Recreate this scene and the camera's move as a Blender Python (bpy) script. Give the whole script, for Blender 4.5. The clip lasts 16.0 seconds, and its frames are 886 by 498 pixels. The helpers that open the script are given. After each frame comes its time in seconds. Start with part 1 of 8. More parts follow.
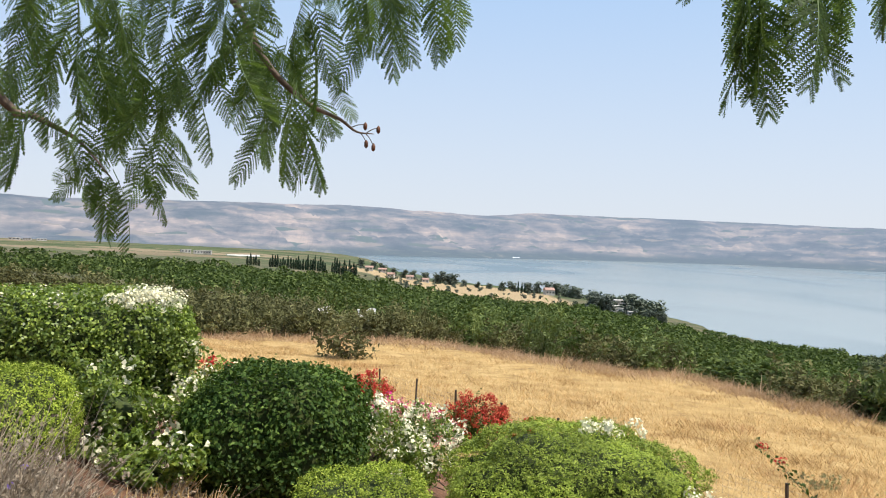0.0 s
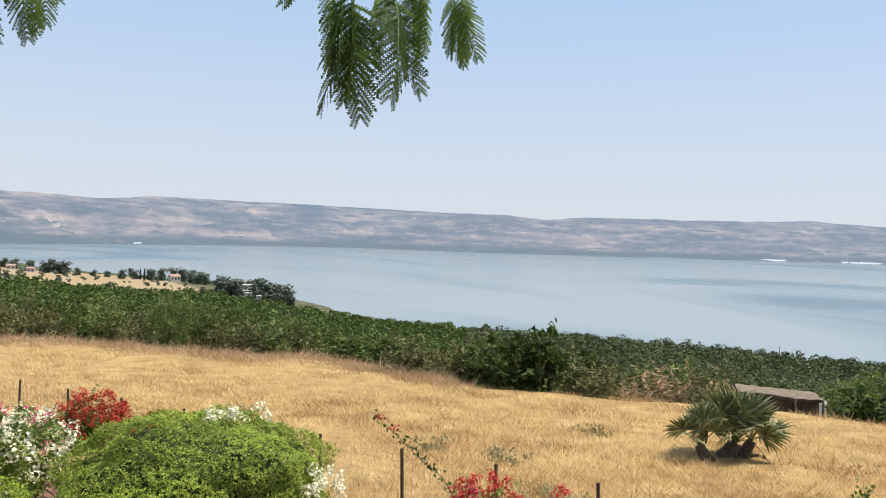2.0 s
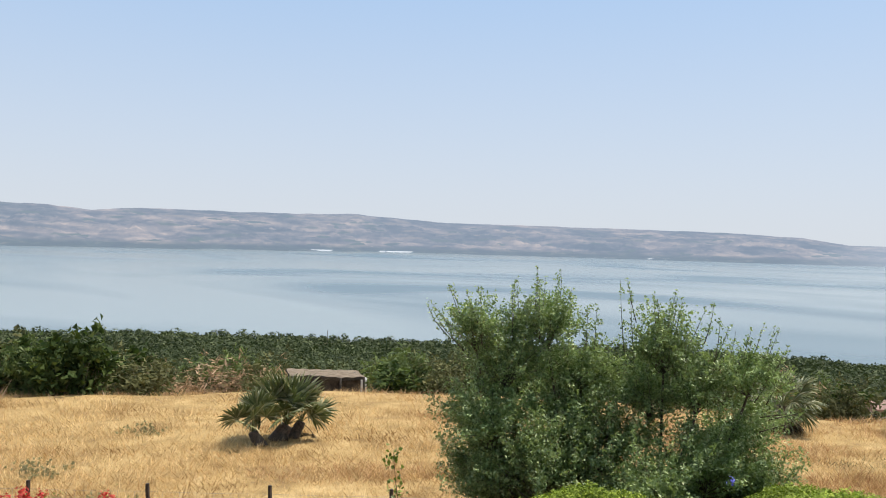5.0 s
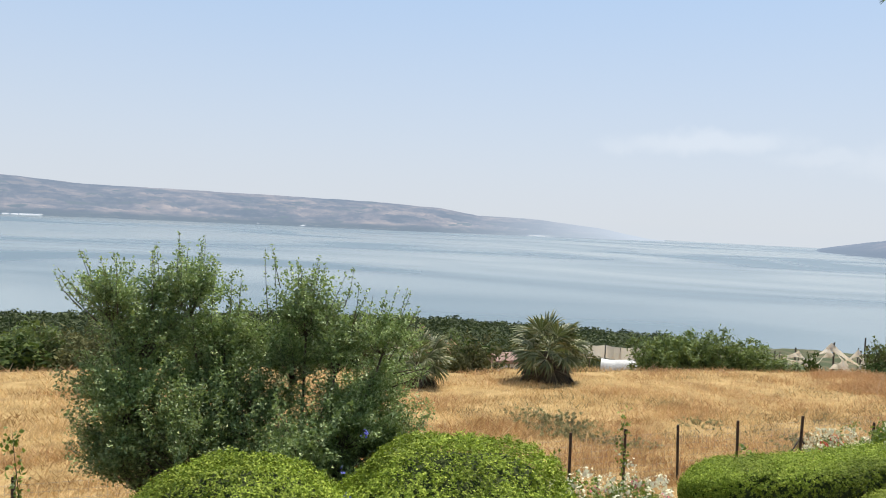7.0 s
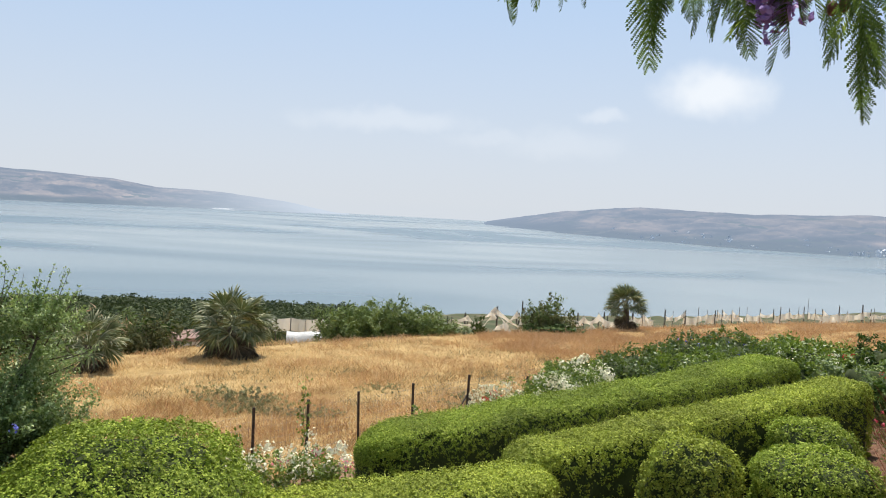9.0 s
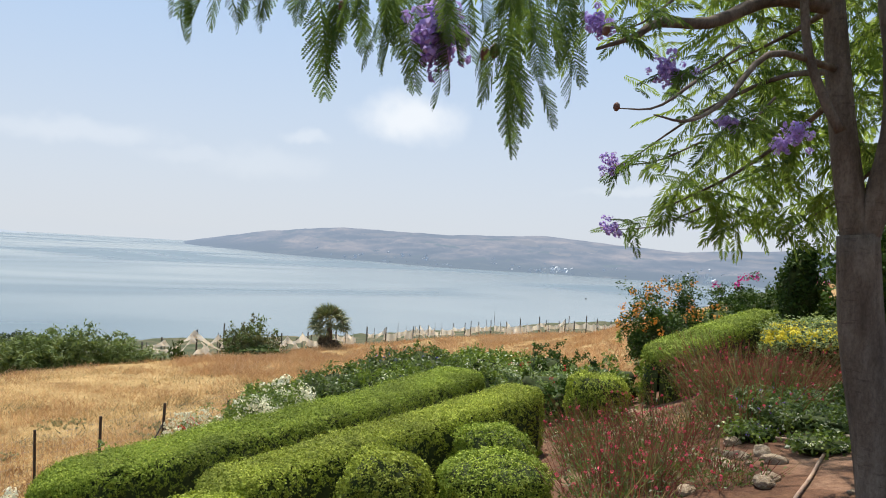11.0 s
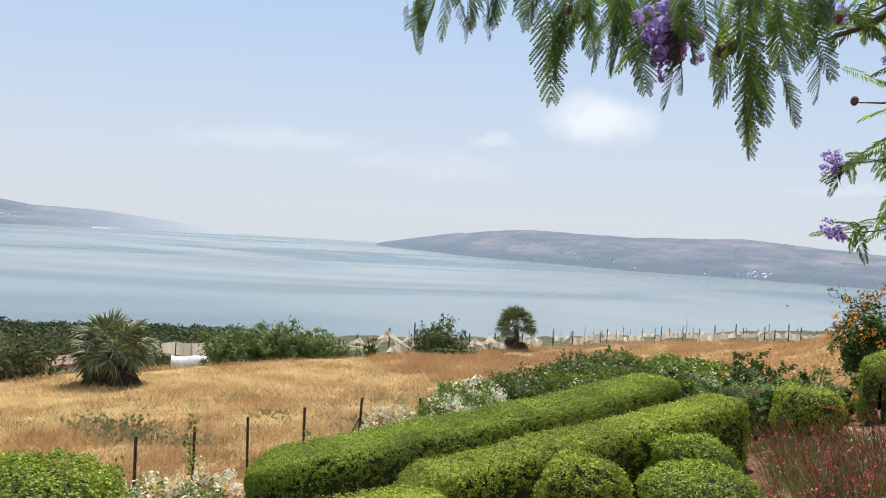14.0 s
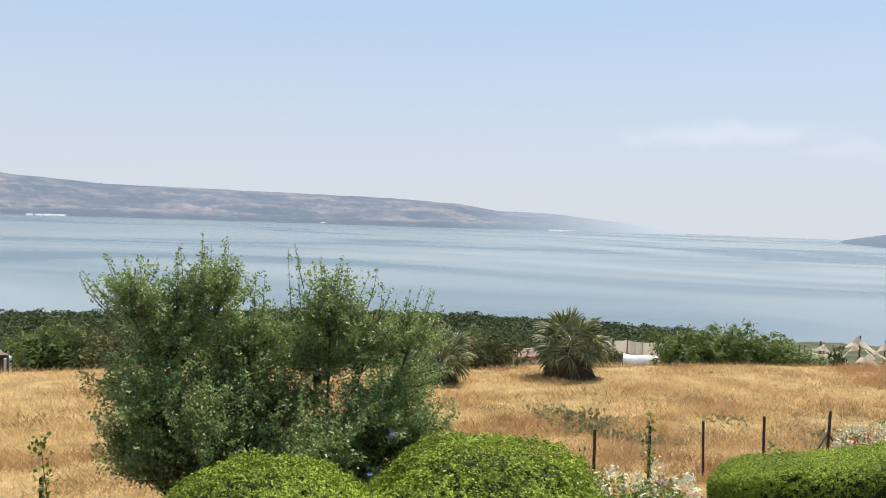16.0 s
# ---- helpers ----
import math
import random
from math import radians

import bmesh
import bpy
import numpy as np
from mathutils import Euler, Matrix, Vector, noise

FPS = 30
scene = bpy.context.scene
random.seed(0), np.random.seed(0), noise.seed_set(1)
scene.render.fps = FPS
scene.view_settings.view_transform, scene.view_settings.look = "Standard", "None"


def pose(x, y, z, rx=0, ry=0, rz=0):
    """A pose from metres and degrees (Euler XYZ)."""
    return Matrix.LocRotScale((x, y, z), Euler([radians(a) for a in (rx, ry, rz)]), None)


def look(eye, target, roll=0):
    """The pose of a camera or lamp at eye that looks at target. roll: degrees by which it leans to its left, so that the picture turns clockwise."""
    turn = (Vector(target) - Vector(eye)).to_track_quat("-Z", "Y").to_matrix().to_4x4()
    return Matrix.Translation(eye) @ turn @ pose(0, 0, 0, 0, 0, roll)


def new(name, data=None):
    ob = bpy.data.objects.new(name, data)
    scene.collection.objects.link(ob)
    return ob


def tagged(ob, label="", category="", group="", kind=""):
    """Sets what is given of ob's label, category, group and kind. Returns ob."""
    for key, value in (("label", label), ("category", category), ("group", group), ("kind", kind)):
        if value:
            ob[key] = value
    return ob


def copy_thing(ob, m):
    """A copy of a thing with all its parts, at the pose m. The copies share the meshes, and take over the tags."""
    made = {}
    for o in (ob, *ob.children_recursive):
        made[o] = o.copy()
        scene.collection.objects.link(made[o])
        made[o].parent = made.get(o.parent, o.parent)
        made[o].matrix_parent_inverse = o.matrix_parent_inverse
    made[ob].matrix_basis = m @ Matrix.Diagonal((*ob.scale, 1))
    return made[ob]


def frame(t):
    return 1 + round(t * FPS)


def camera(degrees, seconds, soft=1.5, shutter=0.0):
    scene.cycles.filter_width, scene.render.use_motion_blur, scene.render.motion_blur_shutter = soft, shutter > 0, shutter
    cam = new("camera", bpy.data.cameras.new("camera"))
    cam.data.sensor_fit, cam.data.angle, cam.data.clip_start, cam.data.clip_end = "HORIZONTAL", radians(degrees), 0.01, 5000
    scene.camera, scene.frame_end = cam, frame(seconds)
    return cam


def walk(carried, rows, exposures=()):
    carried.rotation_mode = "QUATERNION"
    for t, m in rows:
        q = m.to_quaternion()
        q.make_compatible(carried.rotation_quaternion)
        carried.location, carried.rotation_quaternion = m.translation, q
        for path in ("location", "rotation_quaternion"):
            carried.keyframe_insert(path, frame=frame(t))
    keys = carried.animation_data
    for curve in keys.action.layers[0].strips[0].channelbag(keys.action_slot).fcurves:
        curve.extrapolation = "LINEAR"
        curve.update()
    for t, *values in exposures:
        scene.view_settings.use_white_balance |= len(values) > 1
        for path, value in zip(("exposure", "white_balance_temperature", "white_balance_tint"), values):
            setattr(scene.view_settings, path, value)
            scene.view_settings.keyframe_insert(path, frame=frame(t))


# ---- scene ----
# Camera: seconds, x, y, z, yaw, pitch, roll
cam = camera(56.2, 16.0, 1.0)
ROWS = [
    (0.0, -0.000, 0.000, 1.600, 0.00, -0.70, -2.00),
    (0.5, 0.031, -0.023, 1.602, -4.24, -0.37, -1.71),
    (1.0, 0.005, -0.041, 1.617, -11.41, -0.47, -1.19),
    (1.5, 0.025, -0.070, 1.629, -19.25, -0.76, -1.29),
    (2.0, 0.036, -0.071, 1.619, -25.26, -0.92, -1.84),
    (2.5, 0.050, -0.056, 1.611, -29.79, -1.16, -1.95),
    (3.0, 0.083, -0.043, 1.603, -34.69, -1.01, -2.02),
    (5.5, 0.175, -0.057, 1.580, -60.79, -0.87, -1.82),
    (6.0, 0.179, -0.082, 1.580, -66.53, -1.33, -2.17),
    (6.5, 0.166, -0.113, 1.583, -72.71, -1.73, -2.57),
    (7.0, 0.141, -0.150, 1.586, -78.94, -1.97, -2.76),
    (7.5, 0.126, -0.184, 1.588, -84.50, -1.95, -2.88),
    (8.0, 0.122, -0.207, 1.588, -89.86, -2.26, -3.15),
    (8.5, 0.137, -0.227, 1.590, -94.82, -2.86, -3.13),
    (9.0, 0.145, -0.249, 1.596, -100.38, -2.70, -3.18),
    (9.5, 0.131, -0.278, 1.602, -105.37, -1.72, -3.25),
    (10.0, 0.112, -0.305, 1.607, -111.11, -1.10, -3.27),
    (12.5, 0.108, -0.304, 1.614, -126.46, 0.55, -3.52),
    (13.0, 0.119, -0.294, 1.616, -122.56, 0.70, -3.50),
    (13.5, 0.140, -0.258, 1.614, -115.84, 0.09, -3.63),
    (14.0, 0.157, -0.215, 1.611, -107.82, -0.79, -3.59),
    (14.5, 0.159, -0.179, 1.609, -100.06, -1.15, -3.53),
    (15.0, 0.165, -0.148, 1.611, -91.99, -1.40, -2.60),
    (15.5, 0.182, -0.115, 1.613, -84.08, -1.95, -2.14),
    (16.0, 0.198, -0.095, 1.612, -77.61, -2.31, -2.12),
]
walk(cam, [(t, pose(x, y, z, 90 + pitch, roll, yaw)) for t, x, y, z, yaw, pitch, roll in ROWS],
     ((0.0, 0.42), (1.2, 0.42), (2.0, 0.32), (2.6, 0.27), (5.0, 0.28), (16.0, 0.28)))

# ---- light ----
SUN_AZ, SUN_EL = 112.0, 62.0          # clockwise from +y, and above the horizon
world = bpy.data.worlds.new("sky")
scene.world = world
world.use_nodes = True


def build_sky():
    nt = world.node_tree
    nt.nodes.clear()
    out = nt.nodes.new("ShaderNodeOutputWorld")
    bg = nt.nodes.new("ShaderNodeBackground")
    sky = nt.nodes.new("ShaderNodeTexSky")
    sky.sky_type = "NISHITA"
    sky.sun_disc = False
    sky.sun_elevation = radians(SUN_EL)
    sky.sun_rotation = radians(SUN_AZ)
    sky.altitude = 0
    sky.air_density, sky.dust_density, sky.ozone_density = 1.0, 3.0, 1.0
    bg.inputs["Strength"].default_value = 0.10
    # thin clouds low over the southern end of the lake
    tc = nt.nodes.new("ShaderNodeTexCoord")
    amount = None
    for az, el, wide, high, power in ((117.7, 8.5, 4.0, 1.8, 0.72), (96.0, 5.9, 7.0, 0.9, 0.24), (110.8, 6.8, 1.9, 0.55, 0.28), (108.0, 4.8, 5.0, 1.2, 0.16), (103.5, 5.0, 4.0, 0.7, 0.14), (134.0, 4.4, 5.0, 0.4, 0.2)):
        q = Euler((0, radians(-el), radians(90 - az)), "XYZ").to_matrix().inverted()
        mp = nt.nodes.new("ShaderNodeMapping")
        mp.vector_type = "POINT"
        mp.inputs["Rotation"].default_value = q.to_euler("XYZ")
        nt.links.new(tc.outputs["Generated"], mp.inputs["Vector"])
        nz = nt.nodes.new("ShaderNodeTexNoise")
        nz.inputs["Scale"].default_value = 22
        nz.inputs["Detail"].default_value = 5
        nt.links.new(mp.outputs["Vector"], nz.inputs["Vector"])
        add = nt.nodes.new("ShaderNodeVectorMath")
        add.operation = "MULTIPLY_ADD"
        add.inputs[1].default_value = (0.03, 0.075 * wide / 4, 0.035)
        nt.links.new(nz.outputs["Color"], add.inputs[0])
        nt.links.new(mp.outputs["Vector"], add.inputs[2])
        sc = nt.nodes.new("ShaderNodeVectorMath")
        sc.operation = "MULTIPLY_ADD"
        k = (0.0, 1 / radians(wide), 1 / radians(high))
        sc.inputs[1].default_value = k
        sc.inputs[2].default_value = (0.0, -0.0375 * wide / 4 * k[1], -0.0175 * k[2])
        nt.links.new(add.outputs[0], sc.inputs[0])
        ln = nt.nodes.new("ShaderNodeVectorMath")
        ln.operation = "LENGTH"
        nt.links.new(sc.outputs[0], ln.inputs[0])
        mr = nt.nodes.new("ShaderNodeMapRange")
        mr.interpolation_type = "SMOOTHSTEP"
        for i, v in enumerate((1.25, 0.25, 0.0, power)):
            mr.inputs[i + 1].default_value = v
        nt.links.new(ln.outputs["Value"], mr.inputs[0])
        front = nt.nodes.new("ShaderNodeSeparateXYZ")
        nt.links.new(mp.outputs["Vector"], front.inputs[0])
        gt = nt.nodes.new("ShaderNodeMath")
        gt.operation = "GREATER_THAN"
        gt.inputs[1].default_value = 0.0
        nt.links.new(front.outputs[0], gt.inputs[0])
        mu = nt.nodes.new("ShaderNodeMath")
        mu.operation = "MULTIPLY"
        nt.links.new(mr.outputs[0], mu.inputs[0])
        nt.links.new(gt.outputs[0], mu.inputs[1])
        if amount is None:
            amount = mu.outputs[0]
        else:
            mx = nt.nodes.new("ShaderNodeMath")
            mx.operation = "MAXIMUM"
            nt.links.new(amount, mx.inputs[0])
            nt.links.new(mu.outputs[0], mx.inputs[1])
            amount = mx.outputs[0]
    mix = nt.nodes.new("ShaderNodeMix")
    mix.data_type = "RGBA"
    mix.inputs["B"].default_value = SKY_CLOUD
    # the pale veil of haze that lies over the whole sky, thicker towards the horizon
    sp = nt.nodes.new("ShaderNodeSeparateXYZ")
    nt.links.new(tc.outputs["Generated"], sp.inputs[0])
    hz = nt.nodes.new("ShaderNodeMapRange")
    hz.interpolation_type = "SMOOTHSTEP"
    for i, v in enumerate((-0.02, 0.42, SKY_VEIL[0], SKY_VEIL[1])):
        hz.inputs[i + 1].default_value = v
    nt.links.new(sp.outputs["Z"], hz.inputs[0])
    veil = nt.nodes.new("ShaderNodeMix")
    veil.data_type = "RGBA"
    up = nt.nodes.new("ShaderNodeMapRange")
    for i, v in enumerate((0.01, 0.30, 0.0, 1.0)):
        up.inputs[i + 1].default_value = v
    nt.links.new(sp.outputs["Z"], up.inputs[0])
    tone = nt.nodes.new("ShaderNodeMix")
    tone.data_type = "RGBA"
    tone.inputs["A"].default_value, tone.inputs["B"].default_value = SKY_HAZE, SKY_BLUE
    nt.links.new(up.outputs[0], tone.inputs["Factor"])
    nt.links.new(tone.outputs["Result"], veil.inputs["B"])
    nt.links.new(hz.outputs[0], veil.inputs["Factor"])
    nt.links.new(sky.outputs[0], veil.inputs["A"])
    nt.links.new(veil.outputs["Result"], mix.inputs["A"])
    nt.links.new(amount, mix.inputs["Factor"])
    nt.links.new(mix.outputs["Result"], bg.inputs["Color"])
    nt.links.new(bg.outputs[0], out.inputs[0])


SKY_CLOUD = (8.2, 8.4, 8.6, 1)
SKY_HAZE = (5.95, 6.4, 6.95, 1)
SKY_BLUE = (3.65, 5.2, 7.5, 1)
SKY_VEIL = (0.92, 0.85)
build_sky()
sun = new("sun", bpy.data.lights.new("sun", "SUN"))
sun.data.energy, sun.data.angle, sun.data.color = 5.2, radians(0.53), (1.0, 0.95, 0.87)
sun.matrix_world = look((0, 0, 60), (-math.sin(radians(SUN_AZ)) * math.cos(radians(SUN_EL)), -math.cos(radians(SUN_AZ)) * math.cos(radians(SUN_EL)), 60 - math.sin(radians(SUN_EL))))


# ---- materials ----
EYE_Z, LAKE_Z = 1.6, -50.4            # eye level and the lake, in metres


def nodes_of(name):
    m = bpy.data.materials.new(name)
    m.use_nodes = True
    nt = m.node_tree
    nt.nodes.clear()
    out = nt.nodes.new("ShaderNodeOutputMaterial")
    return m, nt, out


def noise_node(nt, scale, detail=4, rough=0.55, vec=None):
    n = nt.nodes.new("ShaderNodeTexNoise")
    n.inputs["Scale"].default_value = scale
    n.inputs["Detail"].default_value = detail
    n.inputs["Roughness"].default_value = rough
    if vec is not None:
        nt.links.new(vec, n.inputs["Vector"])
    return n


def ramp_node(nt, fac, stops):
    r = nt.nodes.new("ShaderNodeValToRGB")
    r.color_ramp.elements[0].position, r.color_ramp.elements[0].color = stops[0][0], (*stops[0][1], 1)
    r.color_ramp.elements[1].position, r.color_ramp.elements[1].color = stops[-1][0], (*stops[-1][1], 1)
    for p, c in stops[1:-1]:
        e = r.color_ramp.elements.new(p)
        e.color = (*c, 1)
    nt.links.new(fac, r.inputs[0])
    return r


def mix_node(nt, fac, a, b, mode="MIX"):
    m = nt.nodes.new("ShaderNodeMix")
    m.data_type, m.blend_type = "RGBA", mode
    for key, v in (("Factor", fac), ("A", a), ("B", b)):
        if isinstance(v, (int, float)):
            m.inputs[key].default_value = v
        elif isinstance(v, tuple):
            m.inputs[key].default_value = (*v, 1)
        else:
            nt.links.new(v, m.inputs[key])
    return m.outputs["Result"]


def position(nt):
    return nt.nodes.new("ShaderNodeNewGeometry").outputs["Position"]


def surface(name, stops, scale, fine=0, rough=0.8, bump=0.0, metal=0.0, vary=0.0):
    """A plain solid surface: colour stops over a noise of one scale, a finer grain, and relief."""
    m, nt, out = nodes_of(name)
    b = nt.nodes.new("ShaderNodeBsdfPrincipled")
    tc = nt.nodes.new("ShaderNodeTexCoord").outputs["Object"]
    n = noise_node(nt, scale, 5, 0.6, tc)
    col = ramp_node(nt, n.outputs["Fac"], stops).outputs[0]
    grain = noise_node(nt, fine or scale * 9, 3, 0.6, tc)
    g = ramp_node(nt, grain.outputs["Fac"], ((0.3, (0.72, 0.72, 0.72)), (0.7, (1.2, 1.2, 1.2))))
    col = mix_node(nt, 1.0, col, g.outputs[0], "MULTIPLY")
    if vary:
        oi = nt.nodes.new("ShaderNodeObjectInfo")
        v = ramp_node(nt, oi.outputs["Random"], ((0.0, (1 - vary,) * 3), (1.0, (1 + vary,) * 3)))
        col = mix_node(nt, 1.0, col, v.outputs[0], "MULTIPLY")
    nt.links.new(col, b.inputs["Base Color"])
    b.inputs["Roughness"].default_value, b.inputs["Metallic"].default_value = rough, metal
    b.inputs["Specular IOR Level"].default_value = 0.3
    if bump:
        bp = nt.nodes.new("ShaderNodeBump")
        bp.inputs["Strength"].default_value, bp.inputs["Distance"].default_value = bump, 0.02
        nt.links.new(grain.outputs["Fac"], bp.inputs["Height"])
        nt.links.new(bp.outputs[0], b.inputs["Normal"])
    nt.links.new(b.outputs[0], out.inputs[0])
    return m


def leafy(name, stops, through_col=(0.25, 0.42, 0.05), thin=0.3, rough=0.45, gloss=0.4, patch=1.5, patch_by=0.25):
    """Leaves: a colour for each leaf by chance, patches over the plant, light that shines through."""
    m, nt, out = nodes_of(name)
    geo = nt.nodes.new("ShaderNodeNewGeometry")
    col = ramp_node(nt, geo.outputs["Random Per Island"], stops).outputs[0]
    n = noise_node(nt, patch, 2, 0.5, geo.outputs["Position"])
    v = ramp_node(nt, n.outputs["Fac"], ((0.35, (1 - patch_by,) * 3), (0.65, (1 + patch_by, 1 + patch_by, 1 + patch_by * 0.5))))
    col = mix_node(nt, 1.0, col, v.outputs[0], "MULTIPLY")
    b = nt.nodes.new("ShaderNodeBsdfPrincipled")
    b.inputs["Roughness"].default_value, b.inputs["Specular IOR Level"].default_value = rough, gloss
    nt.links.new(col, b.inputs["Base Color"])
    if thin:
        tr = nt.nodes.new("ShaderNodeBsdfTranslucent")
        tcol = mix_node(nt, 0.75, col, through_col)
        nt.links.new(tcol, tr.inputs["Color"])
        mx = nt.nodes.new("ShaderNodeMixShader")
        mx.inputs[0].default_value = thin
        nt.links.new(b.outputs[0], mx.inputs[1])
        nt.links.new(tr.outputs[0], mx.inputs[2])
        nt.links.new(mx.outputs[0], out.inputs[0])
    else:
        nt.links.new(b.outputs[0], out.inputs[0])
    return m


def ground_material():
    """Soil and litter in the garden, straw beyond the fence, dusty earth and scrub on the slope."""
    m, nt, out = nodes_of("ground")
    b = nt.nodes.new("ShaderNodeBsdfPrincipled")
    pos = position(nt)
    big = noise_node(nt, 0.06, 5, 0.6, pos)
    mid = noise_node(nt, 0.9, 6, 0.65, pos)
    fine = noise_node(nt, 14, 5, 0.7, pos)
    straw = ramp_node(nt, mid.outputs["Fac"], ((0.3, (0.23, 0.145, 0.060)), (0.5, (0.37, 0.245, 0.100)), (0.7, (0.49, 0.34, 0.155)))).outputs[0]
    soil = ramp_node(nt, mid.outputs["Fac"], ((0.32, (0.075, 0.036, 0.022)), (0.5, (0.150, 0.078, 0.046)), (0.70, (0.30, 0.18, 0.115)))).outputs[0]
    scrub = ramp_node(nt, big.outputs["Fac"], ((0.35, (0.05, 0.070, 0.030)), (0.5, (0.085, 0.084, 0.044)), (0.68, (0.18, 0.145, 0.09)))).outputs[0]
    dot = nt.nodes.new("ShaderNodeVectorMath")
    dot.operation = "DOT_PRODUCT"
    dot.inputs[1].default_value = (0.81, 0.587, 0)
    nt.links.new(pos, dot.inputs[0])
    wob = nt.nodes.new("ShaderNodeMath")
    wob.operation = "MULTIPLY_ADD"
    wob.inputs[1].default_value = 5.0
    nt.links.new(mid.outputs["Fac"], wob.inputs[0])
    nt.links.new(dot.outputs["Value"], wob.inputs[2])
    fen = nt.nodes.new("ShaderNodeMapRange")
    for i, v in enumerate((15.5, 17.5, 0, 1)):
        fen.inputs[i + 1].default_value = v
    nt.links.new(wob.outputs[0], fen.inputs[0])
    ln = nt.nodes.new("ShaderNodeVectorMath")
    ln.operation = "LENGTH"
    nt.links.new(pos, ln.inputs[0])
    far = nt.nodes.new("ShaderNodeMapRange")
    for i, v in enumerate((95, 130, 0, 1)):
        far.inputs[i + 1].default_value = v
    nt.links.new(ln.outputs["Value"], far.inputs[0])
    c = mix_node(nt, fen.outputs[0], soil, straw)
    dry = nt.nodes.new("ShaderNodeMapRange")
    for i, v in enumerate((15, 18, 0, 1)):
        dry.inputs[i + 1].default_value = v
    nt.links.new(ln.outputs["Value"], dry.inputs[0])
    c = mix_node(nt, dry.outputs[0], c, straw)
    vo = nt.nodes.new("ShaderNodeTexVoronoi")
    vo.inputs["Scale"].default_value = 0.009
    nt.links.new(pos, vo.inputs["Vector"])
    vs = nt.nodes.new("ShaderNodeSeparateColor")
    nt.links.new(vo.outputs["Color"], vs.inputs[0])
    plots = ramp_node(nt, vs.outputs[0], ((0.0, (0.040, 0.062, 0.026)), (0.45, (0.075, 0.100, 0.038)), (0.75, (0.10, 0.098, 0.05)), (0.92, (0.20, 0.15, 0.095)), (1.0, (0.28, 0.21, 0.135)))).outputs[0]
    out_far = nt.nodes.new("ShaderNodeMapRange")
    for i, v in enumerate((560, 760, 0, 0.85)):
        out_far.inputs[i + 1].default_value = v
    nt.links.new(ln.outputs["Value"], out_far.inputs[0])
    scrub = mix_node(nt, out_far.outputs[0], scrub, plots)
    c = mix_node(nt, far.outputs[0], c, scrub)
    pale = ramp_node(nt, mid.outputs["Fac"], ((0.35, (0.25, 0.18, 0.095)), (0.65, (0.40, 0.30, 0.175)))).outputs[0]
    for cx, cy, rx, ry in ((38, 660, 58, 230), (-40, 760, 55, 120)):
        el = nt.nodes.new("ShaderNodeVectorMath")
        el.operation = "MULTIPLY_ADD"
        el.inputs[1].default_value, el.inputs[2].default_value = (1 / rx, 1 / ry, 0), (-cx / rx, -cy / ry, 0)
        nt.links.new(pos, el.inputs[0])
        le = nt.nodes.new("ShaderNodeVectorMath")
        le.operation = "LENGTH"
        nt.links.new(el.outputs[0], le.inputs[0])
        inside = nt.nodes.new("ShaderNodeMapRange")
        for i, v in enumerate((1.05, 0.9, 0, 1)):
            inside.inputs[i + 1].default_value = v
        nt.links.new(le.outputs["Value"], inside.inputs[0])
        c = mix_node(nt, inside.outputs[0], c, pale)
    g = ramp_node(nt, fine.outputs["Fac"], ((0.3, (0.6, 0.6, 0.6)), (0.7, (1.3, 1.3, 1.3))))
    c = mix_node(nt, 1.0, c, g.outputs[0], "MULTIPLY")
    nt.links.new(c, b.inputs["Base Color"])
    b.inputs["Roughness"].default_value, b.inputs["Specular IOR Level"].default_value = 0.95, 0.1
    bp = nt.nodes.new("ShaderNodeBump")
    bp.inputs["Strength"].default_value, bp.inputs["Distance"].default_value = 0.6, 0.05
    nt.links.new(fine.outputs["Fac"], bp.inputs["Height"])
    nt.links.new(bp.outputs[0], b.inputs["Normal"])
    nt.links.new(b.outputs[0], out.inputs[0])
    return m


def water_material():
    """A calm lake: pale silty blue, slicks of smooth and ruffled water."""
    m, nt, out = nodes_of("lake_water")
    b = nt.nodes.new("ShaderNodeBsdfPrincipled")
    pos = position(nt)
    mp = nt.nodes.new("ShaderNodeMapping")
    mp.inputs["Rotation"].default_value = (0, 0, radians(12))
    mp.inputs["Scale"].default_value = (0.0022, 0.0013, 1)
    nt.links.new(pos, mp.inputs["Vector"])
    n = noise_node(nt, 1.0, 2, 0.5, mp.outputs[0])
    n.inputs["Distortion"].default_value = 1.3
    slick = ramp_node(nt, n.outputs["Fac"], ((0.40, (0, 0, 0)), (0.54, (0.35, 0.35, 0.35)), (0.66, (1, 1, 1)))).outputs[0]
    c = mix_node(nt, slick, (0.185, 0.218, 0.212), (0.090, 0.130, 0.148))
    nt.links.new(c, b.inputs["Base Color"])
    rr = nt.nodes.new("ShaderNodeMapRange")
    for i, v in enumerate((0, 1, 0.16, 0.30)):
        rr.inputs[i + 1].default_value = v
    nt.links.new(slick, rr.inputs[0])
    nt.links.new(rr.outputs[0], b.inputs["Roughness"])
    b.inputs["IOR"].default_value = 1.33
    w = noise_node(nt, 0.6, 4, 0.6, pos)
    bp = nt.nodes.new("ShaderNodeBump")
    bp.inputs["Strength"].default_value, bp.inputs["Distance"].default_value = 0.015, 0.12
    nt.links.new(w.outputs["Fac"], bp.inputs["Height"])
    nt.links.new(bp.outputs[0], b.inputs["Normal"])
    nt.links.new(b.outputs[0], out.inputs[0])
    return m


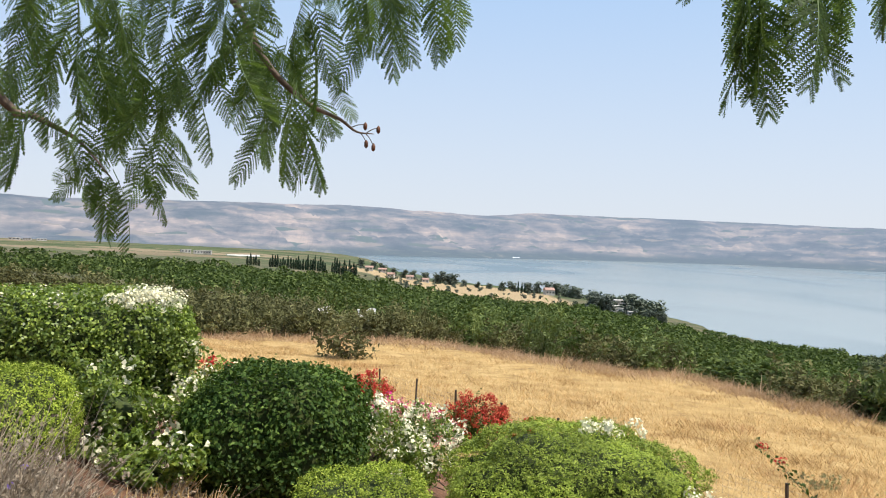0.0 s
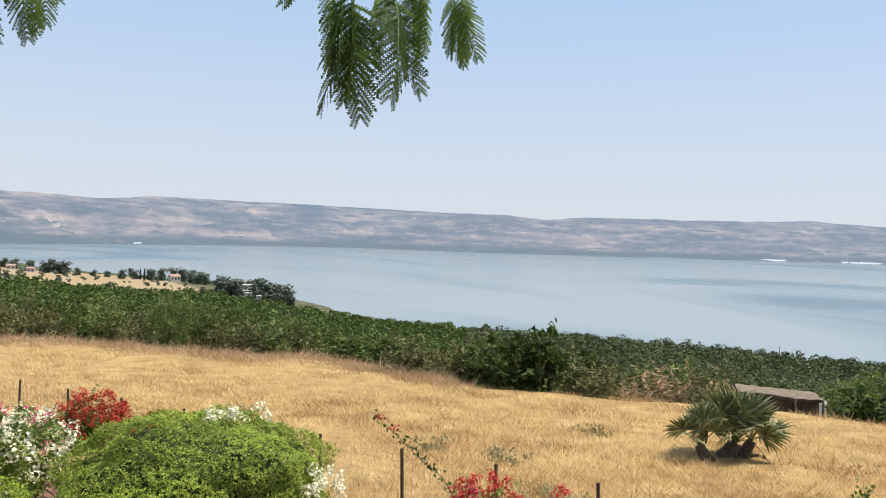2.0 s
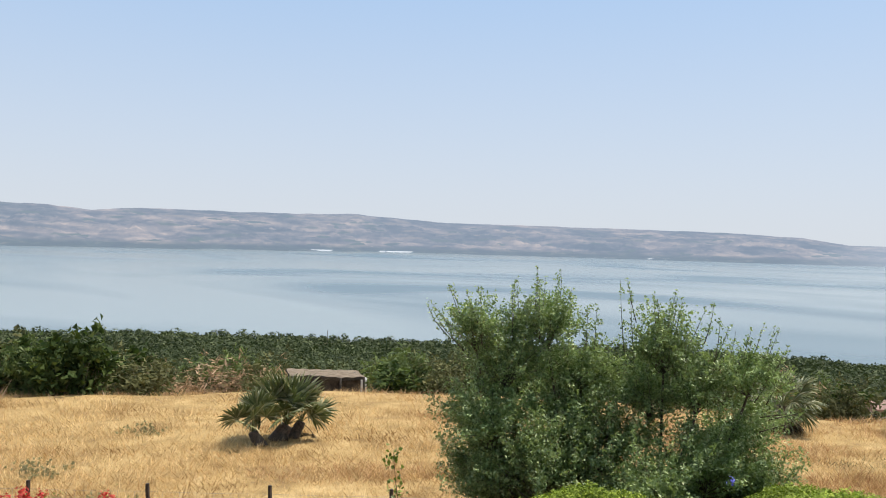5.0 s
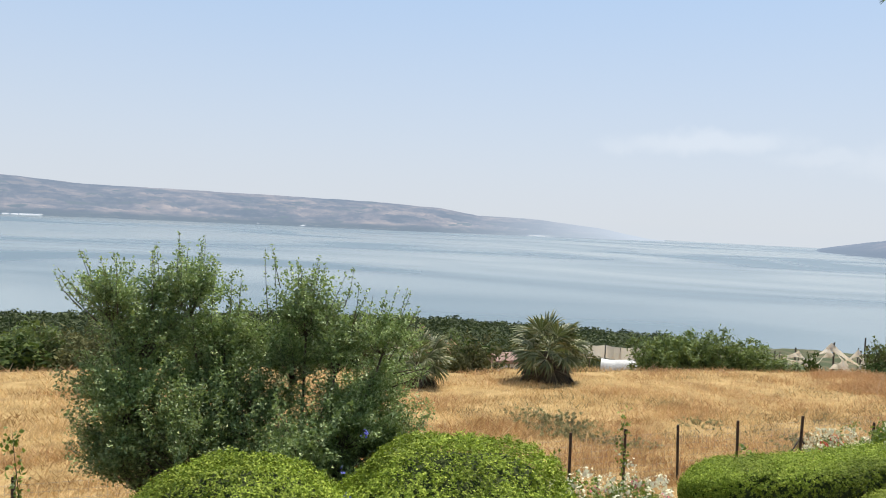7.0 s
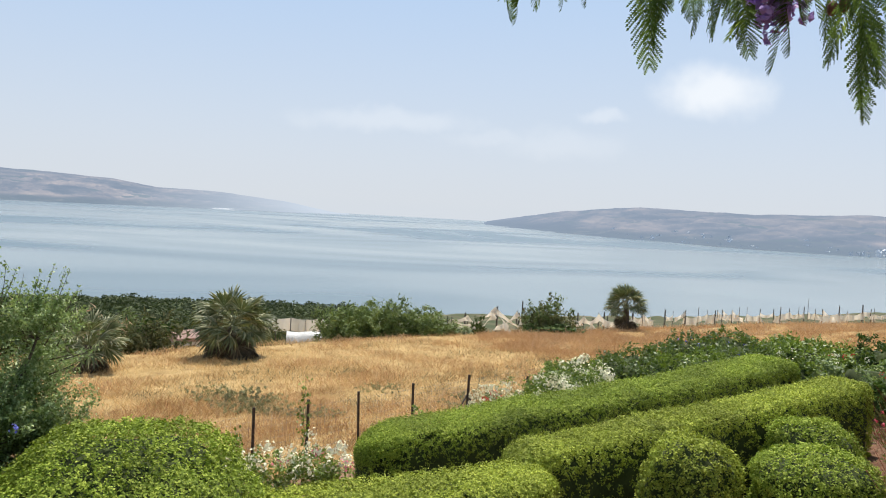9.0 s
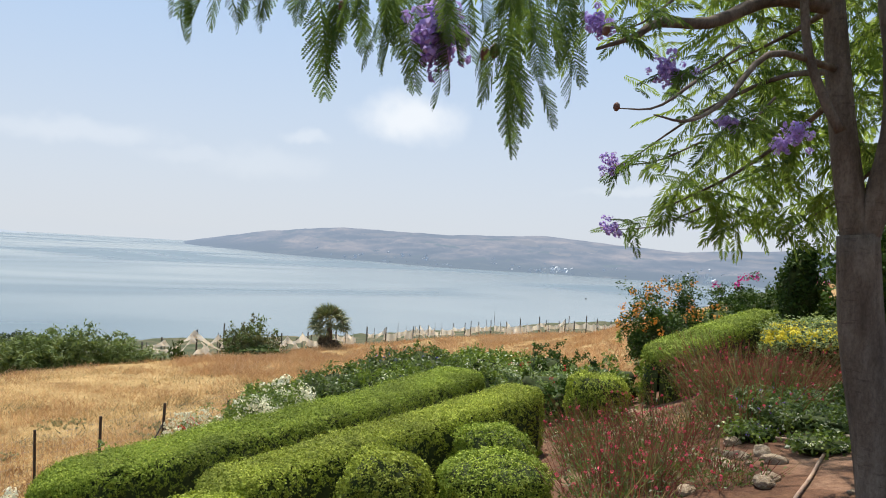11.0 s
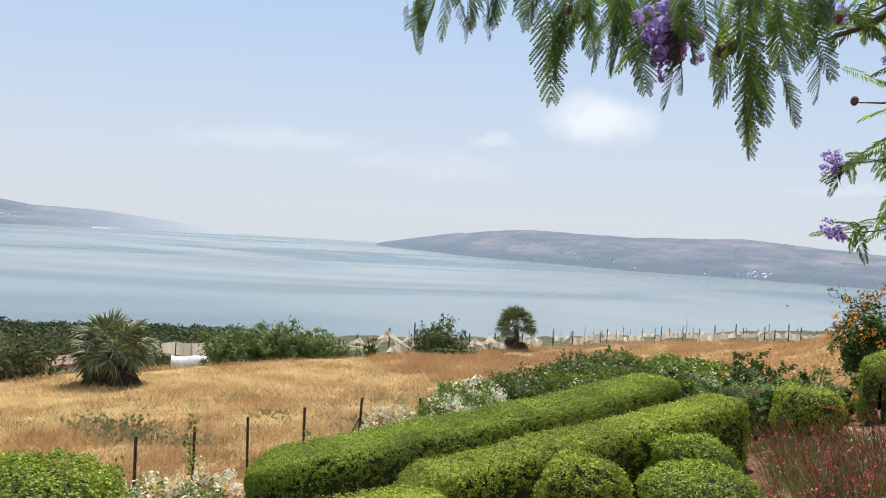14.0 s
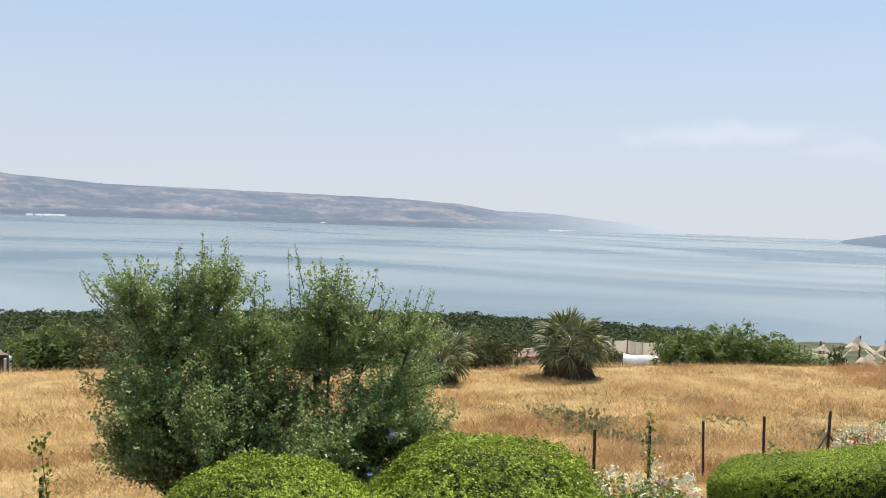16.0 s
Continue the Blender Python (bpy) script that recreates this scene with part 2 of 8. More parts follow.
def hills_material(name, haze_glow, share, valley=None):
    """Far hills behind kilometres of air: dry slopes, fields and scrub; haze is added as emission."""
    m, nt, out = nodes_of(name)
    pos = position(nt)
    mp = nt.nodes.new("ShaderNodeMapping")
    mp.inputs["Scale"].default_value = (0.0036, 0.0036, 0.026)
    nt.links.new(pos, mp.inputs["Vector"])
    n = noise_node(nt, 1.0, 8, 0.68, mp.outputs[0])
    col = ramp_node(nt, n.outputs["Fac"], ((0.38, (0.030, 0.044, 0.044)), (0.46, (0.110, 0.104, 0.098)), (0.53, (0.250, 0.195, 0.165)), (0.64, (0.500, 0.365, 0.270)))).outputs[0]
    # gully shading painted into the colour as bluish dark streaks downslope
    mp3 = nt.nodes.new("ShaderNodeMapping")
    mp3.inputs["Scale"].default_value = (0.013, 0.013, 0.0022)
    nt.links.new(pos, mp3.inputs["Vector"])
    gully_shade = ramp_node(nt, noise_node(nt, 1.0, 4, 0.6, mp3.outputs[0]).outputs["Fac"], ((0.38, (0.64, 0.68, 0.72)), (0.60, (1.18, 1.16, 1.13)))).outputs[0]
    col = mix_node(nt, 1.0, col, gully_shade, "MULTIPLY")
    mp2 = nt.nodes.new("ShaderNodeMapping")
    mp2.inputs["Scale"].default_value = (0.006, 0.006, 0.05)
    nt.links.new(pos, mp2.inputs["Vector"])
    v = nt.nodes.new("ShaderNodeTexVoronoi")
    v.inputs["Scale"].default_value = 2.2
    nt.links.new(mp2.outputs[0], v.inputs["Vector"])
    sep = nt.nodes.new("ShaderNodeSeparateColor")
    nt.links.new(v.outputs["Color"], sep.inputs[0])
    pick = ramp_node(nt, sep.outputs[0], ((0.0, (1, 1, 1)), (0.09, (1, 1, 1)), (0.13, (0, 0, 0)), (1.0, (0, 0, 0)))).outputs[0]
    fieldc = ramp_node(nt, sep.outputs[1], ((0.0, (0.05, 0.08, 0.045)), (0.6, (0.07, 0.09, 0.05)), (0.7, (0.25, 0.19, 0.135)), (1.0, (0.25, 0.19, 0.135)))).outputs[0]
    col = mix_node(nt, pick, col, fieldc)
    sp = nt.nodes.new("ShaderNodeSeparateXYZ")
    nt.links.new(pos, sp.inputs[0])
    belt = nt.nodes.new("ShaderNodeMapRange")
    for i, v in enumerate((LAKE_Z + 27, LAKE_Z + 12, 0, 1.0)):
        belt.inputs[i + 1].default_value = v
    nt.links.new(sp.outputs["Z"], belt.inputs[0])
    trees = noise_node(nt, 0.012, 5, 0.7, pos)
    wood = ramp_node(nt, trees.outputs["Fac"], ((0.40, (0.018, 0.032, 0.024)), (0.58, (0.040, 0.058, 0.036)), (0.68, (0.20, 0.17, 0.12)))).outputs[0]
    col = mix_node(nt, belt.outputs[0], col, wood)
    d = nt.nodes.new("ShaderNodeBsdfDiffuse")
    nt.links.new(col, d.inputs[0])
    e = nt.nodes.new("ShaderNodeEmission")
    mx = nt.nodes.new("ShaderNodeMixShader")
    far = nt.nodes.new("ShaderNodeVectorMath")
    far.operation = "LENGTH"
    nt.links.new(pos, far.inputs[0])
    # share of the haze emission, growing with distance
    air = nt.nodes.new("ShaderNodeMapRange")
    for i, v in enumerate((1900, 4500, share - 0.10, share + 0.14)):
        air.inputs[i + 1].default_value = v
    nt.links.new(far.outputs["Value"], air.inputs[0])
    # down the valley the emission thickens to the colour of sky haze
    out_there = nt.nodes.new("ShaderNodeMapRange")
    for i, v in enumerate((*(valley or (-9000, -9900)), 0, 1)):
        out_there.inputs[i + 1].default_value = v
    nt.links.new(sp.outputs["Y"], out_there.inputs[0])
    nt.links.new(mix_node(nt, out_there.outputs[0], haze_glow, (0.52, 0.59, 0.68)), e.inputs[0])
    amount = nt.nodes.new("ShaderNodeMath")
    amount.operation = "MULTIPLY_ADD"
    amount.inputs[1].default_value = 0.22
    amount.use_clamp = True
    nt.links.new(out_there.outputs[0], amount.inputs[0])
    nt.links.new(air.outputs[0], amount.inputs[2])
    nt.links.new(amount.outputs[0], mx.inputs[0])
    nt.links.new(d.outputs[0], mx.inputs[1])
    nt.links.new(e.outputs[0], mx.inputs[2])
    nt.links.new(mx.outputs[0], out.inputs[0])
    return m


M_GROUND = ground_material()
M_WATER = water_material()
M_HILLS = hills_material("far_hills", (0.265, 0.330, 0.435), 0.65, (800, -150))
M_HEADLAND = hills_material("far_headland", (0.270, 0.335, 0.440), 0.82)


# ---- the lie of the land ----


def fence_side(x, y):
    """Metres from the garden's top terrace towards the field; the fence stands at 15.85."""
    return 0.81 * x + 0.587 * y


EDGE_A = (-30, -3, 1, 9, 16, 21, 29, 35, 80, 85, 92, 102, 109, 115, 120, 129, 140, 165)
EDGE_R = (62, 62, 60, 54, 52, 48, 43, 42, 42, 45, 47, 52, 55, 66, 74, 88, 95, 110)
SHORE_A = (-40, -20, -9, -5.5, -3.2, -0.8, 4, 10, 15.3, 19, 24, 32, 50, 80, 95, 105, 115, 123, 132, 145, 170)
SHORE_R = (4600, 4300, 2900, 1990, 1280, 1095, 940, 850, 640, 530, 480, 455, 415, 425, 405, 420, 470, 545, 680, 900, 2000)
FAR_A = (-40, -14, -5.6, 2, 9, 19, 28, 38, 55, 75, 84, 90, 96, 101, 102.6, 107, 112, 120, 131, 145, 170)
FAR_R = (1600, 1800, 2190, 2380, 2640, 2900, 2750, 2850, 3350, 3460, 3800, 4000, 4500, 4500, 3385, 2800, 2400, 2080, 2020, 1950, 1900)
RIDGE_A = (-40, -28, -25, -15.6, -7.2, -2.6, 2.9, 6, 9, 15.5, 22.6, 29.8, 32.3, 35, 45, 49.2, 55, 64.5, 74, 78.7, 81.3, 85, 89.5, 93, 102.5, 105.7, 109, 113.4, 121, 127.6, 133.3, 136.7, 140, 146, 170)
RIDGE_E = (1.7, 1.8, 1.74, 1.94, 2.07, 1.94, 1.70, 1.96, 1.9, 1.82, 1.65, 1.53, 1.3, 1.54, 1.53, 1.65, 1.25, 1.18, 1.06, 0.83, 0.45, 0.4, 0.0, -0.6, -0.85, -0.18, 0.42, 0.88, 0.8, 1.1, 0.73, 0.5, 0.8, 1.1, 1.3)


def terrace(s):
    return np.interp(s, (-8, -2, 0.4, 3, 6, 10, 15.85, 60), (1.5, 0.45, 0.0, -0.95, -1.75, -2.9, -4.6, -4.6))


def ground_z(x, y):
    """Height of the ground, for numbers or arrays."""
    x, y = np.asarray(x, float), np.asarray(y, float)
    r = np.hypot(x, y) + 1e-6
    a = np.degrees(np.arctan2(x, y))
    a = np.where(a < -95, a + 360, a)
    s = fence_side(x, y)
    edge = np.interp(a, EDGE_A, EDGE_R)
    shore = np.maximum(np.interp(a, SHORE_A, SHORE_R), edge * 2)
    k = fence_side(np.sin(np.radians(a)), np.cos(np.radians(a)))
    rf = 15.85 / np.maximum(k, 0.01)
    field = np.where(rf < edge, -4.6 - 1.6 * np.clip((r - rf) / np.maximum(edge - rf, 1), 0, 1), terrace(s))
    near = np.where(s < 15.85, terrace(s), field)
    ze = np.where(rf < edge, -6.2, terrace(k * edge))
    u = np.clip((r - edge) / (shore - edge), 0, 1.3)
    w = np.log(np.maximum(r, edge) / edge) / np.log(shore / edge)
    lin = np.interp(a, (-30, -10, 5), (0.75, 0.6, 0.5))
    fall = np.minimum(lin * u + (1 - lin) * w, 1.25)
    slope = ze + (LAKE_Z - ze) * fall
    behind = (a > 165) | (a < -60)
    dip = 0.6 * np.clip((a - 109) / 8, 0, 1) * np.clip((150 - a) / 10, 0, 1) * np.clip((r - 26) / 30, 0, 1)
    z = np.where(r < edge, near, slope) - dip
    z = np.where(behind, np.where(r < 60, near, np.interp(r, (60, 4900), (1.5, 40))), z)
    return np.maximum(z, LAKE_Z - 4)


def gz(x, y):
    return float(ground_z(x, y))


def polar(az, r, up=0.0):
    x, y = r * math.sin(radians(az)), r * math.cos(radians(az))
    return Vector((x, y, gz(x, y) + up))


def mesh_of(name, verts, faces, mat, smooth=True):
    me = bpy.data.meshes.new(name)
    me.from_pydata(verts, [], faces)
    me.materials.append(mat)
    if smooth:
        me.polygons.foreach_set("use_smooth", [True] * len(me.polygons))
    me.update()
    return me


def grid_mesh(name, V, mat, smooth=True):
    """A mesh over a grid of points V[i, j]."""
    n, m = V.shape[:2]
    i, j = np.meshgrid(np.arange(n - 1), np.arange(m - 1), indexing="ij")
    a = (i * m + j).ravel()
    F = np.stack([a, a + 1, a + m + 1, a + m], 1)
    return mesh_of(name, V.reshape(-1, 3).tolist(), F.tolist(), mat, smooth)


def build_ground():
    az = np.radians(np.concatenate([np.arange(-40, 165, 0.65), np.arange(165, 320.1, 5)]))
    r = np.concatenate([np.arange(0.05, 30, 0.5), np.geomspace(30, 4950, 92)])
    A, Rr = np.meshgrid(az, r, indexing="ij")
    X, Y = Rr * np.sin(A), Rr * np.cos(A)
    Z = ground_z(X, Y)
    amp = np.interp(Rr, (0, 6, 30, 100, 400), (0.01, 0.05, 0.12, 0.5, 1.5))
    Z = Z + amp * (np.sin(X * 0.83 + 1.3 * np.sin(Y * 0.51)) * np.sin(Y * 0.71 + X * 0.23)) * 0.5
    V = np.stack([X, Y, Z], -1)
    tagged(new("ground", grid_mesh("ground", V, M_GROUND)), "dry sloping earth, straw field and scrub slope down to a lake", "ground", kind="structure")


build_ground()


def build_water():
    az = np.radians(np.arange(-12, 166, 2.0))
    r = np.geomspace(300, 4940, 24)
    A, Rr = np.meshgrid(az, r, indexing="ij")
    V = np.stack([Rr * np.sin(A), Rr * np.cos(A), np.full_like(A, LAKE_Z)], -1)
    tagged(new("water", grid_mesh("water", V, M_WATER)), "calm pale blue lake with darker ruffled streaks", "lake", kind="structure")


build_water()


def build_hills(name, a0, a1, label, mat):
    """Hills that rise from the far shore to the ridge, cut by gullies."""
    az = np.arange(a0, a1 + 0.01, 0.15)
    t = np.linspace(0, 1, 42)
    A, T = np.meshgrid(az, t, indexing="ij")
    shore = np.interp(A, FAR_A, FAR_R)
    ridge_r = np.minimum(shore * 1.28 + 150, 4750)
    depth = ridge_r - shore
    R = shore - 20 + (depth + 20) * np.minimum(T / 0.86, 1) + (4900 - ridge_r) * np.clip((T - 0.86) / 0.14, 0, 1)
    top = ridge_r * np.tan(np.radians(np.interp(A, RIDGE_A, RIDGE_E))) + EYE_Z
    tt = np.minimum(T / 0.86, 1)
    rise = 0.05 * tt + 0.95 * np.clip((tt - 0.10) / 0.90, 0, 1) ** 1.15
    Z = LAKE_Z - 1 + (top - LAKE_Z + 1) * rise
    X, Y = R * np.sin(np.radians(A)), R * np.cos(np.radians(A))
    rough = np.zeros_like(Z)
    flat = rough.ravel()
    for k, (px, py) in enumerate(zip(X.ravel(), Y.ravel())):
        flat[k] = 0.9 - 2.0 * abs(noise.fractal(Vector((px * 0.0042, py * 0.0042, 0.7)), 0.9, 2.1, 6))
    rough = flat.reshape(Z.shape)
    Z = Z + rough * np.sin(np.pi * np.clip(tt, 0, 1)) ** 0.8 * np.clip((top - LAKE_Z) * 0.20, 0, 34)
    Z = Z + rough * 1.6
    Z = np.where(T > 0.86, np.minimum(Z, top - 2 - 10 * (T - 0.86)), Z)
    V = np.stack([X, Y, Z], -1)
    return tagged(new(name, grid_mesh(name, V, mat)), label, "hills", kind="structure")


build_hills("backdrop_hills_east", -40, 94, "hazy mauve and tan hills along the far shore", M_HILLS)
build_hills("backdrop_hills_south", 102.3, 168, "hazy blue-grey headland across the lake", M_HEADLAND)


# ---- foliage tools ----
rng = np.random.default_rng(7)


def leaf_mesh(name, P, N, length, width, mat, tilt=0.6, seed=1, fold=0.15, droop=0.0, simple=False):
    """One mesh of small folded leaves at the points P, turned along the normals N."""
    g = np.random.default_rng(seed)
    n = len(P)
    N = N + g.normal(0, tilt, (n, 3))
    N /= np.linalg.norm(N, axis=1, keepdims=True) + 1e-9
    U = np.cross(N, g.normal(0, 1, (n, 3)))
    U[:, 2] -= droop
    U -= N * (U * N).sum(1, keepdims=True)
    U /= np.linalg.norm(U, axis=1, keepdims=True) + 1e-9
    S = np.cross(N, U)
    L = (length * g.uniform(0.6, 1.25, n))[:, None]
    B = (width * g.uniform(0.7, 1.2, n))[:, None]
    if simple:
        V = np.empty((n, 3, 3))
        V[:, 0] = P - U * L * 0.5 - S * B * 0.5
        V[:, 1] = P - U * L * 0.3 + S * B * 0.6
        V[:, 2] = P + U * L * 0.6
        return tri_mesh(name, V.reshape(-1, 3), 3, mat)
    V = np.empty((n, 4, 3))
    V[:, 0] = P - U * L * 0.5
    V[:, 1] = P + S * B * 0.5 + N * L * fold
    V[:, 2] = P + U * L * 0.5
    V[:, 3] = P - S * B * 0.5 + N * L * fold
    return tri_mesh(name, V.reshape(-1, 3), 4, mat)


def tri_mesh(name, V, k, mat):
    """A mesh of separate polygons of k corners each; V lists the corners in order."""
    n = len(V) // k
    me = bpy.data.meshes.new(name)
    me.vertices.add(n * k)
    me.vertices.foreach_set("co", np.asarray(V, dtype=np.float32).ravel())
    me.loops.add(n * k)
    me.loops.foreach_set("vertex_index", np.arange(n * k, dtype=np.int32))
    me.polygons.add(n)
    me.polygons.foreach_set("loop_start", np.arange(0, n * k, k, dtype=np.int32))
    me.materials.append(mat)
    me.update(calc_edges=True)
    return me


def part(name, me, parent, label=""):
    """Link a mesh as one object under a thing; the mesh is in world coordinates of its parent."""
    ob = new(name, me)
    ob.parent = parent
    if label:
        ob["label"] = label
    return ob


def thing(name, at, label, category, group="", kind=""):
    """An empty at the base of a thing, to carry its parts."""
    ob = new(name)
    ob.empty_display_size = 0.2
    ob.location = at
    return tagged(ob, label, category, group, kind)


def blob_points(n, rx, ry, rz, g, power=2.6, wob=0.12, seed=0, low=-0.95, lumps=2.2):
    """Points and normals on a lumpy superellipsoid whose middle lies at 0."""
    D = g.normal(0, 1, (n, 3))
    D /= np.linalg.norm(D, axis=1, keepdims=True)
    k = (np.abs(D) ** power).sum(1) ** (-1 / power)
    ph = np.random.default_rng(seed).uniform(0, 6.28, 9)
    w = 1 + wob * (np.sin(D[:, 0] * lumps * 2 + ph[0]) * np.sin(D[:, 1] * lumps * 2.3 + ph[1]) + 0.6 * np.sin(D[:, 2] * lumps * 3 + ph[2] + D[:, 0] * 3) + 0.5 * np.sin(D[:, 0] * lumps * 5 + ph[3]) * np.sin(D[:, 2] * lumps * 4 + D[:, 1] * lumps * 5 + ph[4]))
    P = D * (k * w)[:, None] * (rx, ry, rz)
    N = np.sign(D) * np.abs(D) ** (power - 1) / np.array((rx, ry, rz))
    N /= np.linalg.norm(N, axis=1, keepdims=True)
    keep = P[:, 2] > low * rz
    return P[keep], N[keep]


def blob_body(name, rx, ry, rz, mat, power=2.6, wob=0.12, seed=0, lumps=2.2, shrink=0.87, u=28, v=14):
    """The dark core of a bush, twigs and inner shade in one colour; the same lumpy form a little smaller."""
    th = np.linspace(0, 2 * np.pi, u)
    ph = np.linspace(-np.pi / 2, np.pi / 2, v)
    T, Q = np.meshgrid(th, ph, indexing="ij")
    D = np.stack([np.cos(T) * np.cos(Q), np.sin(T) * np.cos(Q), np.sin(Q)], -1).reshape(-1, 3)
    k = (np.abs(D) ** power).sum(1) ** (-1 / power)
    p = np.random.default_rng(seed).uniform(0, 6.28, 9)
    w = 1 + wob * (np.sin(D[:, 0] * lumps * 2 + p[0]) * np.sin(D[:, 1] * lumps * 2.3 + p[1]) + 0.6 * np.sin(D[:, 2] * lumps * 3 + p[2] + D[:, 0] * 3) + 0.5 * np.sin(D[:, 0] * lumps * 5 + p[3]) * np.sin(D[:, 2] * lumps * 4 + D[:, 1] * lumps * 5 + p[4]))
    P = D * (k * w)[:, None] * (rx, ry, rz) * shrink
    return grid_mesh(name, P.reshape(u, v, 3), mat)


G_HEDGE = ((0.0, (0.090, 0.124, 0.015)), (0.5, (0.200, 0.258, 0.033)), (1.0, (0.390, 0.440, 0.076)))
M_HEDGE = leafy("hedge_leaf", G_HEDGE, (0.40, 0.56, 0.05), 0.14, 0.6, 0.08)
M_HEDGE_PALE = leafy("pale_hedge_leaf", ((0.0, (0.120, 0.146, 0.018)), (0.5, (0.262, 0.308, 0.038)), (1.0, (0.460, 0.490, 0.088))), (0.46, 0.55, 0.06), 0.14, 0.6, 0.08)
M_DARKLEAF = leafy("dark_glossy_leaf", ((0.0, (0.022, 0.044, 0.011)), (0.6, (0.048, 0.085, 0.018)), (1.0, (0.100, 0.145, 0.034))), (0.16, 0.26, 0.03), 0.12, 0.55, 0.08)
M_VINELEAF = leafy("vine_leaf", ((0.0, (0.050, 0.078, 0.014)), (0.6, (0.120, 0.165, 0.026)), (1.0, (0.260, 0.310, 0.060))), (0.36, 0.52, 0.05), 0.18, 0.45, 0.3)
M_SHRUB = leafy("shrub_leaf", ((0.0, (0.078, 0.112, 0.044)), (0.6, (0.205, 0.270, 0.105)), (1.0, (0.450, 0.500, 0.250))), (0.36, 0.48, 0.11), 0.26, 0.5, 0.22)
M_CREEPER = leafy("light_creeper_leaf", ((0.0, (0.100, 0.140, 0.020)), (0.5, (0.200, 0.258, 0.036)), (1.0, (0.340, 0.395, 0.070))), (0.44, 0.56, 0.06), 0.16, 0.55, 0.12)
# dark green that stands in for twigs and the shade between leaves
M_INNER = surface("shaded_hedge_inside", ((0.3, (0.026, 0.036, 0.008)), (0.7, (0.056, 0.072, 0.018))), 6, rough=1.0)


def tufted(n, g, each=7, out=0.03, deep=0.10):
    """Leaves stand in tufts: which spot each leaf belongs to, and how far that spot lies in or out."""
    m = max(4, n // each)
    depth = 1 + np.where(g.random(m) < 0.75, g.uniform(-0.03, out, m), g.uniform(-deep, 0, m))
    return g.integers(0, m, n), m, depth


def clipped_bush(name, at, rx, ry, rz, mat, label, category="bush", density=1800, leaf=(0.045, 0.026), power=3.0, wob=0.05, turn=0.0, seed=1, tilt=0.55, lumps=2.2, low=-0.98):
    """A bush clipped to a rounded form: dark inside, a skin of leaves. at is the middle of its foot."""
    ob = thing(name, at, label, category)
    ob.rotation_euler = (0, 0, radians(turn))
    g = np.random.default_rng(seed)
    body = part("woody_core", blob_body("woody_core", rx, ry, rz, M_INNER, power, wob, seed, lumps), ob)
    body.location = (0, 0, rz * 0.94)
    fine = leaf[0] < 0.05
    if fine:
        leaf, density = (leaf[0] * 0.56, leaf[1] * 0.66), density * 2.1
    area = 4 * math.pi * ((rx * ry) ** 1.6 / 3 + (rx * rz) ** 1.6 / 3 + (ry * rz) ** 1.6 / 3) ** (1 / 1.6) * 1.15
    P, N = blob_points(int(area * density), rx, ry, rz, g, power, wob, seed, low, lumps)
    n = len(P)
    which, m, depth = tufted(n, g)
    top = np.clip(N[:m, 2], 0, 1)
    depth = depth - 0.05 * (1 - top) * g.random(m) + 0.02 * top
    P = P[:m][which] * depth[which][:, None] + g.normal(0, leaf[0] * 0.62, (n, 3))
    N = N[:m][which]
    wall = np.clip(0.9 - 1.6 * N[:, 2:3], 0, 1)
    N = N * 0.8 + (0, 0, 0.3) + g.normal(0, 1, (n, 3)) * 0.5 * wall
    P[:, 2] = np.maximum(P[:, 2], -rz * 0.93)
    skin = tagged(part("foliage", leaf_mesh("foliage", P, N, leaf[0], leaf[1], mat, tilt, seed, simple=fine), ob), kind="stuff")
    skin.location = (0, 0, rz * 0.94)
    return ob


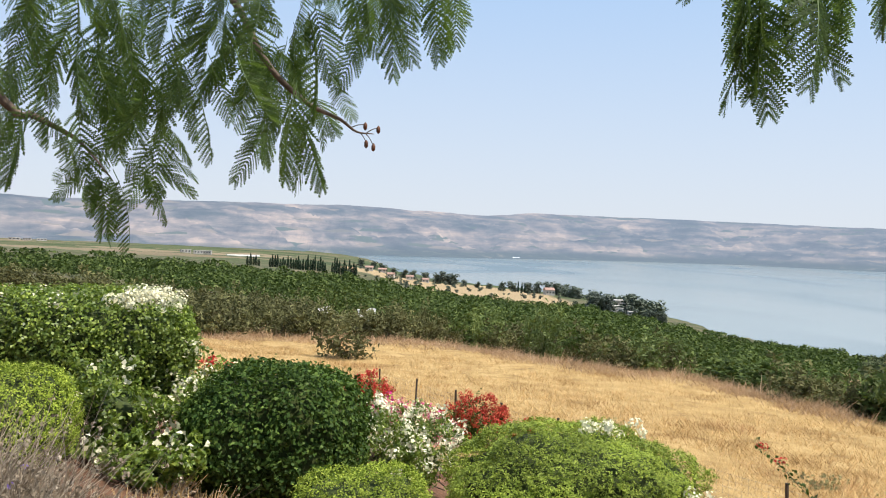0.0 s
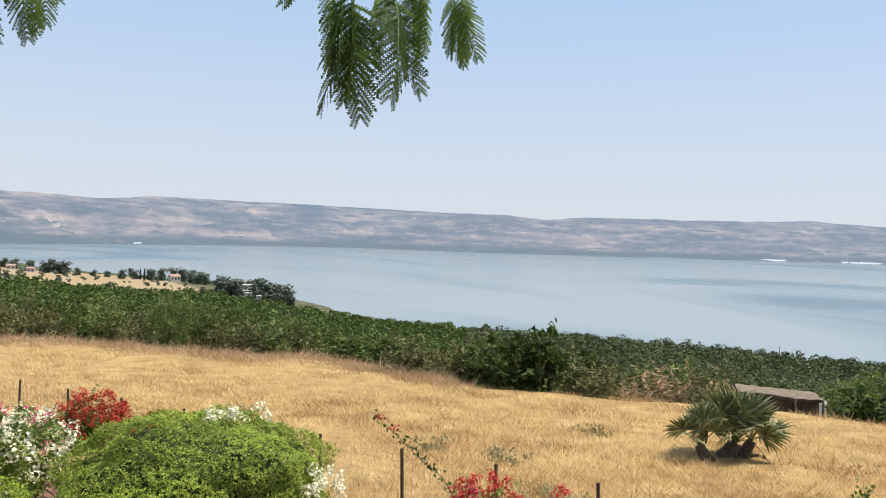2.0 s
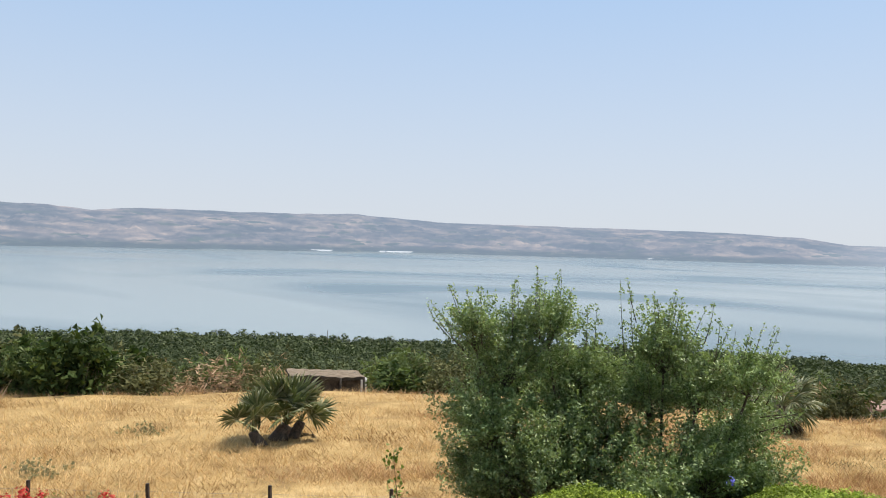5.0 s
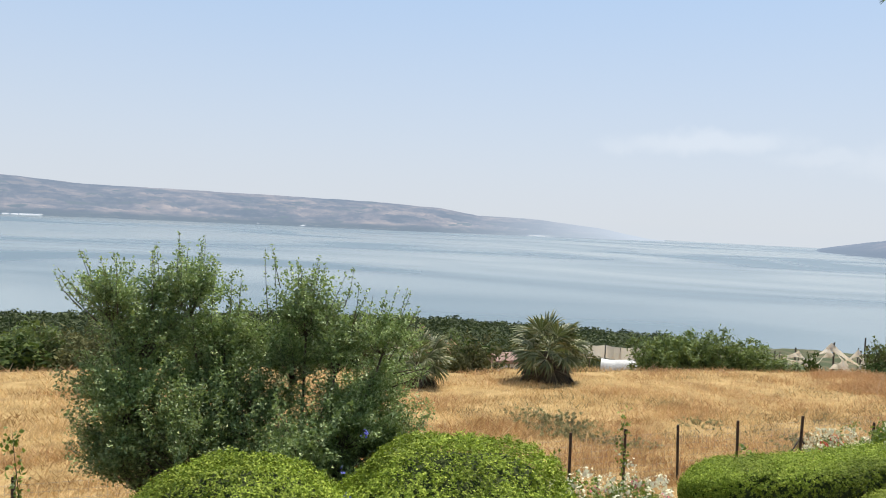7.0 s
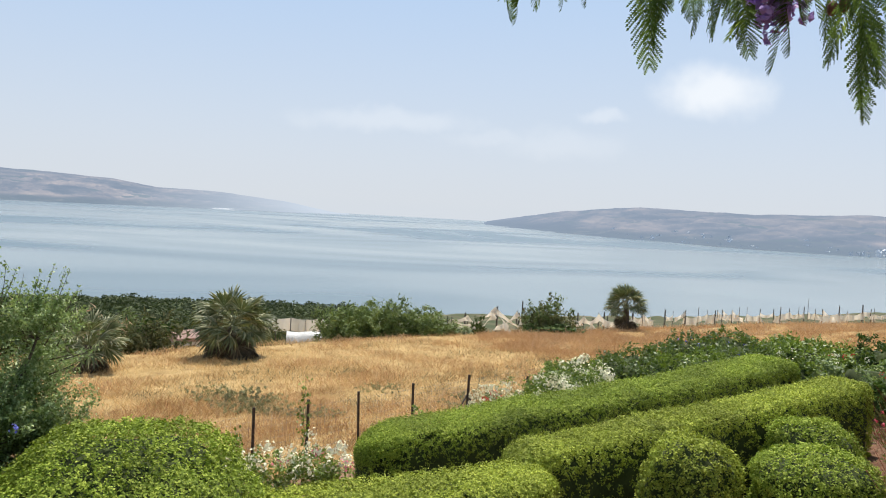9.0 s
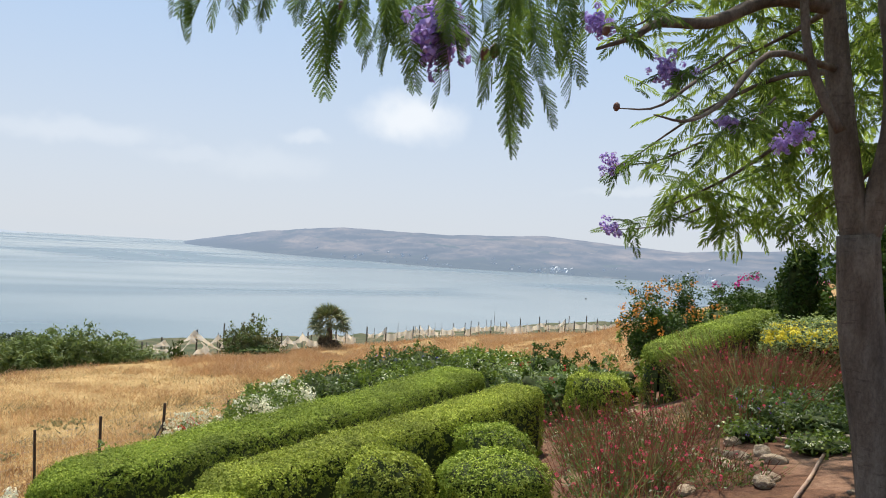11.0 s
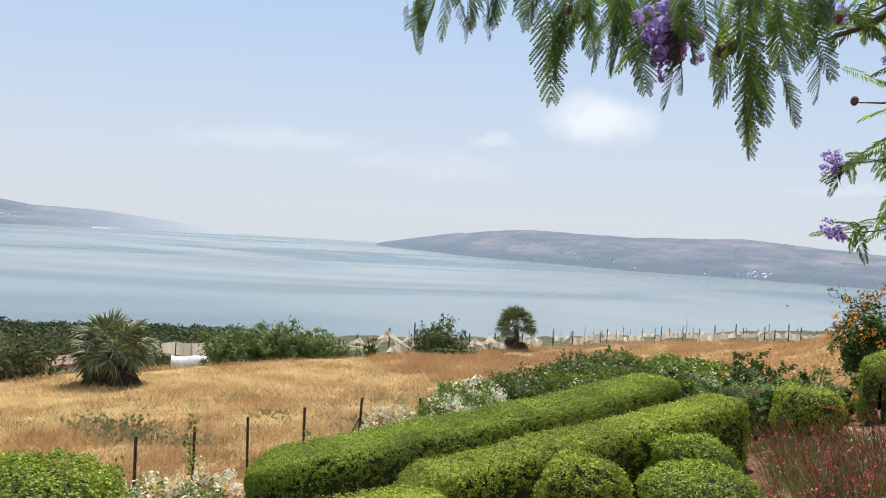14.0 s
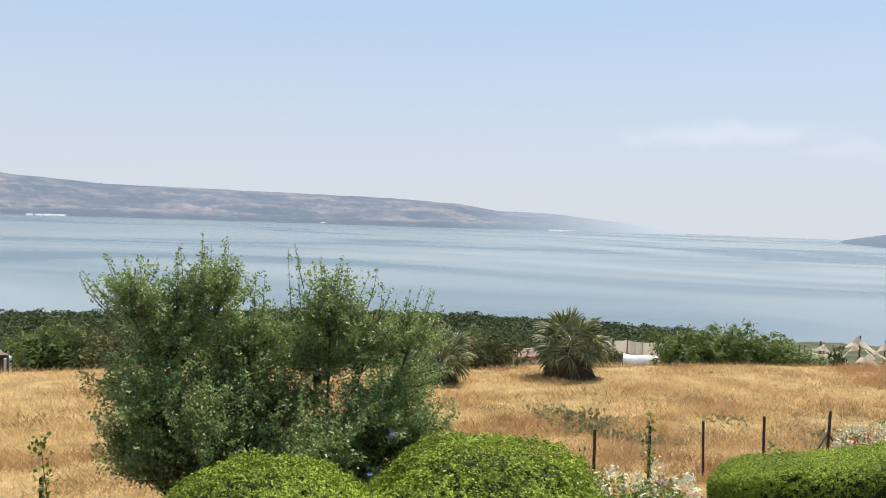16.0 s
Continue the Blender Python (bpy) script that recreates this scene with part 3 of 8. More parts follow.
def hedge_row(name, line, width, height, mat, label, density=1700, leaf=(0.045, 0.026), seed=1):
    """A clipped hedge along a line of plan points, round-shouldered, with rounded ends."""
    pts = np.array(line, float)
    seg = np.hypot(*np.diff(pts, axis=0).T)
    L = np.concatenate([[0], np.cumsum(seg)])
    total = L[-1]
    base = Vector((pts[0, 0], pts[0, 1], gz(*pts[0])))
    ob = thing(name, base, label, "hedge")
    g = np.random.default_rng(seed)

    def at(s, u, inset):
        """s along, u round the section from one foot over the top to the other."""
        c = np.cos(np.pi * u)
        sn = np.sin(np.pi * u)
        k = (np.abs(c) ** 7 + np.abs(sn) ** 7) ** (-1 / 7)
        end = np.clip(np.minimum(s, total - s) / (width * 0.55), 0, 1)
        taper = np.sqrt(np.clip(1 - (1 - end) ** 2.4, 0.0, 1))
        wv = 1 + 0.018 * np.sin(s * 2.3 + seed) + 0.014 * np.sin(s * 5.1 + u * 4)
        off = c * k * width / 2 * taper * wv * inset
        up = sn * k * height * (0.80 + 0.20 * taper) * (1 + 0.010 * np.sin(s * 3.7 + 2 * seed) + 0.014 * np.sin(s * 1.1)) * inset
        x, y = np.interp(s, L, pts[:, 0]), np.interp(s, L, pts[:, 1])
        dx, dy = np.interp(s + 0.3, L, pts[:, 0]) - np.interp(s - 0.3, L, pts[:, 0]), np.interp(s + 0.3, L, pts[:, 1]) - np.interp(s - 0.3, L, pts[:, 1])
        dl = np.hypot(dx, dy) + 1e-9
        gx, gy = x - dy / dl * off, y + dx / dl * off
        return np.stack([gx - base.x, gy - base.y, ground_z(x, y) + up - base.z], -1)

    S, U = np.meshgrid(np.concatenate([[0.0005, 0.01, 0.04], np.linspace(0.08, total - 0.08, int(total * 6)), [total - 0.04, total - 0.01, total - 0.0005]]), np.linspace(0, 1, 15), indexing="ij")
    # closed dark sheet under the leaves, coloured as inner shade
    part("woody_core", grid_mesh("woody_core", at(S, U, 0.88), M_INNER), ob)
    leaf, density = (leaf[0] * 0.56, leaf[1] * 0.66), density * 2.3
    n = int(total * (width + 2 * height) * density)
    s, u = g.uniform(0, total, n), g.uniform(0.0, 1, n)
    u = np.where((np.abs(u - 0.5) > 0.28) & (g.random(n) < 0.3), 0.5 + g.uniform(-0.27, 0.27, n), u)
    g.shuffle(u)
    m = n // 5
    order = g.permutation(n)[:m]
    cap = g.uniform(0, width * 0.5, m) ** 1.5 * (width * 0.5) ** -0.5
    s[order] = np.where(g.random(m) < 0.5, cap, total - cap)
    u = np.where(g.random(n) < 0.35, 0.5 + (u - 0.5) * 0.55, u)
    which, m, depth = tufted(n, g, 8, 0.03, 0.09)
    s, u = s[:m][which], u[:m][which]
    side = np.clip((np.abs(u - 0.5) - 0.22) / 0.1, 0, 1)
    P = at(s, u, depth[which] * (1 - 0.04 * side * g.random(m)[which]) + 0.015 * (1 - side))
    e = 0.02
    a, b = at(np.minimum(s + e, total), u, 1.0) - at(np.maximum(s - e, 0), u, 1.0), at(s, np.minimum(u + e, 1), 1.0) - at(s, np.maximum(u - e, 0), 1.0)
    N = np.cross(b, a)
    N /= np.linalg.norm(N, axis=1, keepdims=True) + 1e-9
    mid = at(s, np.full(n, 0.5), 0.4)
    N *= np.sign(((P - mid) * N).sum(1, keepdims=True) + 1e-9)
    P = P + g.normal(0, leaf[0] * 0.65, (n, 3))
    P[:, 2] = np.maximum(P[:, 2], ground_z(P[:, 0] + base.x, P[:, 1] + base.y) - base.z + 0.01)
    tagged(part("foliage", leaf_mesh("foliage", P, N + g.normal(0, 0.9, (n, 3)) * side[:, None], leaf[0], leaf[1], mat, 0.42, seed, simple=True), ob), kind="stuff")
    return ob


# ---- more tools ----
def tube(P, R, sides=7, cap=True):
    """Vertices and faces of a tapering tube along the points P with the radii R."""
    P = np.asarray(P, float)
    n = len(P)
    T = np.gradient(P, axis=0)
    T /= np.linalg.norm(T, axis=1, keepdims=True) + 1e-9
    ref = np.array((0.31, 0.95, 0.02)) if abs(T[0, 2]) > 0.5 else np.array((0.0, 0.05, 1.0))
    A = np.cross(T, ref)
    A /= np.linalg.norm(A, axis=1, keepdims=True) + 1e-9
    B = np.cross(T, A)
    th = np.linspace(0, 2 * np.pi, sides, endpoint=False)
    R = np.broadcast_to(np.asarray(R, float), (n,))
    V = P[:, None] + (A[:, None] * np.cos(th)[None, :, None] + B[:, None] * np.sin(th)[None, :, None]) * R[:, None, None]
    F = [(i * sides + j, i * sides + (j + 1) % sides, (i + 1) * sides + (j + 1) % sides, (i + 1) * sides + j) for i in range(n - 1) for j in range(sides)]
    if cap:
        F += [tuple(range(sides))[::-1], tuple(range((n - 1) * sides, n * sides))]
    return V.reshape(-1, 3), F


def tubes_mesh(name, list_of, mat, sides=6):
    V, F, k = [], [], 0
    for P, R in list_of:
        v, f = tube(P, R, sides)
        V += v.tolist()
        F += [tuple(i + k for i in q) for q in f]
        k += len(v)
    return mesh_of(name, V, F, mat)


def bend(a, b, n, sag=0.0, wob=0.0, g=None):
    """A line of n points from a to b that sags in the middle and wanders a little."""
    t = np.linspace(0, 1, n)[:, None]
    P = np.asarray(a, float) * (1 - t) + np.asarray(b, float) * t
    P[:, 2] -= sag * (4 * t * (1 - t))[:, 0]
    if wob and g is not None:
        ph = g.uniform(0, 6.28, 6)
        P[:, 0] += wob * (np.sin(t[:, 0] * 7 + ph[0]) - np.sin(ph[0])) * t[:, 0]
        P[:, 1] += wob * (np.sin(t[:, 0] * 6 + ph[1]) - np.sin(ph[1])) * t[:, 0]
        P[:, 2] += wob * 0.5 * np.sin(t[:, 0] * 9 + ph[2]) * t[:, 0] * (1 - t[:, 0])
    return P


def spline(ctrl, n):
    """A smooth line of n points through the control points."""
    C = np.asarray(ctrl, float)
    m = len(C)
    E = np.vstack([2 * C[0] - C[1], C, 2 * C[-1] - C[-2]])
    out = []
    for t in np.linspace(0, m - 1 - 1e-6, n):
        i = int(t)
        u = t - i
        p0, p1, p2, p3 = E[i], E[i + 1], E[i + 2], E[i + 3]
        out.append(0.5 * (2 * p1 + (p2 - p0) * u + (2 * p0 - 5 * p1 + 4 * p2 - p3) * u * u + (3 * p1 - p0 - 3 * p2 + p3) * u ** 3))
    return np.array(out)


def bark_material(name, stops, scar):
    """Bark: blotches drawn out up the stem, short dark scars across it, fine cracks."""
    m, nt, out = nodes_of(name)
    b = nt.nodes.new("ShaderNodeBsdfPrincipled")
    tc = nt.nodes.new("ShaderNodeTexCoord").outputs["Object"]

    def stretched(scale, detail, rough):
        mp = nt.nodes.new("ShaderNodeMapping")
        mp.inputs["Scale"].default_value = scale
        nt.links.new(tc, mp.inputs["Vector"])
        return noise_node(nt, 1.0, detail, rough, mp.outputs[0]).outputs["Fac"]
    col = ramp_node(nt, stretched((9, 9, 2.6), 5, 0.6), stops).outputs[0]
    marks = ramp_node(nt, stretched((7, 7, 34), 4, 0.65), ((0.58, (0, 0, 0)), (0.78, (0.8, 0.8, 0.8)))).outputs[0]
    col = mix_node(nt, marks, col, scar)
    fine = stretched((70, 70, 40), 4, 0.7)
    grain = ramp_node(nt, fine, ((0.3, (0.72, 0.72, 0.72)), (0.7, (1.2, 1.2, 1.2)))).outputs[0]
    nt.links.new(mix_node(nt, 1.0, col, grain, "MULTIPLY"), b.inputs["Base Color"])
    b.inputs["Roughness"].default_value, b.inputs["Specular IOR Level"].default_value = 0.9, 0.2
    for height, strength, deep in ((marks, -0.5, 0.008), (fine, 0.7, 0.006)):
        bp = nt.nodes.new("ShaderNodeBump")
        bp.invert = strength < 0
        bp.inputs["Strength"].default_value, bp.inputs["Distance"].default_value = abs(strength), deep
        nt.links.new(height, bp.inputs["Height"])
        if b.inputs["Normal"].is_linked:
            nt.links.new(b.inputs["Normal"].links[0].from_socket, bp.inputs["Normal"])
        nt.links.new(bp.outputs[0], b.inputs["Normal"])
    nt.links.new(b.outputs[0], out.inputs[0])
    return m


M_BARK = bark_material("grey_brown_bark", ((0.3, (0.080, 0.057, 0.042)), (0.5, (0.140, 0.104, 0.078)), (0.7, (0.225, 0.175, 0.135))), (0.055, 0.040, 0.030))
M_TWIG = surface("twig_bark", ((0.3, (0.06, 0.045, 0.03)), (0.7, (0.15, 0.11, 0.075))), 9, rough=0.9)
M_STEM = surface("green_stem", ((0.3, (0.06, 0.10, 0.03)), (0.7, (0.12, 0.17, 0.05))), 9, rough=0.7)


def petal_stuff(name, c1, c2):
    return leafy(name, ((0.0, c1), (1.0, c2)), c2, 0.25, 0.6, 0.2, 4, 0.1)


M_WHITE = petal_stuff("white_petal", (0.76, 0.70, 0.48), (0.92, 0.88, 0.68))
M_CREAM = petal_stuff("cream_petal", (0.62, 0.56, 0.36), (0.80, 0.76, 0.56))
M_RED = petal_stuff("red_bract", (0.38, 0.022, 0.022), (0.60, 0.065, 0.050))
M_ORANGE_RED = petal_stuff("orange_red_bract", (0.32, 0.032, 0.022), (0.54, 0.085, 0.050))
M_MAGENTA = petal_stuff("magenta_bract", (0.50, 0.02, 0.16), (0.72, 0.06, 0.30))
M_PINK = petal_stuff("pink_petal", (0.55, 0.10, 0.16), (0.75, 0.25, 0.32))
M_ORANGE = petal_stuff("orange_petal", (0.65, 0.20, 0.03), (0.80, 0.36, 0.06))
M_YELLOW = petal_stuff("yellow_petal", (0.62, 0.50, 0.03), (0.80, 0.68, 0.08))
M_VIOLET = petal_stuff("violet_petal", (0.16, 0.09, 0.40), (0.30, 0.19, 0.58))
M_BLUE = petal_stuff("blue_petal", (0.10, 0.11, 0.42), (0.18, 0.18, 0.58))


def bloom(ob, name, centres, mat, each=14, spread=0.07, size=0.035, seed=3, label=""):
    """Flower heads: petals gathered round the centres, which are in the thing's own metres."""
    g = np.random.default_rng(seed)
    C = np.repeat(np.asarray(centres, float), each, axis=0)
    off = g.normal(0, 1, C.shape)
    off /= np.linalg.norm(off, axis=1, keepdims=True)
    P = C + off * spread * g.uniform(0.2, 1, len(C))[:, None] ** 0.5
    return tagged(part(name, leaf_mesh(name, P, off + (0, 0, 0.4), size, size * 0.8, mat, 0.5, seed, 0.2), ob, label), kind="stuff")


def shoots_bush(name, at, rx, ry, h, mat, label, category="bush", shoots=40, leaves=4000, leaf=(0.04, 0.022), seed=1, foot=0.12, group="", spiky=0.15, low=0.25, spread=0.09, droop=0.3, bark=None, kind="", dome=0.42, simple=False, subs=4, thick=0.0065):
    """An unclipped bush: stems that fan out of the foot, shoots on them, leaves along the shoots."""
    ob = thing(name, at, label, category, group, kind)
    g = np.random.default_rng(seed)
    stems, leafP, leafN = [], [], []
    each = max(4, leaves // (shoots * subs))
    for i in range(shoots):
        th = g.uniform(0, 2 * np.pi)
        rr = np.sqrt(g.uniform(0.02, 1))
        hh = h * (1 - dome * rr ** 2.2) * g.uniform(0.72, 1 + spiky)
        tip = np.array((rx * rr * np.cos(th), ry * rr * np.sin(th), hh))
        base = np.array((g.normal(0, foot * rx), g.normal(0, foot * ry), 0))
        mid = base * 0.5 + tip * (0.5, 0.5, 0.42)
        P = spline((base, mid + g.normal(0, 0.04 * h, 3), tip), 7)
        stems.append((P[:6:2] if simple else P[:6], np.linspace(thick * h, 0.0008 * h, 3 if simple else 6)))
        for k in range(subs):
            u = low + (0.97 - low) * g.uniform(0, 1)
            s = P[min(int(u * 6), 5)] * (1 - (u * 6) % 1) + P[min(int(u * 6) + 1, 6)] * ((u * 6) % 1)
            d = g.normal(0, 1, 3) * (1, 1, 0.55) + (0, 0, 0.35)
            d /= np.linalg.norm(d)
            ln = h * g.uniform(0.10, 0.26)
            e = s + d * ln
            e[2] = max(e[2], 0.05)
            Q = np.stack([s, (s + e) / 2 + (0, 0, 0.03 * h), e])
            if k < (0 if simple else 2):
                stems.append((Q, np.array((0.0016, 0.0012, 0.0006)) * h))
            t = g.uniform(0, 1.05, each)[:, None]
            pp = s * (1 - t) + e * t + g.normal(0, spread * h * 0.35, (each, 3))
            leafP.append(pp)
            leafN.append(g.normal(0, 0.5, (each, 3)) + d * 0.3 + (0, 0, 0.7))
    P, N = np.vstack(leafP), np.vstack(leafN)
    P[:, 2] = np.maximum(P[:, 2], 0.02)
    tagged(part("branching", tubes_mesh("branching", stems, bark or M_TWIG, 3), ob), kind="stuff")
    tagged(part("foliage", leaf_mesh("foliage", P, N, leaf[0], leaf[1], mat, 0.5, seed, 0.12, droop, simple), ob), kind="stuff")
    return ob


def surface_spots(n, rx, ry, rz, seed, top=0.2, power=2.6):
    """Spots over the upper skin of a bush, with its foot at 0."""
    g = np.random.default_rng(seed)
    P, N = blob_points(n * 4, rx, ry, rz, g, power, 0.08, seed)
    P = P[P[:, 2] > top * rz][:n]
    return P * 1.02 + (0, 0, rz * 0.94)


def on_ground(x, y, up=0.0):
    return Vector((x, y, gz(x, y) + up))


# ---- the garden: clipped hedges ----
hedge_row("hedge", ((9.36, -1.1), (9.36, -1.6), (9.52, -2.5), (10.25, -4.25), (10.9, -5.9), (12.05, -8.05)), 1.0, 1.02, M_HEDGE, "long green clipped hedge with rounded shoulders", 4400, (0.037, 0.024), 3)
hedge_row("hedge", ((6.66, -2.1), (6.98, -3.25), (7.73, -5.15), (8.5, -6.65)), 0.66, 0.88, M_HEDGE_PALE, "long yellow-green clipped hedge beside round bushes", 5000, (0.034, 0.022), 4)
hedge_row("hedge", ((6.7, 0.6), (6.6, -0.2), (6.5, -0.95), (6.3, -1.8), (6.15, -2.35)), 1.0, 0.75, M_HEDGE_PALE, "low yellow-green clipped hedge with a few blue flowers", 5000, (0.034, 0.022), 5)
hedge_row("hedge", ((8.5, -8.9), (9.15, -10.3), (9.85, -11.9), (10.4, -13.6)), 0.74, 0.80, M_HEDGE, "green clipped hedge beyond the gravel path", 2500, (0.048, 0.032), 6)
for x, y, r, h, mat, lab, sd in ((6.0, -3.38, 0.34, 0.43, M_HEDGE_PALE, "small round clipped bush with thin yellowish leaves", 11), (5.75, -4.28, 0.45, 0.27, M_HEDGE, "broad low clipped green bush", 12), (6.9, -5.05, 0.36, 0.34, M_HEDGE, "round clipped green bush beside the hedge", 13), (8.68, -7.95, 0.38, 0.37, M_HEDGE_PALE, "round clipped bush at the end of the hedge", 14)):
    clipped_bush("round_bush", on_ground(x, y), r, r * 1.05, h, mat, lab, "bush", 5000, (0.036, 0.025), 3.2, 0.06, 20 * sd, sd)
clipped_bush("domed_bush", on_ground(6.05, 2.5), 0.95, 0.9, 0.78, M_HEDGE, "bright green dome-shaped clipped bush", "bush", 3700, (0.041, 0.029), 2.2, 0.05, 0, 21)
b = clipped_bush("domed_bush", on_ground(6.95, 0.95), 1.3, 1.15, 0.76, M_HEDGE, "bright green dome-shaped bush with creeper and white flowers", "bush", 3600, (0.042, 0.030), 2.05, 0.08, 0, 22)
bloom(b, "white_flower", [(-0.75, 0.75, 0.95), (-0.55, 0.85, 0.6), (-0.85, 0.6, 0.5), (0.2, -0.9, 1.15)], M_WHITE, 10, 0.06, 0.03, 5)
bloom(b, "blue_flower", [(-0.3, 0.9, 1.3), (-0.5, 0.8, 1.15), (0.1, 0.85, 1.5), (0.25, 0.9, 1.45)], M_BLUE, 5, 0.04, 0.03, 6)

# round and flowering bushes towards the north
b = clipped_bush("creeper_hedge", on_ground(-4.75, 9.75), 1.75, 1.0, 0.70, M_VINELEAF, "tall block of leafy creeper topped with white flowers", "hedge", 2900, (0.0501, 0.036), 4.0, 0.05, 15, 31, 0.7)
g0 = np.random.default_rng(5)
bloom(b, "white_blossom", np.stack([np.clip(g0.normal(1.30, 0.20, 60), 0.7, 1.62), g0.uniform(-0.85, 0.5, 60), g0.uniform(1.27, 1.38, 60)], 1), M_CREAM, 26, 0.10, 0.045, 7)
bloom(b, "white_blossom", np.stack([g0.uniform(-1.2, 0.6, 22), g0.uniform(-0.85, 0.5, 22), np.full(22, 1.33)], 1), M_CREAM, 18, 0.10, 0.045, 8)
clipped_bush("round_bush", on_ground(-1.58, 8.2), 0.86, 0.84, 0.69, M_DARKLEAF, "large round bush of dark glossy leaves", "bush", 2700, (0.053, 0.035), 2.6, 0.06, 0, 32, 0.75)
clipped_bush("box_bush", on_ground(-0.48, 5.95), 0.50, 0.46, 0.45, M_HEDGE, "small square-clipped bright green bush", "bush", 6500, (0.029, 0.019), 3.4, 0.05, 20, 33)
b = clipped_bush("domed_bush", on_ground(1.5, 9.0), 1.34, 1.15, 0.76, M_CREEPER, "wide dome of light green creeper with white flowers", "bush", 4000, (0.040, 0.027), 2.3, 0.09, 0, 34, 0.45, 3.0)
bloom(b, "white_blossom", np.stack([g0.uniform(0.1, 0.8, 26), g0.uniform(-0.1, 0.3, 26), g0.uniform(1.42, 1.54, 26)], 1), M_WHITE, 14, 0.06, 0.04, 9)
bloom(b, "white_blossom", np.stack([g0.uniform(0.95, 1.35, 26), g0.uniform(-1.1, -0.6, 26), g0.uniform(0.78, 1.06, 26)], 1), M_WHITE, 14, 0.07, 0.04, 10)
clipped_bush("round_bush", on_ground(-3.15, 5.95), 0.52, 0.52, 0.40, M_HEDGE, "low rounded yellow-green clipped bush behind dry lavender", "bush", 6000, (0.029, 0.019), 2.4, 0.05, 0, 35)


def flowering_bush(x, y, rx, ry, h, mat_leaf, blooms, label, seed, leaves=5000, leaf=(0.06, 0.036), shoots=36, core=0.0):
    ob = shoots_bush("bougainvillea", on_ground(x, y), rx, ry, h, mat_leaf, label, "bush", shoots, leaves, leaf, seed, 0.2, spread=0.10, simple=math.hypot(x, y) > 10.5)
    if core:
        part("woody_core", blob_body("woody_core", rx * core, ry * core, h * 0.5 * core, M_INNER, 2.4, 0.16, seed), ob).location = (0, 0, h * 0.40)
    g = np.random.default_rng(seed + 50)
    for i, (mat, count, part_of, each) in enumerate(blooms):
        count = int(count * (1.5 if mat not in (M_WHITE, M_CREAM) else 0.8))
        th, rr = g.uniform(part_of[0], part_of[1], count), np.sqrt(g.uniform(0, 1, count))
        C = np.stack([rx * rr * np.cos(th), ry * rr * np.sin(th), (h * (part_of[2] + (part_of[3] - part_of[2]) * g.uniform(0, 1, count)) + 0.04) * (1 - 0.36 * rr ** 2)], 1)
        bloom(ob, "blossom", C, mat, int(each * 1.2), 0.10, 0.058, seed + i)
    return ob


flowering_bush(-1.9, 22.6, 0.75, 0.6, 1.2, M_VINELEAF, ((M_RED, 60, (0, 6.3, 0.7, 1.1), 20),), "bougainvillea covered in scarlet bracts by the fence", 41)
flowering_bush(0.95, 21.6, 0.95, 0.8, 1.5, M_DARKLEAF, ((M_ORANGE_RED, 110, (0, 6.3, 0.5, 1.08), 20),), "orange-red bougainvillea bush beside a fence post", 42, 7000)
flowering_bush(2.37, 21.4, 0.45, 0.4, 1.2, M_DARKLEAF, ((M_ORANGE_RED, 26, (0, 6.3, 0.7, 1.05), 14),), "small reddish bougainvillea by the fence", 43, 2000)
flowering_bush(-0.75, 14.0, 1.15, 0.8, 1.02, M_VINELEAF, ((M_WHITE, 150, (0, 6.3, 0.45, 1.08), 16), (M_MAGENTA, 14, (0, 3.2, 0.8, 1.08), 14), (M_PINK, 34, (0, 6.3, 0.5, 1.0), 12)), "white and pink bougainvillea in full flower", 44, 6000)
flowering_bush(-0.35, 11.2, 0.85, 0.7, 1.2, M_VINELEAF, ((M_WHITE, 70, (0, 6.3, 0.3, 1.05), 16),), "white-flowered bush with light green leaves", 45, 6000)
flowering_bush(-2.75, 9.6, 0.55, 0.7, 1.25, M_VINELEAF, ((M_CREAM, 60, (0, 6.3, 0.35, 1.08), 16),), "cream-flowered creeper between two bushes", 46, 5000)
flowering_bush(-3.2, 7.9, 0.85, 0.75, 1.0, M_VINELEAF, ((M_CREAM, 18, (0, 6.3, 0.2, 0.9), 8),), "leafy creeper with a few cream flowers", 47, 8000, core=0.5)
flowering_bush(-2.5, 7.2, 0.55, 0.5, 0.55, M_VINELEAF, ((M_CREAM, 26, (0, 6.3, 0.3, 1.0), 8),), "low creeper with cream flowers over dry soil", 58, 5000, core=0.4)
flowering_bush(-5.2, 19.0, 0.9, 0.5, 0.62, M_VINELEAF, ((M_RED, 28, (0, 6.3, 0.8, 1.08), 14),), "tall red bougainvillea by the fence", 48, 2500)
flowering_bush(7.28, 13.09, 0.8, 0.6, 1.22, M_VINELEAF, ((M_MAGENTA, 10, (0, 6.3, 0.4, 1.0), 14), (M_RED, 60, (0, 6.3, 0.5, 1.05), 16)), "low crimson bougainvillea by the wire fence", 49, 2500)
flowering_bush(8.4, 12.42, 0.3, 0.3, 1.22, M_VINELEAF, ((M_RED, 14, (0, 6.3, 0.7, 1.05), 16),), "slim crimson bougainvillea by the wire fence", 59, 700)
for x, y, k, h in ((13.2, 0.75, 0.45, 0.85), (12.9, -0.1, 0.65, 0.85), (12.6, -0.85, 0.5, 0.85)):
    flowering_bush(x, y, k, k, h, M_VINELEAF, ((M_WHITE, 30, (0, 6.3, 0.7, 1.08), 12), (M_PINK, 3, (0, 6.3, 0.6, 0.9), 8)), "low white oleander clump below the hedge", 50 + int(x * 10), 2200)
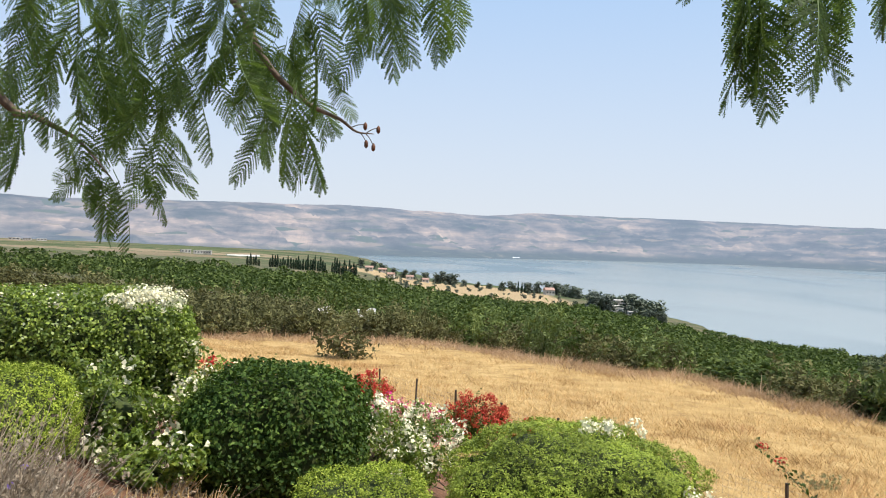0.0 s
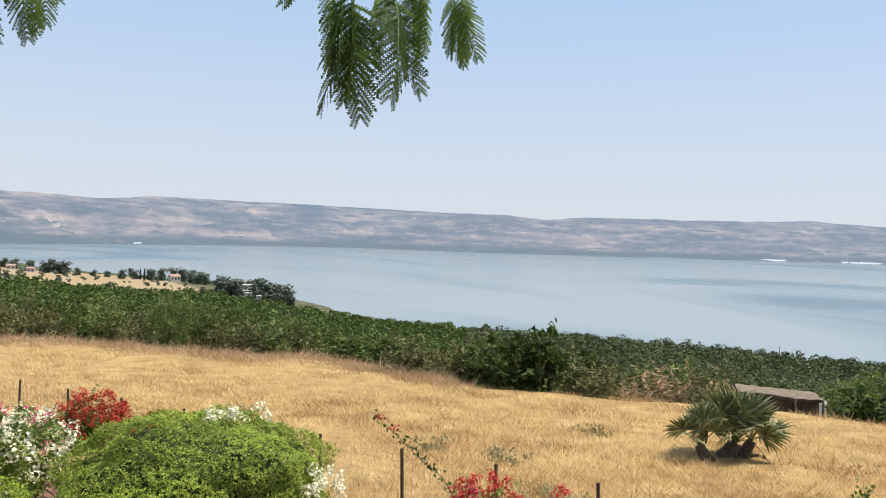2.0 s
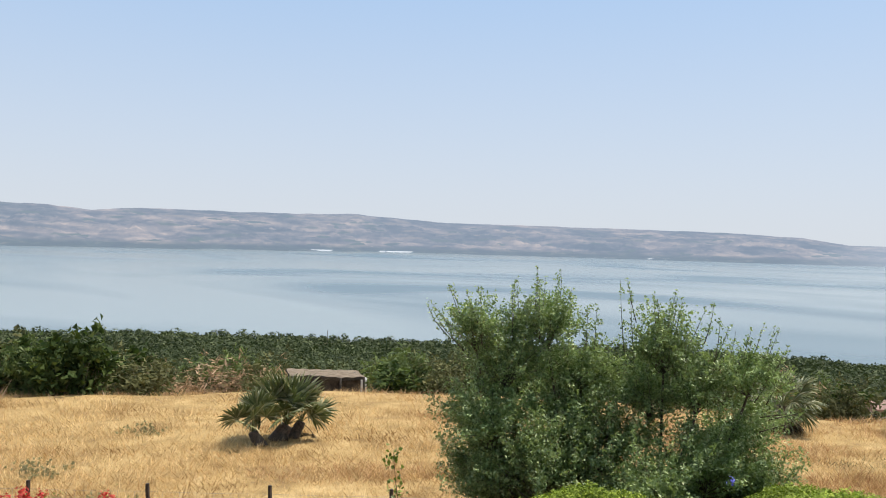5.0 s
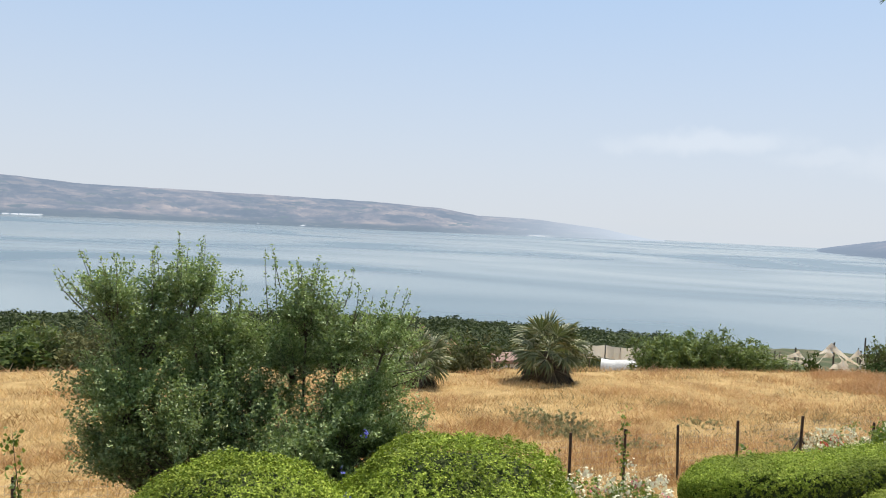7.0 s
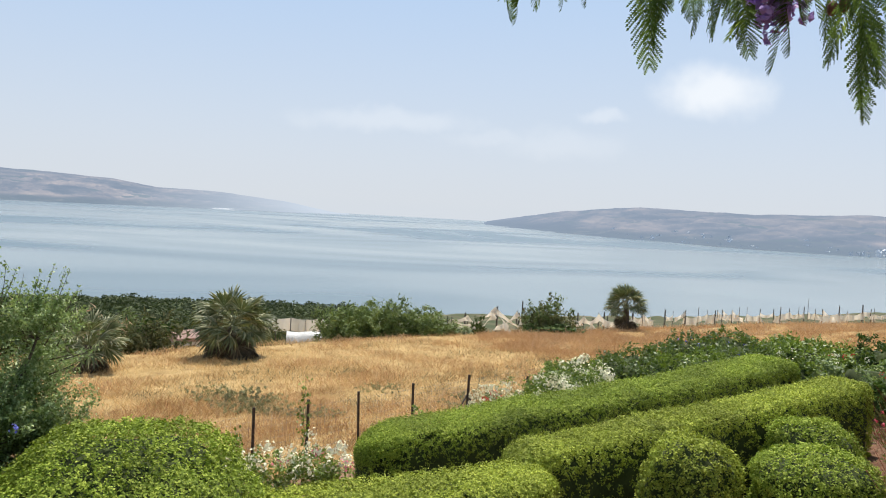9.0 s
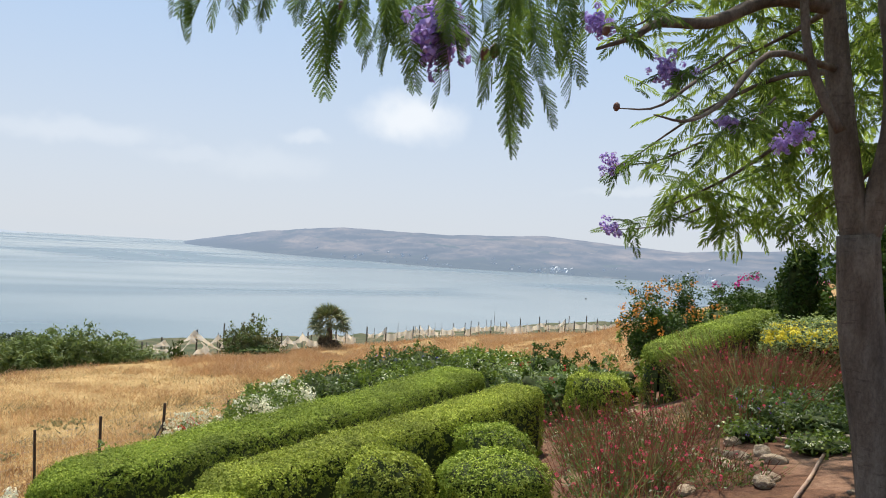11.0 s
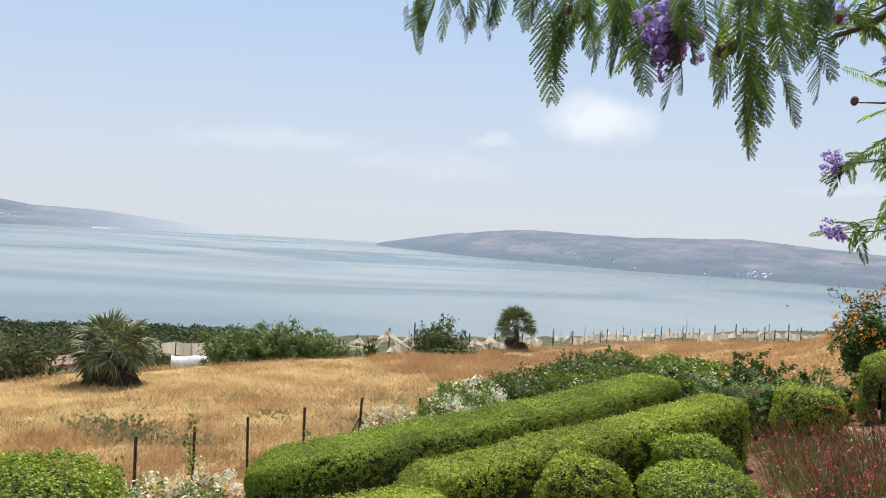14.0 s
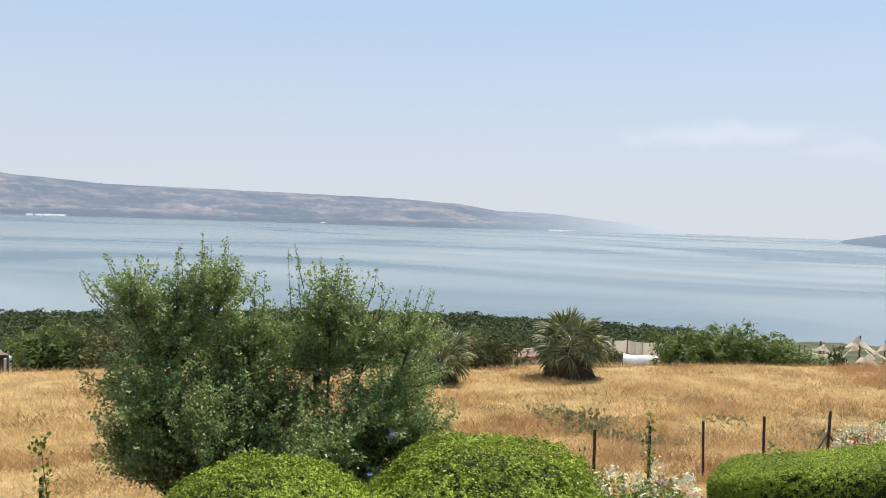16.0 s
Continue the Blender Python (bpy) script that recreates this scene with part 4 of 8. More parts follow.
flowering_bush(14.4, -5.6, 1.0, 0.8, 1.40, M_VINELEAF, ((M_WHITE, 150, (0, 6.3, 0.45, 1.08), 16),), "bush covered with white flowers by the fence", 51, 7000, core=0.6)
flowering_bush(15.4, -4.4, 1.0, 0.6, 1.2, M_VINELEAF, ((M_RED, 34, (0, 6.3, 0.3, 0.8), 14), (M_CREAM, 90, (0, 6.3, 0.5, 1.05), 14)), "red and cream flowering bush by the fence", 52, 4000)
flowering_bush(11.95, -12.65, 1.15, 1.0, 1.85, M_DARKLEAF, ((M_ORANGE, 34, (0, 6.3, 0.6, 1.08), 12),), "tall loose shrub with orange trumpet flowers", 53, 16000, core=0.5)
flowering_bush(11.7, -15.6, 1.7, 1.4, 1.45, M_DARKLEAF, ((M_MAGENTA, 12, (0, 6.3, 0.95, 1.1), 14),), "dark green shrub with magenta blossom on top", 54, 12000, core=0.62)
b = clipped_bush("flower_patch", on_ground(7.5, -11.1), 0.75, 0.85, 0.36, M_SHRUB, "grey-green cushion of small yellow flowers", "blossom", 1600, (0.05, 0.02), 2.2, 0.1, 0, 55)
bloom(b, "yellow_blossom", surface_spots(420, 0.75, 0.85, 0.33, 56), M_YELLOW, 8, 0.05, 0.042, 57)

# ---- the big loose shrub below the hedges ----
def clumped_shrub(at, facing, clumps, tips, label, seed):
    """A big loose shrub: stems out of one foot, each ending in a clump of leafy shoots, and long shoots above.
    clumps: across, away, up, half width, half height, leaves; across is measured square to the bearing it faces."""
    ob = thing("large_shrub", at, label, "shrub")
    g = np.random.default_rng(seed)
    away = np.array((math.sin(radians(facing)), math.cos(radians(facing)), 0))
    across = np.array((away[1], -away[0], 0))
    stems, leafP, leafN = [], [], []

    def leafy_shoot(a, b, count, slack):
        t = g.uniform(0.12, 1.02, count)[:, None]
        leafP.append(a * (1 - t) + b * t + g.normal(0, slack, (count, 3)) * (1.25 - 0.6 * t))
        leafN.append(g.normal(0, 0.6, (count, 3)) + (b - a) * 0.2 + (0.2, -0.1, 0.55))

    for u, v, z, w, h, leaves in clumps:
        c = across * u + away * v + (0, 0, z)
        foot = across * (0.30 * u + g.normal(0, 0.10)) + away * (0.2 * v + g.normal(0, 0.15))
        mid = foot * 0.45 + c * (0.55, 0.55, 0.42)
        heart = c - (0, 0, h * 0.75)
        P = spline((foot, mid + g.normal(0, 0.08, 3), heart, c), 9)
        stems.append((P, np.linspace(0.030, 0.006, 9)))
        n = max(10, leaves // 55)
        for i in range(n):
            d = g.normal(0, 1, 3)
            d /= np.linalg.norm(d)
            d[2] = abs(d[2]) * 1.1 - 0.35
            e = c + d * (w, w, h) * g.uniform(0.55, 1.38)
            a = heart * 0.55 + c * 0.45 + (e - c) * 0.30 + g.normal(0, 0.05, 3)
            b = e + (0, 0, 0.05)
            if i % 3 == 0:
                stems.append((np.stack([heart, (a + heart) / 2 + g.normal(0, 0.02, 3), a, b]), np.array((0.007, 0.005, 0.004, 0.0015))))
            leafy_shoot(a, b, int(1.35 * leaves / n), 0.036)
    for u, v, z, lu, lz in tips:
        e = across * u + away * v + (0, 0, z)
        for k in range(3):
            b = e + g.normal(0, 0.09, 3) * (1, 1, 0.7) * (k > 0)
            a = b - across * lu * g.uniform(0.8, 1.2) - (0, 0, lz * g.uniform(0.8, 1.2)) + g.normal(0, 0.04, 3)
            m = (a + b) / 2 + across * lu * 0.10
            stems.append((spline((a, m, b), 5), np.linspace(0.007, 0.0015, 5)))
            leafy_shoot(a, m, 26, 0.026)
            leafy_shoot(m, b, 20, 0.020)
    P, N = np.vstack(leafP), np.vstack(leafN)
    P[:, 2] = np.maximum(P[:, 2], 0.02)
    tagged(part("branching", tubes_mesh("branching", stems, M_TWIG, 4), ob), kind="stuff")
    tagged(part("foliage", leaf_mesh("foliage", P, N, 0.036, 0.0215, M_SHRUB, 0.45, seed, 0.12, 0.35, True), ob), kind="stuff")
    return ob


clumped_shrub(on_ground(8.32, 3.2), 68.0, (
    (-1.28, 0.1, 2.92, 0.52, 0.55, 7000), (-1.62, 0.0, 3.18, 0.36, 0.36, 2600), (-0.86, 0.2, 3.28, 0.42, 0.42, 4400), (-1.42, -0.1, 2.30, 0.62, 0.55, 8500), (-1.30, 0.2, 1.55, 0.62, 0.60, 9000),
    (-0.50, 0.3, 2.75, 0.45, 0.46, 4600), (-0.28, 0.0, 2.15, 0.66, 0.62, 9500), (0.34, 0.1, 3.10, 0.38, 0.44, 4400), (0.22, 0.3, 2.60, 0.52, 0.50, 6000), (0.66, -0.1, 2.72, 0.38, 0.42, 3600),
    (1.16, 0.0, 2.84, 0.42, 0.30, 2600), (1.10, 0.3, 2.22, 0.52, 0.48, 5200), (0.80, 0.0, 1.62, 0.62, 0.55, 7500), (0.24, -0.75, 1.85, 0.50, 0.48, 4600), (-0.62, 0.1, 1.45, 0.80, 0.60, 9500), (0.1, 0.2, 1.2, 0.9, 0.6, 9000), (-0.5, 0.0, 0.62, 1.3, 0.55, 9000), (0.7, 0.0, 0.6, 0.9, 0.5, 5000),
    (-1.45, 0.0, 1.75, 0.50, 0.50, 6500), (1.28, 0.0, 1.75, 0.45, 0.50, 5000), (0.75, -0.3, 2.05, 0.50, 0.50, 5500), (-0.85, -0.4, 1.92, 0.60, 0.60, 8000), (0.2, -0.4, 1.50, 0.60, 0.50, 7000), (-0.7, 0.4, 2.35, 0.55, 0.5, 6000), (1.05, -0.2, 1.25, 0.5, 0.4, 4500)),
    ((-2.12, 0.0, 3.36, -0.40, 0.42), (-1.92, 0.1, 3.60, -0.25, 0.55), (-1.60, -0.1, 3.62, -0.10, 0.6), (-1.22, 0.1, 3.72, -0.05, 0.6), (-0.98, 0.0, 3.74, 0.0, 0.6), (-0.74, 0.2, 3.82, 0.06, 0.6), (-0.05, 0.1, 3.74, -0.08, 0.62), (0.22, 0.0, 3.60, 0.0, 0.5), (0.46, 0.1, 3.58, 0.08, 0.5), (0.74, 0.0, 3.50, 0.16, 0.55),
     (1.04, 0.1, 3.26, 0.14, 0.5), (1.40, 0.0, 3.34, 0.2, 0.55), (1.54, 0.1, 3.12, 0.25, 0.45), (-0.36, 0.2, 3.42, 0.0, 0.5), (-1.95, 0.1, 2.55, -0.4, 0.15), (1.62, 0.0, 2.5, 0.4, 0.12)),
    "tall multi-stemmed green shrub with loose upright shoots", 61)



# ---- the field: fence, grass, palms ----
M_POST = surface("rusty_steel", ((0.3, (0.035, 0.028, 0.025)), (0.6, (0.07, 0.05, 0.04)), (0.8, (0.13, 0.08, 0.05))), 12, rough=0.75, metal=0.3)
M_WIRE = surface("grey_wire", ((0.3, (0.16, 0.15, 0.14)), (0.7, (0.26, 0.25, 0.23))), 20, rough=0.6, metal=0.6)


def straw_material(name, stops, patch_stops, scale):
    m, nt, out = nodes_of(name)
    geo = nt.nodes.new("ShaderNodeNewGeometry")
    col = ramp_node(nt, geo.outputs["Random Per Island"], stops).outputs[0]
    n = noise_node(nt, scale, 4, 0.6, geo.outputs["Position"])
    v = ramp_node(nt, n.outputs["Fac"], patch_stops)
    col = mix_node(nt, 1.0, col, v.outputs[0], "MULTIPLY")
    d = nt.nodes.new("ShaderNodeBsdfDiffuse")
    tr = nt.nodes.new("ShaderNodeBsdfTranslucent")
    nt.links.new(col, d.inputs[0])
    nt.links.new(col, tr.inputs[0])
    mx = nt.nodes.new("ShaderNodeMixShader")
    mx.inputs[0].default_value = 0.42
    nt.links.new(d.outputs[0], mx.inputs[1])
    nt.links.new(tr.outputs[0], mx.inputs[2])
    nt.links.new(mx.outputs[0], out.inputs[0])
    return m


M_STRAW = straw_material("dry_grass", ((0.0, (0.43, 0.295, 0.135)), (0.5, (0.63, 0.445, 0.218)), (1.0, (0.82, 0.63, 0.37))), ((0.36, (0.54, 0.45, 0.37)), (0.48, (0.90, 0.84, 0.76)), (0.64, (1.04, 1.04, 1.0))), 0.35)
M_BRUSH = straw_material("dead_brush", ((0.0, (0.28, 0.18, 0.10)), (0.6, (0.46, 0.31, 0.185)), (1.0, (0.64, 0.48, 0.32))), ((0.3, (0.8, 0.8, 0.8)), (0.7, (1.15, 1.15, 1.15))), 0.3)
M_OLIVE = leafy("olive_leaf", ((0.0, (0.062, 0.062, 0.028)), (0.6, (0.115, 0.114, 0.052)), (1.0, (0.180, 0.172, 0.088))), (0.14, 0.15, 0.05), 0.2, 0.8, 0.05, 0.2, 0.3)
M_FEATHER = leafy("feathery_leaf", ((0.0, (0.060, 0.085, 0.025)), (0.6, (0.120, 0.160, 0.048)), (1.0, (0.200, 0.240, 0.085))), (0.22, 0.28, 0.06), 0.25, 0.6, 0.2, 0.25, 0.25)
M_WEED = leafy("weed_leaf", ((0.0, (0.20, 0.185, 0.090)), (0.6, (0.32, 0.290, 0.150)), (1.0, (0.52, 0.43, 0.24))), (0.2, 0.22, 0.08), 0.2, 0.7, 0.1)
M_ORCHARD = leafy("orchard_leaf", ((0.0, (0.018, 0.029, 0.010)), (0.55, (0.046, 0.067, 0.020)), (1.0, (0.112, 0.140, 0.045))), (0.16, 0.26, 0.04), 0.12, 0.7, 0.05, 0.05, 0.25)
M_DARKWOOD = leafy("plantation_leaf", ((0.0, (0.024, 0.032, 0.016)), (0.55, (0.058, 0.070, 0.034)), (1.0, (0.120, 0.135, 0.072))), (0.12, 0.18, 0.05), 0.10, 0.7, 0.05, 0.05, 0.25)
# distance haze is put into this leaf colour: paler and bluer
M_FAR_TREE = leafy("hazed_tree_leaf", ((0.0, (0.060, 0.075, 0.062)), (1.0, (0.130, 0.150, 0.118))), (0.08, 0.12, 0.05), 0.15, 0.7, 0.1, 0.02, 0.2)
M_CYPRESS = leafy("cypress_leaf", ((0.0, (0.010, 0.022, 0.014)), (1.0, (0.030, 0.052, 0.030))), (0.03, 0.06, 0.03), 0.1, 0.7, 0.1, 0.02, 0.2)


def build_fence():
    ob = thing("fence", on_ground(9.96, 13.3), "rusty steel post and wire mesh fence along the field", "fence")
    inv = Matrix.Translation(ob.location).inverted()
    post = None
    feet = []
    for s in (*(2.28 * i for i in range(-9, 8)), 17.5, 19.15, 21.07, 23.28, 26.15, 28.75, 31.35):
        x, y = 9.96 + 0.587 * s, 13.28 - 0.81 * s
        feet.append((x, y))
        z = gz(x, y)
        if post is None:
            bm = bmesh.new()
            bmesh.ops.create_cube(bm, size=1, matrix=Matrix.Translation((0, 0, 0.62)) @ Matrix.Diagonal((0.058, 0.058, 1.64, 1)))
            bmesh.ops.bevel(bm, geom=bm.edges[:], offset=0.006, segments=1, affect="EDGES")
            post = bpy.data.meshes.new("post")
            bm.to_mesh(post)
            post.materials.append(M_POST)
        p = part("post", post, ob)
        p.matrix_local = inv @ Matrix.Translation((x, y, z - (0.35 if s > 24 else 0.0))) @ Euler((random.gauss(0, 0.018), random.gauss(0, 0.018), random.uniform(0, 0.4))).to_matrix().to_4x4()
    for k in (-2.28, 23.28):
        x, y = 9.96 + 0.587 * k, 13.28 - 0.81 * k
        for sgn in (-1, 1):
            a = np.array((x, y, gz(x, y) + 0.85)) - np.array(ob.location)
            ex, ey = x + 0.587 * 0.75 * sgn, y - 0.81 * 0.75 * sgn
            bpt = np.array((ex, ey, gz(ex, ey) - 0.05)) - np.array(ob.location)
            me = tubes_mesh("brace", [(np.stack([a, bpt]), 0.022)], M_POST, 6)
            part("brace", me, ob)
    wires = []
    for (x0, y0), (x1, y1) in zip(feet[:-1], feet[1:]):
        a = np.array((x0, y0, gz(x0, y0))) - np.array(ob.location)
        b = np.array((x1, y1, gz(x1, y1))) - np.array(ob.location)
        for h in np.linspace(0.08, 1.28, 9):
            wires.append((bend(a + (0, 0, h), b + (0, 0, h), 3, 0.012), 0.0024))
        for u in np.arange(0.03, 1, 0.07):
            f = a * (1 - u) + b * u
            wires.append((np.stack([f + (0, 0, 0.06), f + (0, 0, 1.28)]), 0.0020))
    tagged(part("wire_mesh", tubes_mesh("wire_mesh", wires, M_WIRE, 3), ob, "thin grey wire mesh"), kind="stuff")


build_fence()


def grass_mesh(name, n, place, h, mat, seed, blades=7, lean=0.32, wide=0.013, spread=0.16):
    """Tufts of dry blades; place(g, n) gives plan points and a size for each."""
    g = np.random.default_rng(seed)
    X, Y, K = place(g, n)
    Z = ground_z(X, Y)
    n = len(X)
    C = np.repeat(np.stack([X, Y, Z], 1), blades, axis=0)
    K = np.repeat(K, blades)
    m = len(C)
    th = g.uniform(0, 2 * np.pi, m)
    C[:, 0] += g.normal(0, spread, m) * K
    C[:, 1] += g.normal(0, spread, m) * K
    C[:, 2] -= 0.04
    L = h * K * g.uniform(0.5, 1.25, m) * (1 + 0.35 * np.sin(C[:, 0] * 0.9 + 2.1 * np.sin(C[:, 1] * 0.43)) * np.sin(C[:, 1] * 0.8 + 1.7 * np.sin(C[:, 0] * 0.37)))
    D = np.stack([np.cos(th) * lean * g.uniform(0.1, 1.3, m) - 0.08, np.sin(th) * lean * g.uniform(0.1, 1.3, m) + 0.06, g.uniform(0.45, 1.0, m)], 1) * L[:, None]
    S = np.stack([-np.sin(th + 1), np.cos(th + 1), np.zeros(m)], 1) * (wide * K * g.uniform(0.6, 1.5, m))[:, None]
    V = np.empty((m, 3, 3))
    V[:, 0] = C - S
    V[:, 1] = C + S
    V[:, 2] = C + D
    return tri_mesh(name, V.reshape(-1, 3), 3, mat)


def field_place(g, n):
    A = g.uniform(-34, 146, n * 3)
    k = np.maximum(fence_side(np.sin(np.radians(A)), np.cos(np.radians(A))), 0.02)
    rf = 15.6 / k
    edge = np.interp(A, EDGE_A, EDGE_R) + 1.5
    ok = rf < edge
    A, rf, edge = A[ok], rf[ok], edge[ok]
    u = g.uniform(0, 1, len(A))
    R = rf * (edge / rf) ** u
    p = np.clip((edge - rf) / 26, 0, 1)
    keep = g.random(len(A)) < p
    A, R = A[keep][:n], R[keep][:n]
    return R * np.sin(np.radians(A)), R * np.cos(np.radians(A)), np.interp(R, (14, 30, 42, 70), (0.8, 1.0, 0.9, 0.7)) * g.uniform(0.6, 1.25, len(R))


def slope_place(g, n):
    s = 11.5 + 4.4 * g.uniform(0, 1, n) ** 0.7
    along = g.uniform(-24, 24, n)
    x, y = 0.81 * s + 0.587 * along, 0.587 * s - 0.81 * along
    return x, y, g.uniform(0.5, 0.9, n)


M_RUST = straw_material("rusty_grass", ((0.0, (0.34, 0.19, 0.09)), (0.5, (0.50, 0.31, 0.15)), (1.0, (0.68, 0.48, 0.27))), ((0.32, (0.75, 0.65, 0.6)), (0.68, (1.1, 1.1, 1.1))), 0.16)
tagged(new("dry_grass", grass_mesh("dry_grass", 42000, field_place, 0.31, M_STRAW, 71, 7, 1.0, 0.0125, 0.34)), "tall golden dry grass over the whole field", "grass", kind="stuff")


def patchy(low, high):
    """The field again, but only in some of its patches."""
    def place(g, n):
        x, y, k = field_place(g, n * 3)
        v = np.sin(x * 0.31 + 1.7 * np.sin(y * 0.23)) * np.sin(y * 0.37 + 1.3 * np.sin(x * 0.19 + 2)) + 0.5 * np.sin(x * 0.9 + y * 0.7) + np.sign(low) * np.clip((np.degrees(np.arctan2(x, y)) - 78) / 45, -0.9, 0.9)
        ok = (v > low) & (v < high)
        return x[ok][:n], y[ok][:n], k[ok][:n]
    return place


def end_place(g, n):
    A, R = g.uniform(121, 146, n), 15 + 75 * g.uniform(0, 1, n) ** 1.2
    ok = fence_side(R * np.sin(np.radians(A)), R * np.cos(np.radians(A))) < 16
    A, R = A[ok], R[ok]
    return R * np.sin(np.radians(A)), R * np.cos(np.radians(A)), np.interp(R, (14, 60), (0.8, 0.75)) * g.uniform(0.7, 1.25, len(R))


def southern_place(g, n):
    A = g.uniform(104, 134, n)
    R = np.interp(A, EDGE_A, EDGE_R) * g.uniform(0.0, 1.0, n) ** 0.7 * np.interp(A, (104, 116), (0.16, 0.42)) + np.interp(A, EDGE_A, EDGE_R) * np.interp(A, (104, 116), (0.86, 0.60))
    return R * np.sin(np.radians(A)), R * np.cos(np.radians(A)), g.uniform(0.6, 1.2, n)


tagged(new("dry_grass", grass_mesh("dry_grass", 11000, southern_place, 0.42, M_RUST, 79, 6, 1.0, 0.016, 0.36)), "rusty brown dry grass along the crest of the field", "grass", kind="stuff")
tagged(new("dry_grass", grass_mesh("dry_grass", 12000, patchy(0.15, 3), 0.32, M_RUST, 77, 7, 1.05, 0.013, 0.34)), "reddish brown dry grass in patches of the field", "grass", kind="stuff")
M_GREYWEED = straw_material("grey_green_weed", ((0.0, (0.10, 0.10, 0.05)), (0.5, (0.19, 0.18, 0.095)), (1.0, (0.32, 0.28, 0.16))), ((0.32, (0.8, 0.8, 0.8)), (0.68, (1.1, 1.1, 1.1))), 0.4)
tagged(new("field_weeds", grass_mesh("field_weeds", 4200, patchy(-3, -0.55), 0.27, M_GREYWEED, 78, 7, 1.0, 0.016, 0.3)), "dull grey-green weeds scattered through dry grass", "weeds", kind="stuff")
tagged(new("dry_grass", grass_mesh("dry_grass", 11000, end_place, 0.42, M_RUST, 76, 6, 0.9, 0.017)), "rusty brown dry grass at the field's end", "grass", kind="stuff")
tagged(new("dry_grass", grass_mesh("dry_grass", 8000, slope_place, 0.34, M_STRAW, 72, 6, 0.9, 0.013)), "short dry grass on the bank below the garden", "grass", kind="stuff")


def weed_clumps(n, seed, a0, a1, d0, d1, h, mat, label):
    """Separate darker clumps among the grass."""
    def place(g, k):
        A = g.uniform(a0, a1, k)
        R = np.interp(A, EDGE_A, EDGE_R) + g.uniform(d0, d1, k)
        return R * np.sin(np.radians(A)), R * np.cos(np.radians(A)), g.uniform(0.6, 1.3, k)
    return tagged(new("dry_weeds", grass_mesh("dry_weeds", n, place, h, mat, seed, 9, 1.15, 0.018, 0.45)), label, "weeds", kind="stuff")


weed_clumps(2400, 73, -20, 27, -4.0, 5.0, 0.62, M_BRUSH, "brown dead brush along the far edge of the field")
weed_clumps(260, 74, 27, 100, -2.5, 2.5, 0.42, M_BRUSH, "brown dead weeds at the edge of the field")
weed_clumps(700, 75, 108, 134, -12.0, 2.0, 0.45, M_BRUSH, "rusty brown weeds at the end of the field")

M_PALM = leafy("palm_leaf", ((0.0, (0.070, 0.080, 0.030)), (0.6, (0.165, 0.172, 0.072)), (1.0, (0.400, 0.370, 0.220))), (0.18, 0.26, 0.07), 0.12, 0.5, 0.25, 1.0, 0.15)
M_DEADPALM = leafy("dead_palm_leaf", ((0.0, (0.050, 0.038, 0.026)), (0.6, (0.100, 0.076, 0.050)), (1.0, (0.210, 0.165, 0.110))), (0.2, 0.15, 0.09), 0.1, 0.7, 0.15, 1.0, 0.2)


def fan_leaf(name, stalk, blade, mat, seed, droop=0.25, dead=False):
    """A fan palm's leaf: stalk along +x, then a fan of folded fingers."""
    g = np.random.default_rng(seed)
    V, F = tube(bend((0, 0, 0), (stalk, 0, stalk * 0.10), 4, -0.03), np.linspace(0.022, 0.012, 4), 4)
    V, F = V.tolist(), [tuple(q) for q in F]
    n = 17
    o = np.array((stalk, 0, stalk * 0.10))
    wide = (66 if dead else 100)
    for i in range(n):
        th = radians(-wide + 2 * wide * i / (n - 1) + g.uniform(-3, 3))
        half = radians(wide / (n - 1)) * 1.02
        L = blade * (0.66 + 0.34 * math.cos(th * 0.72)) * g.uniform(0.88, 1.08)
        bow = droop * L

        def at(f, turn, lift=0.0):
            return (o + np.array((math.cos(th + turn), math.sin(th + turn), 0)) * L * f + (0, 0, 0.06 * L * f - bow * f ** 2.6 + lift)).tolist()
        k = len(V)
        tip = at(1.0, g.uniform(-0.05, 0.05), -0.10 * L * g.uniform(0, 1))
        V += [at(0.03, 0), at(0.55, -half, -0.012 * blade), at(0.55, 0, 0.035 * blade), at(0.55, half, -0.012 * blade), at(0.80, -half * 0.30), at(0.80, half * 0.30), tip]
        F += [(k, k + 2, k + 1), (k, k + 3, k + 2), (k + 1, k + 2, k + 4), (k + 2, k + 5, k + 4), (k + 2, k + 3, k + 5), (k + 4, k + 5, k + 6)]
    return mesh_of(name, V, F, mat, False)


FAN = [fan_leaf("leaf", 0.92, 0.86, M_PALM, k, dr) for k, dr in ((1, 0.16), (2, 0.26), (3, 0.40))]
FAN_DEAD = [fan_leaf("dead_leaf", 0.7, 0.85, M_DEADPALM, k, 0.5, True) for k in (4, 5)]
M_PALMTRUNK = surface("palm_trunk", ((0.3, (0.05, 0.038, 0.028)), (0.7, (0.16, 0.12, 0.085))), 10, 40, 0.95, 1.0)


